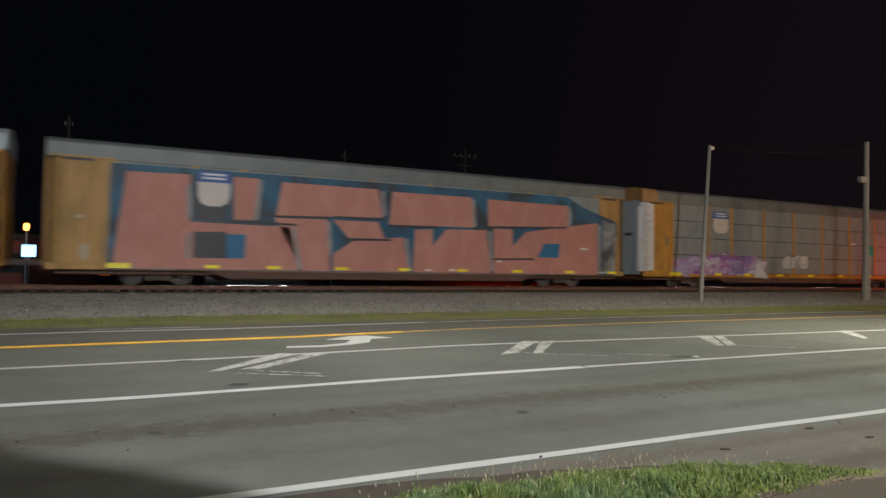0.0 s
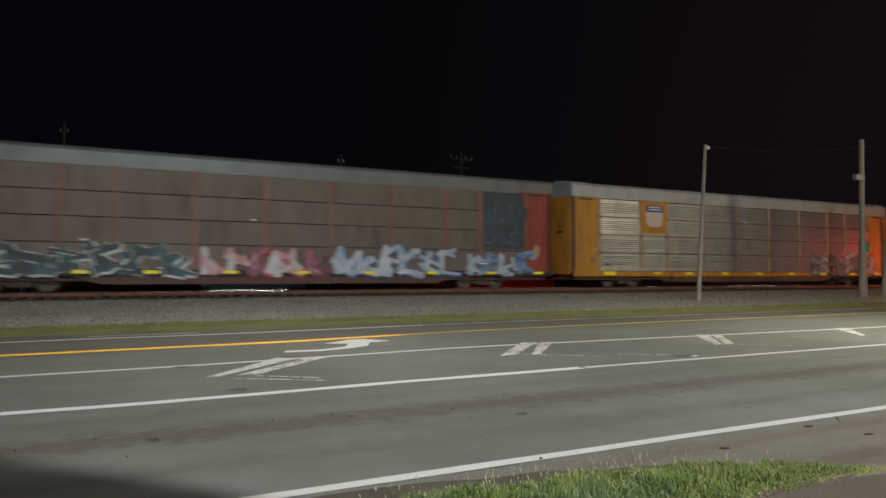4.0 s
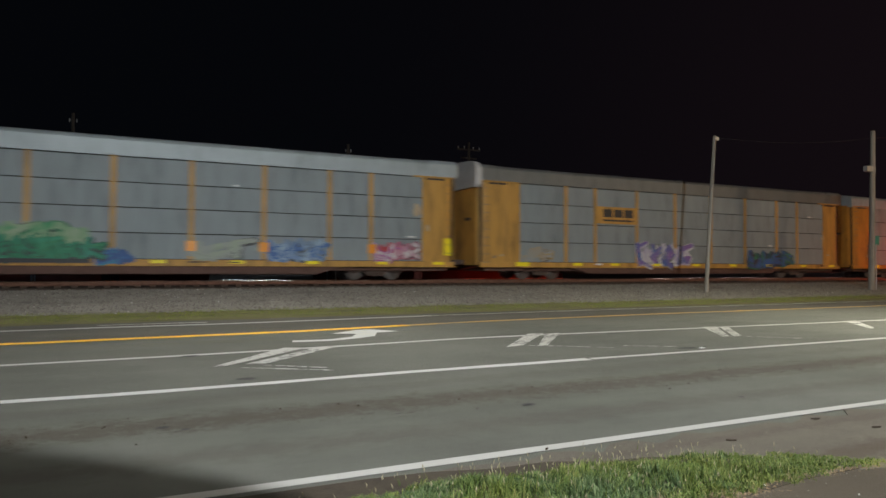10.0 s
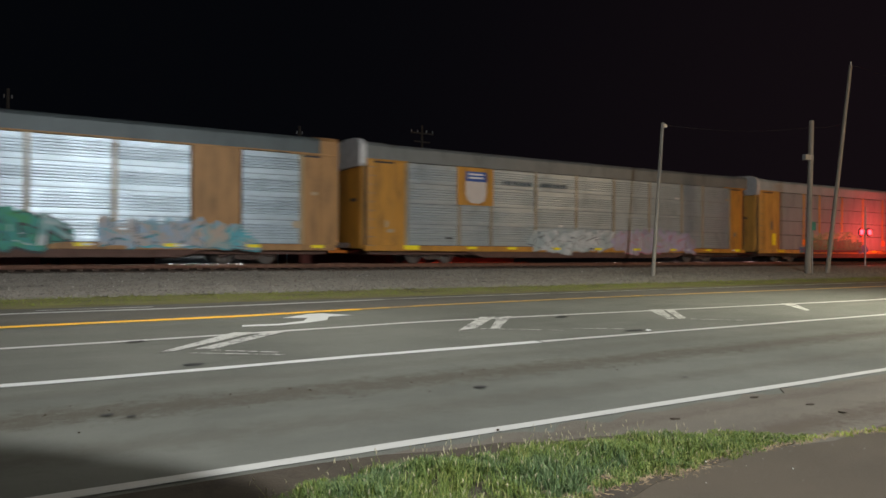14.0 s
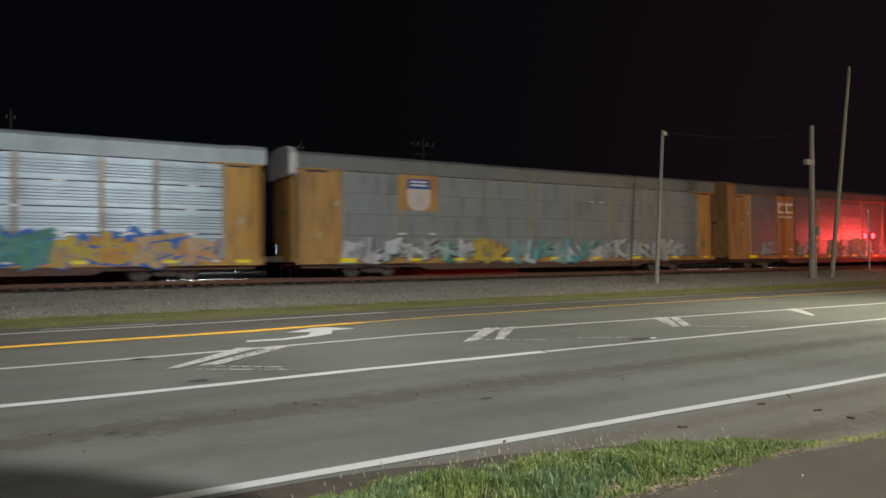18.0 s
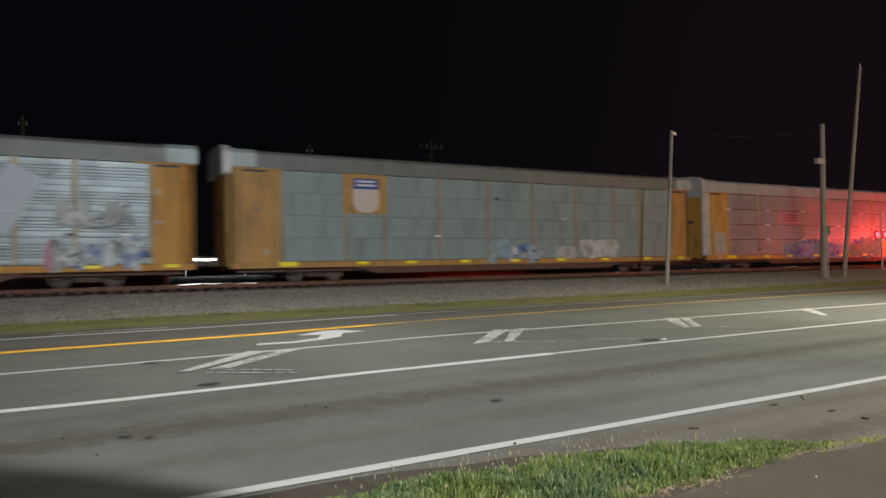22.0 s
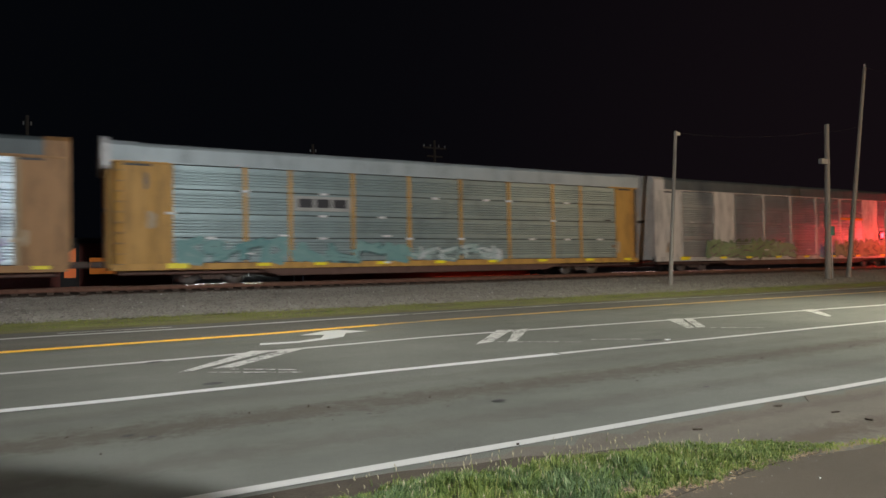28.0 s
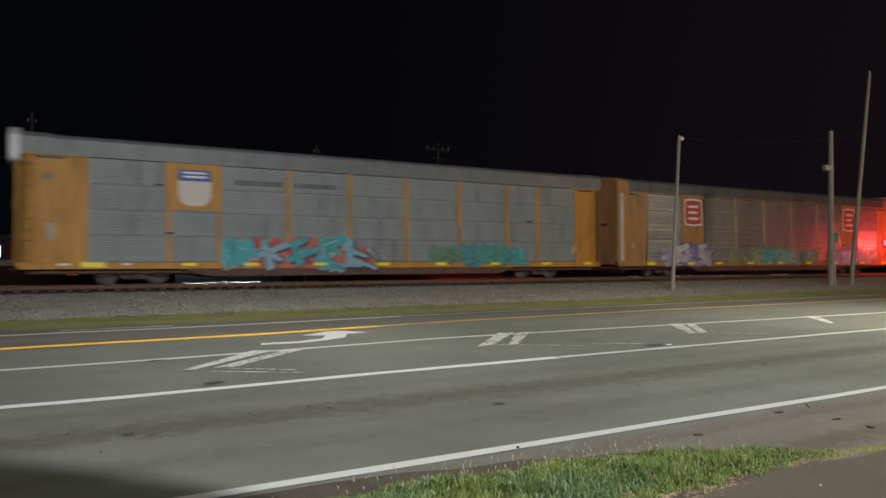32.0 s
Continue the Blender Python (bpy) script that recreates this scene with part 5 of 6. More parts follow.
        part("crossarm", box(-0.9, 0.9, -0.06, 0.06, z - 1.7, z - 1.57), M["dimmed_wood"], ob)
    for dx in (-1.2, -0.5, 0.5, 1.2) if arm else (-0.25, 0.25):
        part("insulator", rod((dx, 0, z - 0.72), (dx, 0, z - 0.45), 0.05), M["galv"], ob)
    return ob


line_pole(32.5, 60, 13.9, True)
line_pole(19.8, 60, 12.6, False)
line_pole(-2.6, 60, 13.2, False)

M["lamp_red"] = glow("red_signal_lens", (1.0, 0.02, 0.03), 14)
sig = tagged(new("crossing_signal"), "railway crossing signal mast with glowing red lamps", "crossing signal", "crossing signals")
sig.matrix_world = pose(49.3, 26.0, 0.4)
part("mast", rod((0, 0, -0.3), (0, 0, 4.2), 0.06), M["galv"], sig)
part("base", box(-0.25, 0.25, -0.25, 0.25, -0.3, 0.15, bevel=0.03), M["galv"], sig)
part("crossbar", box(-0.75, 0.75, -0.04, 0.04, 2.42, 2.5), M["black"], sig)
for x in (-0.55, 0.45):
    bk = part("target", rod((x, -0.02, 2.47), (x, 0.02, 2.47), 0.3, seg=20), M["black"], sig)
    part("red_lens", rod((x, -0.09, 2.47), (x, -0.02, 2.47), 0.17, 0.19, 18), M["lamp_red"], bk, "glowing red lens")
    part("hood", sweep([(-0.3, 2.66), (-0.02, 2.68), (-0.02, 2.66), (-0.3, 2.64)], x - 0.18, x + 0.18), M["black"], bk)
part("mast_cap", rod((0, 0, 4.2), (0, 0, 4.26), 0.075), M["galv"], sig)
# second mast, out of view, added to carry the red light on the train
copy_thing(sig, pose(54.6, 25.8, 0.4))

# ---- a low building and lights beyond the track, seen between the cars ----
M["brick_red"] = mat("painted_wall", (0.2, 0.055, 0.04), 0.8, 0, 0.3, 1, 20, 0.1)
M["warm_glow"] = glow("warm_window", (1.0, 0.3, 0.06), 0.18)
M["lamp_orange"] = glow("sodium_lamp", (1.0, 0.26, 0.04), 9)
M["sign_glow"] = glow("lit_white_sign", (0.3, 0.68, 1.0), 3)
for bx, w, wins in ((-20, 26, (3, 9, 15, 22)), (15.5, 19, (3, 9, 14))):
    bld = tagged(new("low_building"), "low dark red building with a lit window beyond the track", "building", "buildings beyond the track")
    bld.matrix_world = pose(bx, 47, -0.05)
    part("wall", box(0, w, 0, 9, 0, 3.1), M["brick_red"], bld)
    part("roof", box(-0.4, w + 0.4, -0.4, 9.4, 3.1, 3.4), M["sill_black"], bld)
    for x in wins:
        wd = part("window", box(x - 0.9, x + 0.9, -0.06, 0.02, 1.1, 2.3), M["sill_black"], bld)
        part("window_pane", box(x - 0.8, x + 0.8, -0.075, -0.06, 1.2, 2.2), M["warm_glow"] if x in (3, 22) else M["near_black"], wd)
    if bx > 0:
        # red light on the ground beyond, put in as a strip that glows itself
        part("lit_kerb", box(8.5, 18.5, -2.2, -2.0, 0.0, 0.5), glow("red_lit_strip", (1.0, 0.1, 0.04), 0.9), bld, "glowing strip standing in for red-lit ground")
door = tagged(new("lit_doorway"), "orange lit doorway standing ajar beyond the track", "doorway")
door.matrix_world = pose(0.15, 46.9, 0)
part("frame", box(-0.5, 0.5, 0.0, 0.1, 0.0, 3.3), M["sill_black"], door)
part("opening", prism([(-0.3, 0.95), (0.32, 0.95), (0.32, 2.75), (-0.3, 2.4)], -0.03, 0.0), glow("orange_interior", (1.0, 0.2, 0.03), 0.16), door, "glowing orange opening")
strip_far = tagged(new("lit_frontage"), "far pinkish white lit shop frontage beyond the track", "building")
strip_far.matrix_world = pose(140, 120, 0)
part("wall", box(-32, 46, 0.2, 9, 0.0, 3.6), M["brick_red"], strip_far)
for x0, x1 in ((-28, -21), (-18, -11), (-8, 20), (27, 31), (34, 44)):
    part("light_band", box(x0, x1, 0.0, 0.2, 2.74, 2.94), glow("frontage_light", (1.0, 0.72, 0.7), 9), strip_far, "glowing pale light band")
can = tagged(new("lit_canopy"), "far white lit canopy beyond the track", "canopy")
can.matrix_world = pose(23.2, 120, 0)
part("fascia", box(-6.5, 6.5, -0.2, 0.2, 2.72, 2.98), glow("canopy_light", (0.9, 0.97, 1.0), 22), can, "white glowing fascia")
part("roof", box(-6.5, 6.5, -0.2, 6, 3.3, 3.5), M["sill_black"], can)
for x in (-5, 5):
    part("column", rod((x, 2, -0.1), (x, 2, 2.5), 0.15), M["galv"], can)
for x, z in ((-3.9, 3.7), (14.1, 7.4)):
    lp = tagged(new("yard_lamp"), "glowing orange yard lamp on a pole beyond the track", "lamp", "yard lamps")
    lp.matrix_world = pose(x, 45, 0)
    part("pole", rod((0, 0.2, -0.1), (0, 0.2, z), 0.06), M["galv"], lp)
    part("lamp_head", rod((0, 0.0, z - 0.1), (0, 0.2, z + 0.1), 0.16), M["lamp_orange"], lp, "glowing orange lamp head")
for x in (-3.7, 13.3):
    sg = tagged(new("lit_sign"), "small bluish white lit sign beyond the track", "sign", "lit signs")
    sg.matrix_world = pose(x, 44.5, 0)
    part("post", rod((0, 0.1, -0.1), (0, 0.1, 2.0), 0.05), M["galv"], sg)
    part("sign_face", box(-0.35, 0.35, -0.05, 0.1, 2.0, 2.65), M["sign_glow"], sg, "glowing bluish white face")

# ---- unseen wall added behind the viewer, outlined to cast the shadow on the near corner of the road ----
tagged(part("wall_south", prism([(-16, -0.1), (1.8, -0.1), (1.78, 5.05), (1.63, 5.32), (1.37, 5.6), (1.1, 5.86), (0.6, 6.2), (-16, 6.3)], -2.3, -2.05), mat("rendered_wall", (0.3, 0.28, 0.25), 0.9, 0, 0.3)), "unseen plain wall added to shade the near road corner", "wall", kind="structure")
# posts out of view for the lamps; the third holds an added road fill lamp
for (x, y, z), dy in ((LAMP_A, -1.2), (LAMP_B, -2.0), (LAMP_D, -6.6)):
    pole = tagged(new("street_lamp"), "unseen galvanised steel street lamp with a flat head by the road", "street lamp", "street lamps")
    pole.matrix_world = pose(x, y + dy, 0)
    part("pole", rod((0, 0, -0.1), (0, 0, z + 0.1), 0.11, 0.07), M["galv"], pole)
    part("arm", rod((0, 0, z + 0.1), (0, -dy - 0.2, z + 0.22), 0.04), M["galv"], pole)
    part("lamp_head", box(-0.2, 0.2, -dy - 0.4, -dy + 0.4, z + 0.2, z + 0.33, bevel=0.03), M["galv"], pole)

# wall and glowing strip out of view, added to be mirrored in the sedan
shop = tagged(new("shop_front"), "unseen wall with a white glowing strip, added for highlights on the sedan", "building")
shop.matrix_world = pose(12, -18.5, 0)
part("wall", box(-16, 20, -0.25, 0.0, -0.1, 6.2), M["brick_red"], shop)
part("cornice", box(-16.2, 20.2, -0.3, 0.25, 6.2, 6.4), M["galv"], shop)
part("light_strip", box(-13, 14, 0.0, 0.12, 4.6, 5.3), glow("white_light_strip", (0.92, 0.96, 1.0), 7.5), shop, "glowing white light strip")

# fixture out of view, added only to hold the fill lamp over the road
hung = tagged(new("street_lamp"), "unseen lamp head and mast arm added for the road fill light", "street lamp", "street lamps")
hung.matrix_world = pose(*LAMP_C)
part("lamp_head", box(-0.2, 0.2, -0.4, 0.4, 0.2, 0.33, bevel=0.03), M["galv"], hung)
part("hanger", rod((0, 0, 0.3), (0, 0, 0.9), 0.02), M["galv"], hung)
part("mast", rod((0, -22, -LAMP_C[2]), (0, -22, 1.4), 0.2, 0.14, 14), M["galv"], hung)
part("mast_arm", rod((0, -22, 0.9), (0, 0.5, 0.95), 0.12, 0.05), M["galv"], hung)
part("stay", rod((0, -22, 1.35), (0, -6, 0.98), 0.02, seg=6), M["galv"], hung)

# ---- arrow, stains and covers on the road ----
paint_shape("turn_arrow", [(3.03, 12.33), (3.71, 12.26), (4.34, 12.48), (4.8, 12.77), (5.08, 13.39), (5.62, 13.49), (5.21, 14.15), (4.86, 14.12), (4.15, 13.54), (4.6, 13.33), (4.33, 12.8), (3.79, 12.54), (3.11, 12.6)], M["white_line"], "white painted curved turn arrow on the asphalt")
M["tar"] = mat("tar_patch", (0.02, 0.02, 0.02), 0.7, 0, 0.3, 3, 60, 0.4)
for i, (x, y, a, b) in enumerate(((1.55, 8.62, 0.2, 0.13), (1.16, 11.1, 0.22, 0.13), (3.87, 5.84, 0.11, 0.08), (9.05, 8.72, 0.35, 0.14), (9.5, 11.2, 0.3, 0.12), (17.0, 10.8, 0.3, 0.12), (23.5, 8.7, 0.4, 0.14), (0.45, 6.35, 0.09, 0.06), (0.62, 6.2, 0.07, 0.04), (4.3, 7.1, 0.05, 0.03), (2.5, 6.0, 0.05, 0.03), (6.2, 5.2, 0.06, 0.04))):
    rr = random.Random(i)
    a, b = a * 0.62, b * 0.7
    pts = [(x + a * math.cos(k * 0.349) * rr.uniform(0.8, 1.15), y + b * math.sin(k * 0.349) * rr.uniform(0.8, 1.15)) for k in range(18)]
    paint_shape("tar_spot", pts, M["tar"], "dark oval tar patch on the road")["group"] = "tar patches"


# ---- grass, stones and litter ----
def leaf_mat(name, a, b, tip):
    m, n, l, bs = nodes_of(name)
    geo, ramp = n.new("ShaderNodeNewGeometry"), n.new("ShaderNodeValToRGB")
    e = ramp.color_ramp.elements
    e[0].color, e[1].color = (*a, 1), (*tip, 1)
    e.new(0.75).color = (*b, 1)
    l.new(geo.outputs["Random Per Island"], ramp.inputs[0])
    l.new(ramp.outputs[0], bs.inputs["Base Color"])
    bs.inputs["Roughness"].default_value = 0.7
    bs.inputs["Transmission Weight"].default_value = 0.0
    return m


def blades(name, places, material, label, heads=0.0, head_material=None):
    v, f, mi = [], [], []
    rr = random.Random(9)
    for x, y, z, h in places:
        a, lean, w = rr.uniform(0, 6.28), rr.uniform(0.2, 1.3) * h, rr.uniform(0.0011, 0.0029) * (1 + h)
        dx, dy = math.cos(a), math.sin(a)
        px, py = -dy * w, dx * w
        k = len(v)
        v += [(x - px, y - py, z), (x + px, y + py, z), (x + dx * lean * 0.35 + px * 0.8, y + dy * lean * 0.35 + py * 0.8, z + h * 0.6), (x + dx * lean * 0.35 - px * 0.8, y + dy * lean * 0.35 - py * 0.8, z + h * 0.6), (x + dx * lean, y + dy * lean, z + h)]
        f += [(k, k + 1, k + 2, k + 3), (k + 3, k + 2, k + 4)]
        mi += [0, 0]
        if rr.random() < heads:
            k = len(v)
            hx, hy, hz, r = x + dx * lean * 0.9, y + dy * lean * 0.9, z + h, rr.uniform(0.0028, 0.005)
            L = rr.uniform(0.018, 0.036)
            v += [(hx - r, hy, hz + L * 0.4), (hx, hy - r, hz + L * 0.4), (hx + r, hy, hz + L * 0.4), (hx, hy + r, hz + L * 0.4), (hx, hy, hz - L * 0.2), (hx + dx * 0.01, hy + dy * 0.01, hz + L)]
            for i in range(4):
                j = (i + 1) % 4
                f += [(k + i, k + j, k + 5), (k + j, k + i, k + 4)]
                mi += [1, 1]
    me = bpy.data.meshes.new(name)
    me.from_pydata(v, [], f)
    me.materials.append(material)
    if head_material:
        me.materials.append(head_material)
        me.polygons.foreach_set("material_index", mi)
    return tagged(link(name, me), label, "grass", kind="stuff")


M["grass"] = leaf_mat("mid_green_grass", (0.026, 0.058, 0.009), (0.11, 0.17, 0.03), (0.25, 0.27, 0.095))
M["grass_blue"] = leaf_mat("blue_green_grass", (0.03, 0.064, 0.02), (0.1, 0.16, 0.055), (0.22, 0.26, 0.13))
M["grass_yellow"] = leaf_mat("yellow_green_grass", (0.045, 0.08, 0.01), (0.145, 0.19, 0.03), (0.29, 0.285, 0.1))
M["seed"] = mat("seed_heads", (0.34, 0.31, 0.2), 0.8, 0, 0.3, 20, 90, 0)
M["far_grass"] = leaf_mat("verge_grass", (0.12, 0.175, 0.018), (0.24, 0.29, 0.036), (0.35, 0.31, 0.11))


def tufts(name, places, materials, label):
    """Tufts of arching leaves; places: x, y, z, height, number of leaves, which material."""
    v, f, mi = [], [], []
    rr = random.Random(21)
    for x, y, z, high, count, kind in places:
        for i in range(count):
            a, h = rr.uniform(0, 6.283), high * rr.uniform(0.45, 1.1)
            bend, w = h * rr.uniform(0.15, 0.95), rr.uniform(0.0012, 0.003)
            dx, dy = math.cos(a), math.sin(a)
            bx, by = x + rr.gauss(0, 0.018), y + rr.gauss(0, 0.018)
            k = len(v)
            for u, q in ((0.0, 1.0), (0.4, 1.05), (0.75, 0.75)):
                ox, oz = bend * u ** 2.0, h * (u - 0.22 * u ** 3 * (bend / h))
                v += [(bx + dx * ox + dy * w * q, by + dy * ox - dx * w * q, z + oz), (bx + dx * ox - dy * w * q, by + dy * ox + dx * w * q, z + oz)]
            v.append((bx + dx * bend, by + dy * bend, z + h * (1 - 0.3 * bend / h)))
            f += [(k, k + 1, k + 3, k + 2), (k + 2, k + 3, k + 5, k + 4), (k + 4, k + 5, k + 6)]
            mi += [kind] * 3
    me = bpy.data.meshes.new(name)
    me.from_pydata(v, [], f)
    for m in materials:
        me.materials.append(m)
    me.polygons.foreach_set("material_index", mi)
    return tagged(link(name, me), label, "grass", kind="stuff")


def grass_top(x):
    """How far from the viewer the tall grass reaches, along x."""
    return float(np.interp(x, [-1.5, 0.9, 1.4, 2.0, 3.0, 4.0, 4.6, 5.1], [3.3, 3.66, 3.88, 3.94, 3.88, 3.68, 3.38, 3.1]))


rng = random.Random(4)
TUFTS, STALKS = [], []
while len(TUFTS) < 2500:
    x, y = rng.uniform(-1.2, 5.1), rng.uniform(2.55, 4.1)
    low = 2.62 + 0.36 * max(0, min(1, (x - 1.8) / 1.2)) + 0.06 * (x > 4.4)
    edge = min(grass_top(x) - y, y - low) + 0.1 * noise.noise((x * 3, y * 3, 1))
    if edge < 0 or rng.random() > 0.12 + 1.4 * (noise.noise((x * 2.1, y * 2.1, 6)) * 0.5 + 0.5) or (x < 1.3 and rng.random() > 0.1 + 0.5 * max(0, x - 0.4)):
        continue
    hue = noise.noise((x * 1.7, y * 1.7, 11)) + 0.5 * noise.noise((x * 6, y * 6, 12))
    hue += rng.gauss(0, 0.2)
    hue += 0.12 * (x - 2.6)
    kind = 2 if edge < 0.08 and rng.random() < 0.6 or hue > 0.16 else 1 if hue < -0.32 else 0
    high = (0.045 + 0.055 * min(1, edge * 4)) * rng.uniform(0.7, 1.3) * (0.65 if x > 4.2 else 1.0) * (0.8 + 0.5 * noise.noise((x * 4, y * 4, 15)))
    TUFTS.append((x, y, 0.016, high, rng.randint(12, 22), kind))
    if rng.random() < (0.13 if x < 4.1 else 0.04):
        STALKS.append((x + rng.gauss(0, 0.03), y + rng.gauss(0, 0.03), 0.016, high * rng.uniform(1.1, 1.7) + 0.02))
for i in range(14):
    x = rng.uniform(1.6, 4.6)
    STALKS.append((x, rng.uniform(grass_top(x), 4.12), 0.016, rng.uniform(0.04, 0.1)))
tufts("roadside_grass", TUFTS, (M["grass"], M["grass_blue"], M["grass_yellow"]), "lush green roadside grass in tufts of mixed hue")
blades("seed_stalks", STALKS, M["grass_yellow"], "thin grass stalks with pale seed heads", 1.0, M["seed"])
FARG = []
for i in range(60000):
    x, y = rng.uniform(-12, 62), rng.uniform(18.25, 19.9)
    if noise.noise((x * 0.7, y * 2.5, 3)) + 0.25 * noise.noise((x * 3, y * 3, 7)) < -0.22 or abs(y - 19.1 - 0.25 * noise.noise((x * 0.4, 0, 2))) > 0.62 + 0.15 * rng.random():
        continue
    FARG.append((x, y, slope_z(y) - 0.01, rng.uniform(0.03, 0.1)))
far = blades("verge_grass", FARG, M["far_grass"], "sparse yellowish green grass strip along the gravel")
M["straw"] = mat("dry_straw", (0.23, 0.17, 0.1), 0.9, 0, 0.6, 15, 60, 0)
v, f = [], []
for i in range(2000):
    x = rng.uniform(2.5, 6.6) if i % 3 else rng.gauss(3.15, 0.35)
    y = 3.03 + 0.03 * math.sin(x * 5) - 0.25 * max(0, 3.1 - x) - 0.16 * max(0, x - 4.7) + rng.gauss(0, 0.035 if x > 3.9 else 0.07)
    a, L = rng.uniform(0, 3.14), rng.uniform(0.01, 0.04)
    k = len(v)
    v += [(x, y, 0.02), (x + L * math.cos(a), y + L * math.sin(a), 0.024), (x + L * math.cos(a) + 0.004, y + L * math.sin(a) + 0.003, 0.026), (x, y + 0.003, 0.023)]
    f.append((k, k + 1, k + 2, k + 3))
me = bpy.data.meshes.new("dry_straw")
me.from_pydata(v, [], f)
me.materials.append(M["straw"])
tagged(link("dry_straw", me), "dry straw litter along the edge of the apron", "litter", kind="stuff")


def stones(name, places, material, label):
    v, f = [], []
    rr = random.Random(12)
    base = [(1, 0, 0), (0, 1, 0), (-1, 0, 0), (0, -1, 0), (0, 0, 1), (0, 0, -0.6)]
    tri = [(0, 1, 4), (1, 2, 4), (2, 3, 4), (3, 0, 4), (1, 0, 5), (2, 1, 5), (3, 2, 5), (0, 3, 5)]
    for x, y, z, r in places:
        k, a = len(v), rr.uniform(0, 6.28)
        ca, sa = math.cos(a), math.sin(a)
        for bx, by, bz in base:
            sx, sy, sz = bx * r * rr.uniform(0.7, 1.3), by * r * rr.uniform(0.7, 1.3), bz * r * rr.uniform(0.5, 1.0)
            v.append((x + sx * ca - sy * sa, y + sx * sa + sy * ca, z + sz))
        f += [(k + i, k + j, k + m) for i, j, m in tri]
    me = bpy.data.meshes.new(name)
    me.from_pydata(v, [], f)
    me.materials.append(material)
    return tagged(link(name, me), label, "gravel", kind="stuff")


m, n, l, bs = nodes_of("crushed_stone")
geo, ramp = n.new("ShaderNodeNewGeometry"), n.new("ShaderNodeValToRGB")
ramp.color_ramp.elements[0].color, ramp.color_ramp.elements[1].color = (0.17, 0.155, 0.135, 1), (0.5, 0.48, 0.45, 1)
ramp.color_ramp.elements.new(0.985).color = (0.265, 0.245, 0.215, 1)
l.new(geo.outputs["Random Per Island"], ramp.inputs[0])
l.new(ramp.outputs[0], bs.inputs["Base Color"])
bs.inputs["Roughness"].default_value = 0.9
BST = []
for i in range(30000):
    x, y = rng.uniform(-12, 60), 19.6 + 7.4 * rng.random() ** 1.2
    BST.append((x, y, slope_z(min(y, 26.6)) + 0.01, rng.uniform(0.02, 0.05)))
stones("ballast_stones", BST, m, "loose grey crushed stones on the slope")
CLODS = []
while len(CLODS) < 260:
    x, y = rng.uniform(-2.5, 22), rng.gauss(6.45, 0.33)
    if noise.noise((x * 0.9, y * 2.2, 9)) > -0.05:
        CLODS.append((x, y, 0.0, 0.004 + 0.014 * rng.random() ** 2))
stones("road_clods", CLODS, M["soil"], "dark crumbs of soil pressed on the asphalt")
FRINGE = []
for i in range(70):
    x = rng.uniform(4.9, 6.4)
    FRINGE.append((x, 3.07 - 0.17 * (x - 4.7) + rng.gauss(0, 0.03), 0.014, rng.uniform(0.02, 0.045), rng.randint(5, 9), 2))
tufts("edge_grass", FRINGE, (M["grass"], M["grass_blue"], M["far_grass"]), "short dry grass along the broken edge of the apron")
for i, (x, y, w) in enumerate(((4.55, 3.93, 0.03), (6.06, 3.38, 0.045), (6.1, 3.7, 0.025), (5.92, 4.14, 0.03), (3.05, 4.35, 0.012))):
    rr = random.Random(i + 3)
    bm = prism([(w * 1.5 * math.cos(k * 0.6) * rr.uniform(0.6, 1.1), w * 0.6 * math.sin(k * 0.6) * rr.uniform(0.6, 1.1)) for k in range(10)], 0.0, 0.012, axis="z")
    tagged(part("fallen_leaf", bm, M["soil"], m=pose(x, y, 0.012, 0, 6, rr.uniform(0, 180))), "dark curled dead leaf on the asphalt", "leaf", "dead leaves")
for i, (x, y) in enumerate(((4.19, 3.1), (4.19, 2.65), (3.81, 3.02))):
    tagged(part("litter_scrap", box(-0.007, 0.007, -0.004, 0.004, 0.0, 0.006, bevel=0.0015), M["sign_white"], m=pose(x, y, 0.015, 0, 0, 37 * i)), "small crumpled white paper scrap", "litter", "paper scraps")
tagged(part("road_stud", prism([(-0.045, -0.03), (0.045, -0.03), (0.045, 0.03), (-0.045, 0.03)], 0.008, 0.02, axis="z"), M["sign_white"], m=pose(9.3, 8.62, 0)), "small raised white road marker", "road stud")
GRIT = [(rng.uniform(2.6, 9), rng.uniform(2.4, 4.2), 0.016, rng.uniform(0.003, 0.008)) for i in range(170)]
stones("roadside_grit", GRIT, m, "fine loose grit on the road shoulder")


# ---- vehicles ----
def loft(stations, n=20, p=3.2):
    """A rounded body through stations of (x, low z, high z, half width)."""
    bm = bmesh.new()
    rings = []
    for x, z0, z1, w in stations:
        r = []
        for i in range(n):
            a = 2 * math.pi * (i + 0.5) / n
            cx, sx = math.cos(a), math.sin(a)
            r.append(bm.verts.new((x, w * math.copysign(abs(cx) ** (2 / p), cx), (z0 + z1) / 2 + (z1 - z0) / 2 * math.copysign(abs(sx) ** (2 / p), sx))))
        rings.append(r)
    for a, b in zip(rings, rings[1:]):
        for i in range(n):
            j = (i + 1) % n
            bm.faces.new((a[i], a[j], b[j], b[i]))
    bm.faces.new(rings[0][::-1])
    bm.faces.new(rings[-1])
    bmesh.ops.recalc_face_normals(bm, faces=bm.faces)
    return bm


def cabin(prof, base, wb, wt, x_in=0.0):
    """Greenhouse: a roofline of (x, z) over a level base, narrower at the top."""
    bm = bmesh.new()
    rings = []
    top = max(z for x, z in prof)
    for x, z in prof:
        u = (z - base) / (top - base)
        w = wb + (wt - wb) * u
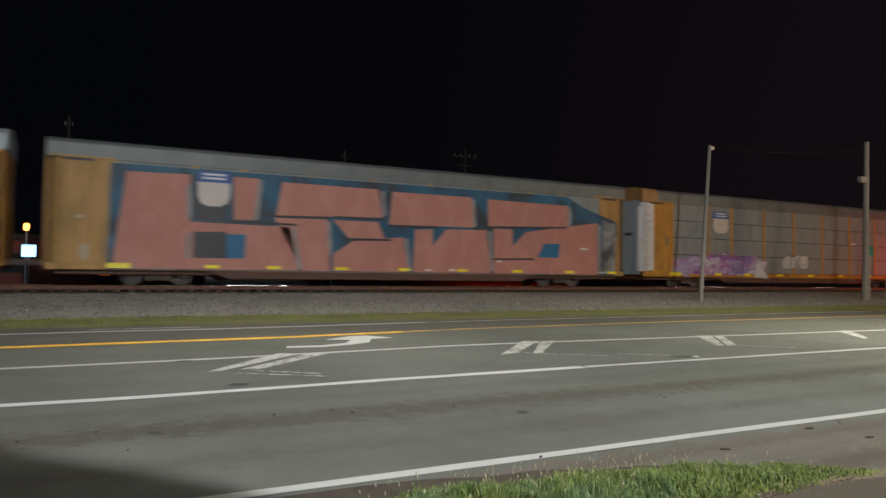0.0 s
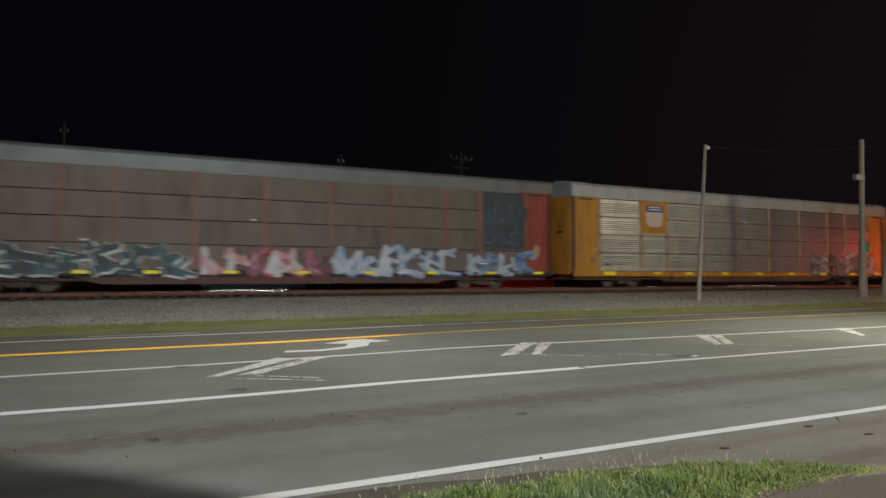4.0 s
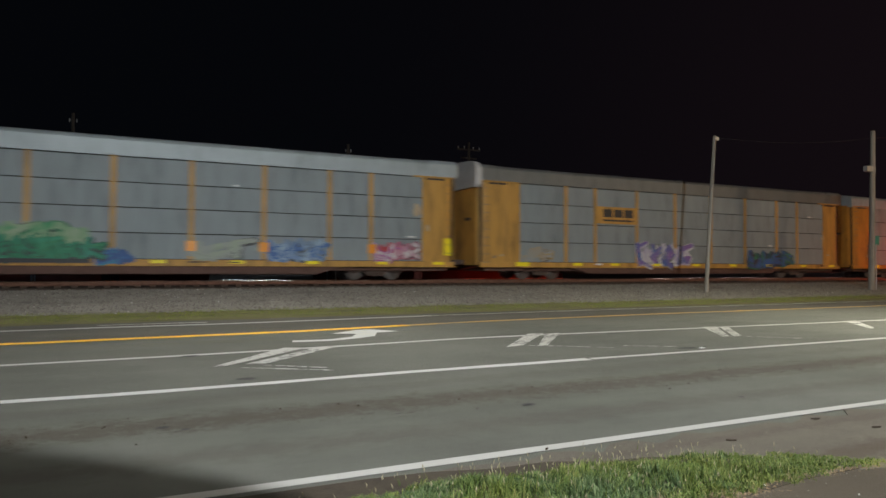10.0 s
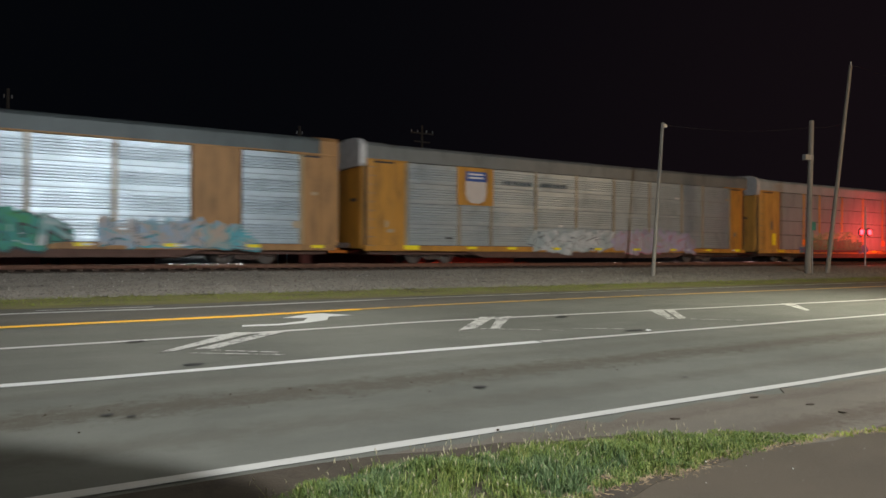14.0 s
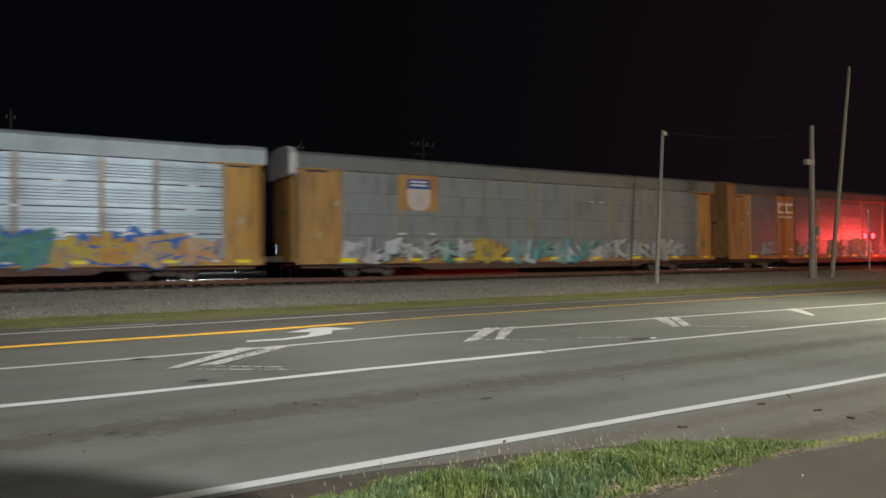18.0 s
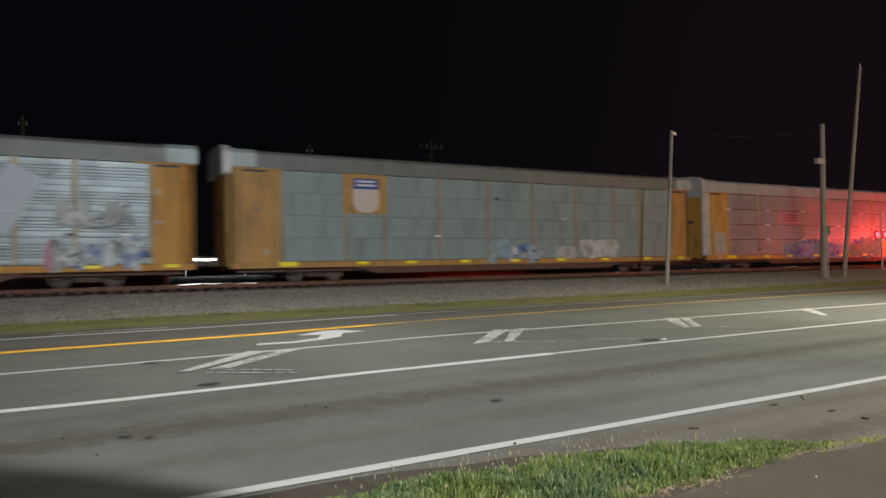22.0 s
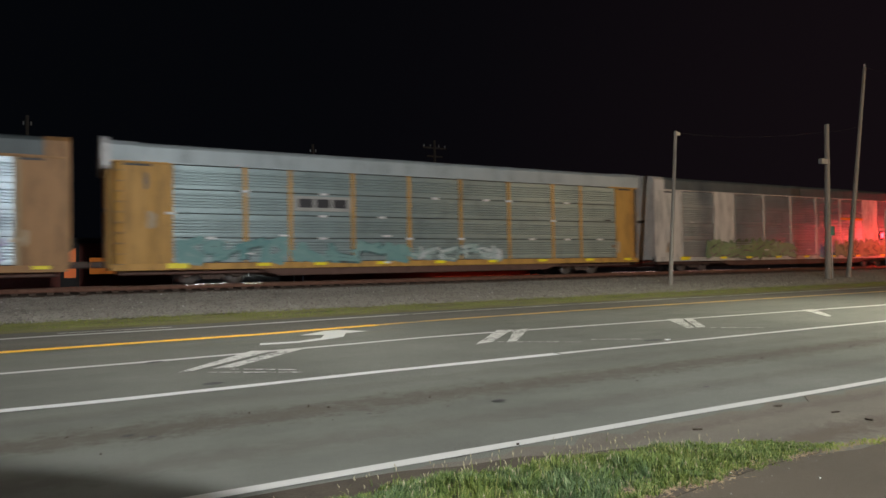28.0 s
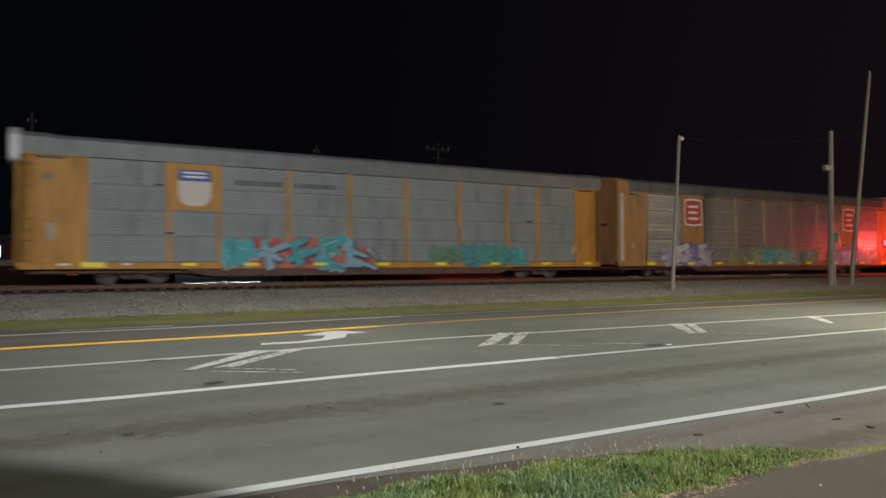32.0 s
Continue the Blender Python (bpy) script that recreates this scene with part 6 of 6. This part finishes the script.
        rings.append([bm.verts.new((x, -wb, base)), bm.verts.new((x, -w, z - 0.03 * u)), bm.verts.new((x, -w + 0.16 * u, z)), bm.verts.new((x, w - 0.16 * u, z)), bm.verts.new((x, w, z - 0.03 * u)), bm.verts.new((x, wb, base))])
    for a, b in zip(rings, rings[1:]):
        for i in range(5):
            bm.faces.new((a[i], a[i + 1], b[i + 1], b[i]))
    bm.faces.new(rings[0][::-1])
    bm.faces.new(rings[-1])
    bmesh.ops.recalc_face_normals(bm, faces=bm.faces)
    return bm


def roof_shell(prof, base, wb, wt, lift, lo, hi):
    """The painted roof skin above the glass between x = lo and x = hi."""
    bm = bmesh.new()
    rings = []
    top = max(z for x, z in prof)
    xs = [lo + (hi - lo) * i / 10 for i in range(11)]
    pr = sorted(prof)
    for x in xs:
        z = float(np.interp(x, [a for a, b in pr], [b for a, b in pr]))
        u = (z - base) / (top - base)
        w = wb + (wt - wb) * u
        rings.append([bm.verts.new((x, s * q, zz)) for s, q, zz in ((-1, w + 0.012, z - 0.09), (-1, w + 0.01, z - 0.02), (-1, w - 0.16, z + lift), (1, w - 0.16, z + lift), (1, w + 0.01, z - 0.02), (1, w + 0.012, z - 0.09))])
    for a, b in zip(rings, rings[1:]):
        for i in range(5):
            bm.faces.new((a[i], a[i + 1], b[i + 1], b[i]))
    bmesh.ops.recalc_face_normals(bm, faces=bm.faces)
    return bm


def pillar(prof, base, wb, wt, xa, xb, width):
    """A pillar from the belt line at xa to the roofline at xb, on both flanks."""
    top = max(z for x, z in prof)
    pr = sorted(prof)
    zb = float(np.interp(xb, [a for a, b in pr], [b for a, b in pr])) - 0.03
    w2 = wb + (wt - wb) * (zb - base) / (top - base)
    out = []
    for s in (-1, 1):
        bm = bmesh.new()
        q = [bm.verts.new((xa - width / 2, s * (wb + 0.012), base)), bm.verts.new((xa + width / 2, s * (wb + 0.012), base)), bm.verts.new((xb + width / 2, s * (w2 + 0.014), zb)), bm.verts.new((xb - width / 2, s * (w2 + 0.014), zb))]
        r = [bm.verts.new((v.co.x, v.co.y - s * 0.03, v.co.z)) for v in q]
        bm.faces.new(q)
        bm.faces.new(r[::-1])
        for i in range(4):
            j = (i + 1) % 4
            bm.faces.new((q[i], q[j], r[j], r[i]))
        bmesh.ops.recalc_face_normals(bm, faces=bm.faces)
        out.append(bm)
    return out


def car_paint(name, col, rough=0.18, metal=0.35, coat=1.0):
    m, n, l, b = nodes_of(name)
    co, nz, ramp = n.new("ShaderNodeTexCoord"), n.new("ShaderNodeTexNoise"), n.new("ShaderNodeValToRGB")
    nz.inputs["Scale"].default_value, nz.inputs["Detail"].default_value = 5.0, 5
    l.new(co.outputs["Object"], nz.inputs["Vector"])
    e = ramp.color_ramp.elements
    e[0].position, e[0].color = 0.3, (*[c * 0.88 for c in col], 1)
    e[1].position, e[1].color = 0.7, (*col, 1)
    l.new(nz.outputs["Fac"], ramp.inputs[0])
    l.new(ramp.outputs[0], b.inputs["Base Color"])
    b.inputs["Roughness"].default_value, b.inputs["Metallic"].default_value = rough + 0.15, metal
    b.inputs["Coat Weight"].default_value, b.inputs["Coat Roughness"].default_value = coat, 0.05
    return m


M["tyre"] = mat("tyre_rubber", (0.02, 0.02, 0.02), 0.85, 0, 0.3, 10, 80, 0.2)
M["rim"] = mat("silver_alloy", (0.82, 0.83, 0.84), 0.4, 0.25, 0.1, 10, 80, 0.0)
M["rim_dark"] = mat("dark_barrel", (0.42, 0.43, 0.44), 0.5, 0.3, 0.1, 10, 80, 0)
M["glass"], _, _, pane = nodes_of("tinted_glass")
pane.inputs["Base Color"].default_value = (0.003, 0.003, 0.0035, 1)
pane.inputs["Roughness"].default_value, pane.inputs["Specular IOR Level"].default_value = 0.015, 0.3
M["trim_black"] = mat("black_trim", (0.02, 0.02, 0.022), 0.5, 0, 0.2, 8, 60, 0.05)
M["chrome"] = mat("chrome_trim", (0.75, 0.76, 0.78), 0.12, 1.0, 0.05, 8, 60, 0)
M["blue_paint"] = car_paint("deep_blue_paint", (0.002, 0.02, 0.165), 0.08, 0.5)
M["roof_black"] = car_paint("black_roof_paint", (0.004, 0.005, 0.012), 0.1, 0.2)
M["white_paint"] = car_paint("white_car_paint", (0.72, 0.73, 0.73), 0.3, 0.0)
M["head_glow"] = glow("headlight_lens", (1.0, 0.93, 0.86), 1400)
M["drl_glow"] = glow("cool_running_light", (0.5, 0.72, 0.75), 0.7)
M["lens_glow"] = glow("headlight_side_lens", (1.0, 0.62, 0.4), 3)
M["suv_glow"] = glow("white_headlight_lens", (0.95, 0.95, 1.0), 330)
M["tail_glow"] = glow("tail_lamp_lens", (1.0, 0.0022, 0.0014), 100)
M["tail_core"] = glow("tail_lamp_core", (1.0, 0.55, 0.5), 4)
M["grille_red"] = glow("red_grille_lens", (1.0, 0.004, 0.003), 130)
M["beacon_red"] = glow("red_beacon", (1.0, 0.0024, 0.0016), 1200)
M["beacon_off"] = mat("red_plastic", (0.3, 0.02, 0.015), 0.3)
M["plate_grey"] = mat("plate", (0.22, 0.19, 0.14), 0.5)


def wheel_of(car, x, y, r, spokes, rim_mat):
    """A wheel that turns: tyre, barrel, spokes and hub, its face outwards."""
    s = -1 if y < 0 else 1
    w = new("wheel")
    w.parent = car
    w.matrix_basis = pose(x, y, r)
    prof = [(-0.11, r * 0.83), (-0.115, r * 0.93), (-0.085, r), (0.085, r), (0.115, r * 0.93), (0.11, r * 0.83)]
    bm = bmesh.new()
    n = 36
    rings = [[bm.verts.new((q * math.cos(2 * math.pi * i / n), yy, q * math.sin(2 * math.pi * i / n))) for i in range(n)] for yy, q in prof]
    for a, b in zip(rings, rings[1:]):
        for i in range(n):
            j = (i + 1) % n
            bm.faces.new((a[i], a[j], b[j], b[i]))
    bmesh.ops.recalc_face_normals(bm, faces=bm.faces)
    part("tyre", bm, M["tyre"], w, smooth=True)
    bm = bmesh.new()
    prof = [(0.1 * s, r * 0.84), (0.114 * s, r * 0.85), (0.112 * s, r * 0.79), (0.04 * s, r * 0.74), (0.02 * s, r * 0.2)]
    rings = [[bm.verts.new((q * math.cos(2 * math.pi * i / n), yy, q * math.sin(2 * math.pi * i / n))) for i in range(n)] for yy, q in prof]
    for a, b in zip(rings, rings[1:]):
        for i in range(n):
            j = (i + 1) % n
            bm.faces.new((a[i], a[j], b[j], b[i]))
    bmesh.ops.recalc_face_normals(bm, faces=bm.faces)
    part("rim", bm, M["rim_dark"] if spokes else rim_mat, w)
    bm = None
    for k in range(spokes):
        for off in (-0.1, 0.1):
            a = 2 * math.pi * k / spokes
            c0, c1 = a + off * 1.6, a + off * 2.2
            pts = []
            for ang, q in ((c0 - 0.12, 0.16), (c0 + 0.12, 0.16), (c1 + 0.12, 0.81), (c1 - 0.12, 0.81)):
                pts.append((r * q * math.cos(ang), r * q * math.sin(ang)))
            ys = sorted((0.075 * s, 0.108 * s))
            bm = prism(pts, ys[0], ys[1], bm)
    if bm:
        bm = rod((0, 0.07 * s, 0), (0, 0.113 * s, 0), r * 0.2, seg=16, bm=bm)
        part("spokes", bm, rim_mat, w)
    return w


SEDAN_ROOF = [(-2.0, 1.02), (-1.6, 1.2), (-1.15, 1.33), (-0.6, 1.41), (-0.1, 1.43), (0.3, 1.41), (0.68, 1.31), (1.05, 1.12), (1.38, 0.95)]
sedan = tagged(new("sedan_car"), "glossy deep blue sedan with silver alloy wheels driving past", "car")
body = part("body", loft([(-2.36, 0.5, 0.9, 0.62), (-2.3, 0.36, 1.0, 0.76), (-2.1, 0.28, 1.06, 0.86), (-1.75, 0.24, 1.06, 0.905), (-1.2, 0.21, 1.02, 0.92), (-0.4, 0.2, 0.985, 0.925), (0.4, 0.2, 0.975, 0.925), (1.0, 0.2, 0.96, 0.92), (1.45, 0.22, 0.9, 0.905), (1.85, 0.25, 0.83, 0.88), (2.15, 0.3, 0.75, 0.8), (2.3, 0.36, 0.66, 0.68), (2.36, 0.44, 0.58, 0.5)], 28, 3.4), M["blue_paint"], sedan, "deep blue body", smooth=True)
part("greenhouse", cabin(SEDAN_ROOF, 0.93, 0.83, 0.6), M["glass"], sedan, "dark tinted windows", smooth=False)
part("roof", roof_shell(SEDAN_ROOF, 0.93, 0.83, 0.6, 0.012, -0.95, 0.45), M["roof_black"], sedan, "glossy black roof skin", smooth=True)
for xa, xb, w in ((1.28, 0.4, 0.09), (0.02, 0.02, 0.07), (-1.9, -0.95, 0.15)):
    for bm in pillar(SEDAN_ROOF, 0.95, 0.83, 0.6, xa, xb, w):
        part("pillar", bm, M["roof_black"] if w > 0.08 else M["glass"], sedan)
def tube(pts, r, n):
    """One round bar bent through a row of points."""
    bm, ring0 = bmesh.new(), None
    pts = [Vector(p) for p in pts]
    for i, p in enumerate(pts):
        t = (pts[min(i + 1, len(pts) - 1)] - pts[max(i - 1, 0)]).normalized()
        u = t.cross(Vector((0, 1, 0))).normalized()
        v = t.cross(u)
        ring = [bm.verts.new(p + r * (u * math.cos(2 * math.pi * k / n) + v * math.sin(2 * math.pi * k / n))) for k in range(n)]
        if ring0:
            for k in range(n):
                bm.faces.new((ring0[k], ring0[(k + 1) % n], ring[(k + 1) % n], ring[k]))
        else:
            bm.faces.new(ring)
        ring0 = ring
    bm.faces.new(ring0)
    bmesh.ops.recalc_face_normals(bm, faces=bm.faces)
    return bm


def facet(line, s, high, slope):
    """A flat moulding along one flank that leans in towards the top; line: x, outer half width, lower edge."""
    bm, ring0 = bmesh.new(), None
    for x, w, z in line:
        ring = [bm.verts.new((x, s * q, zz)) for q, zz in ((w - 0.05, z - 0.02), (w, z), (w - slope, z + high), (w - 0.07, z + high + 0.015))]
        if ring0:
            for k in range(4):
                bm.faces.new((ring0[k], ring0[(k + 1) % 4], ring[(k + 1) % 4], ring[k]))
        else:
            bm.faces.new(ring)
        ring0 = ring
    bm.faces.new(ring0)
    bmesh.ops.recalc_face_normals(bm, faces=bm.faces)
    return bm


# grey that paints the lamp reflection along the sedan's near roof edge
M["near_roof_sheen"] = mat("near_roof_sheen_grey", (0.3, 0.31, 0.32), 0.42, 0.5, 0.15, 4, 60, 0.05)


def roof_rail(prof, base, wb, wt, s, r):
    """A rounded moulding along the roofline of one flank."""
    top = max(z for x, z in prof)
    bm, ring0 = bmesh.new(), None
    for x, z in prof:
        u = (z - base) / (top - base)
        w = wb + (wt - wb) * u
        q = r * (0.6 + 0.5 * u)
        ring = [bm.verts.new((x, s * (w - 0.03 * u) + q * math.cos(a * math.pi / 4), z - 0.015 * u + q * 1.3 * math.sin(a * math.pi / 4))) for a in range(8)]
        if ring0:
            for i in range(8):
                bm.faces.new((ring0[i], ring0[(i + 1) % 8], ring[(i + 1) % 8], ring[i]))
        ring0 = ring
    bmesh.ops.recalc_face_normals(bm, faces=bm.faces)
    return bm


for s in (-1, 1):
    # near moulding in the lit grey, far one in black
    part("roof_rail", roof_rail(SEDAN_ROOF, 0.93, 0.83, 0.6, s, 0.03), M["near_roof_sheen"] if s < 0 else M["roof_black"], sedan, "roof moulding, its near side greyed to mimic a lamp reflection", smooth=True)
    part("belt_trim", box(-1.6, 1.2, s * 0.845 - 0.012, s * 0.845 + 0.012, 0.955, 0.975), M["chrome"], sedan)
    part("side_skirt", prism([(-1.02, 0.13), (1.02, 0.13), (0.98, 0.28), (-0.98, 0.28)], *sorted((s * 0.93, s * 0.85))), M["blue_paint"], sedan)
    # crease slopes set so that the flank mirrors the added light strip
    part("shoulder_crease", facet([(-2.0, 0.882, 0.76), (-1.6, 0.92, 0.735), (-1.0, 0.94, 0.72), (-0.2, 0.945, 0.71), (0.6, 0.945, 0.715), (1.2, 0.935, 0.72), (1.7, 0.9, 0.7)], s, 0.05, 0.0075), M["blue_paint"], sedan, "sharp polished shoulder line")
    part("sill_crease", facet([(-1.0, 0.945, 0.2), (0.0, 0.95, 0.21), (1.0, 0.945, 0.23)], s, 0.07, 0.0143), M["blue_paint"], sedan, "polished sill")
    part("bumper_crease", facet([(-2.3, 0.83, 0.64), (-2.05, 0.89, 0.64), (-1.85, 0.91, 0.64)], s, 0.07, 0.0112), M["blue_paint"], sedan)
    for xa in (-1.42, 1.43):
        part("arch_lip", tube([(xa + 0.41 * math.cos(0.25 + k * 0.22), s * 0.9, 0.35 + 0.41 * math.sin(0.25 + k * 0.22)) for k in range(13)], 0.022, 10), M["blue_paint"], sedan, smooth=True)
    for x in (0.95, 0.0, -0.95):
        part("door_seam", box(x - 0.006, x + 0.006, *sorted((s * 0.929, s * 0.91)), 0.3, 0.92), M["trim_black"], sedan)
    for x in (-0.15, -1.05):
        part("door_handle", facet([(x - 0.12, 0.95, 0.835), (x, 0.962, 0.835), (x + 0.12, 0.95, 0.835)], s, 0.03, 0.0042), M["chrome"], sedan, "chrome door handle")
    mir = part("wing_mirror", loft([(0.72, 0.95, 1.07, 0.05), (0.8, 0.93, 1.1, 0.1), (0.92, 0.96, 1.08, 0.06)], 12, 2.4), M["blue_paint"], sedan, m=pose(0, s * 0.98, 0), smooth=True)
    part("wheel_arch", prism([(1.43 + 0.39 * math.cos(a * 0.2244), 0.35 + 0.39 * math.sin(a * 0.2244)) for a in range(28)], *sorted((s * 0.90, s * 0.60))), M["trim_black"], sedan)
    part("wheel_arch", prism([(-1.42 + 0.39 * math.cos(a * 0.2244), 0.35 + 0.39 * math.sin(a * 0.2244)) for a in range(28)], *sorted((s * 0.915, s * 0.60))), M["trim_black"], sedan)
    hl = part("headlight", prism([(1.78, 0.66), (2.2, 0.6), (2.24, 0.66), (2.0, 0.76), (1.8, 0.75)], *sorted((s * 0.895, s * 0.62))), M["trim_black"], sedan)
    part("headlight_lens", prism([(2.12, 0.605), (2.25, 0.6), (2.26, 0.665), (2.1, 0.7)], *sorted((s * 0.83, s * 0.55))), M["head_glow"], hl, "glowing white headlight lens")
    part("running_light", prism([(2.0, 0.53), (2.2, 0.52), (2.21, 0.585), (2.02, 0.6)], *sorted((s * 0.88, s * 0.7))), M["drl_glow"], hl, "glowing cool white running light")
    part("side_lens", prism([(1.84, 0.68), (2.18, 0.63), (2.2, 0.68), (2.0, 0.745), (1.86, 0.74)], *sorted((s * 0.905, s * 0.7))), M["lens_glow"], hl, "glowing warm side of the headlight")
    tl = part("tail_light", prism([(-2.34, 0.84), (-1.95, 0.86), (-1.9, 0.93), (-2.32, 0.96)], *sorted((s * 0.915, s * 0.7))), M["tail_glow"], sedan, "glowing red tail light")
    part("tail_light_inner", box(-2.385, -2.3, *sorted((s * 0.7, s * 0.4)), 0.86, 0.94), M["tail_glow"], tl)
    part("tail_light_core", box(-2.39, -2.3, *sorted((s * 0.86, s * 0.44)), 0.885, 0.925), M["tail_core"], tl, "white-hot core of the tail light")
    # added facets, each tilted differently to break a lamp highlight into dashes
    for k in range(9):
        xa, q = -1.62 + k * 0.37, 0.036 + 0.02 * (k % 3)
        part("shoulder_ledge", facet([(xa, 0.93 if k else 0.915, 0.84), (xa + 0.13, 0.936, 0.84), (xa + 0.27, 0.93 if k < 8 else 0.915, 0.838)], s, 0.03, q - 0.0028 * k), M["blue_paint"], sedan, "facet tilted to catch a lamp highlight")
part("number_plate", box(-2.4, -2.36, -0.26, 0.26, 0.62, 0.76), M["plate_grey"], sedan)
part("rear_bumper", loft([(-2.4, 0.34, 0.52, 0.6), (-2.33, 0.3, 0.56, 0.82), (-2.0, 0.26, 0.5, 0.93), (-1.86, 0.24, 0.4, 0.92)], 16, 4), M["blue_paint"], sedan, smooth=True)
part("rear_diffuser", box(-2.41, -2.2, -0.6, 0.6, 0.24, 0.36, bevel=0.03), M["trim_black"], sedan)
part("grille", box(2.28, 2.375, -0.45, 0.45, 0.36, 0.56, bevel=0.02), M["trim_black"], sedan)
SEDAN_WHEELS = [wheel_of(sedan, x, y, 0.34, 5, M["rim"]) for x in (-1.42, 1.43) for y in (-0.83, 0.83)]

SUV_ROOF = [(-2.35, 1.15), (-2.3, 1.45), (-2.15, 1.7), (-1.5, 1.77), (-0.6, 1.78), (0.1, 1.75), (0.5, 1.64), (1.0, 1.32), (1.3, 1.14)]
suv = tagged(new("patrol_suv"), "white patrol sport utility car with a glowing red light bar", "car")
part("body", loft([(-2.5, 0.5, 1.0, 0.75), (-2.44, 0.42, 1.15, 0.88), (-2.2, 0.36, 1.2, 0.96), (-1.5, 0.32, 1.2, 0.99), (-0.4, 0.3, 1.19, 1.0), (0.8, 0.3, 1.17, 1.0), (1.3, 0.31, 1.13, 0.99), (1.8, 0.33, 1.08, 0.97), (2.2, 0.36, 1.02, 0.92), (2.42, 0.4, 0.95, 0.82), (2.5, 0.46, 0.85, 0.65)], 28, 4.0), M["white_paint"], suv, "white body", smooth=True)
part("greenhouse", cabin(SUV_ROOF, 1.1, 0.91, 0.79), M["glass"], suv, "dark windows")
part("roof", roof_shell(SUV_ROOF, 1.1, 0.91, 0.79, 0.012, -2.2, 0.35), M["white_paint"], suv, smooth=True)
for xa, xb, w in ((1.22, 0.42, 0.1), (0.1, 0.0, 0.08), (-0.9, -0.95, 0.09), (-2.1, -1.75, 0.34)):
    for bm in pillar(SUV_ROOF, 1.12, 0.91, 0.79, xa, xb, w):
        part("pillar", bm, M["white_paint"] if w > 0.095 else M["trim_black"], suv)
for s in (-1, 1):
    part("sill_cladding", box(-1.1, 1.1, *sorted((s * 1.01, s * 0.9)), 0.26, 0.44, bevel=0.02), M["trim_black"], suv)
    for x in (1.5, -1.5):
        part("wheel_arch", prism([(x + 0.44 * math.cos(a * 0.2244), 0.4 + 0.44 * math.sin(a * 0.2244)) for a in range(28)], *sorted((s * 1.0, s * 0.7))), M["trim_black"], suv)
    for x in (1.0, 0.02, -0.95):
        part("door_seam", box(x - 0.007, x + 0.007, *sorted((s * 1.003, s * 0.98)), 0.42, 1.1), M["trim_black"], suv)
    for x in (-0.12, -1.1):
        part("door_handle", box(x - 0.1, x + 0.1, *sorted((s * 1.02, s * 0.98)), 0.98, 1.01), M["trim_black"], suv)
    part("wing_mirror", loft([(0.85, 1.1, 1.28, 0.06), (0.92, 1.08, 1.3, 0.13), (1.05, 1.12, 1.26, 0.08)], 12, 2.6), M["trim_black"], suv, m=pose(0, s * 1.1, 0), smooth=True)
    part("headlight", prism([(2.25, 0.84), (2.46, 0.83), (2.45, 0.93), (2.25, 0.95)], *sorted((s * 0.9, s * 0.6))), M["suv_glow"], suv, "glowing white headlight")
    part("hood_light", prism([(2.2, 1.04), (2.4, 1.0), (2.42, 1.1), (2.2, 1.14)], *sorted((s * 0.75, s * 0.35))), M["grille_red"], suv, "glowing red warning light")
    part("tail_light", prism([(-2.48, 0.95), (-2.3, 0.95), (-2.3, 1.2), (-2.46, 1.18)], *sorted((s * 0.97, s * 0.75))), M["beacon_off"], suv, "dark red tail light")
    part("grille_light", box(2.49, 2.62, *sorted((s * 0.5, s * 0.14)), 0.6, 0.72), M["grille_red"], suv, "glowing red grille light")
part("grille", box(2.44, 2.515, -0.5, 0.5, 0.56, 0.86, bevel=0.02), M["trim_black"], suv)
part("push_bumper", box(2.52, 2.6, -0.45, 0.45, 0.5, 0.8, bevel=0.03), M["trim_black"], suv)
bar = part("light_bar", box(-0.05, 0.25, -0.58, 0.58, 1.79, 1.83, bevel=0.01), M["trim_black"], suv)
for k in range(4):
    part("beacon", box(-0.06, 0.26, -0.56 + k * 0.285, -0.3 + k * 0.285, 1.83, 2.03, bevel=0.03), M["beacon_red"], bar, "glowing red beacon")
SUV_WHEELS = [wheel_of(suv, x, y, 0.385, 5, M["rim"]) for x in (-1.5, 1.5) for y in (-0.88, 0.88)]


# ---- what moves ----
def motions():
    for k, car in CARS.items():
        walk(car, [(t, pose(train_x(t) - PITCH * k, TRACK_Y, RAIL_Z)) for t in range(0, 33, 4)])
    walk(sedan, [(t, pose(3.53 + 15.5 * (t - 19.8), 6.17, 0.0)) for t in (0, 16, 18, 19, 20, 21, 22, 24, 32)])
    for w in SEDAN_WHEELS:
        x, y, z = w.matrix_basis.translation
        rows = [(0, pose(x, y, z))]
        rows += [(19.0 + k / 30, pose(x, y, z, 0, math.degrees(15.5 * k / 30 / 0.34))) for k in range(0, 61)]
        last = math.degrees(15.5 * 60 / 30 / 0.34)
        walk(w, rows + [(32, pose(x, y, z, 0, last))])
    walk(suv, [(t, pose(21.65 - 19.9 * (t - 24.4), 16.35, 0.004, 0, 0, 180)) for t in (0, 20, 23, 24, 25, 26, 28, 32)])
    for w in SUV_WHEELS:
        x, y, z = w.matrix_basis.translation
        rows = [(0, pose(x, y, z))]
        rows += [(23.6 + k / 30, pose(x, y, z, 0, math.degrees(19.9 * k / 30 / 0.45))) for k in range(0, 91)]
        walk(w, rows + [(32, pose(x, y, z, 0, math.degrees(19.9 * 3 / 0.45)))])

motions()
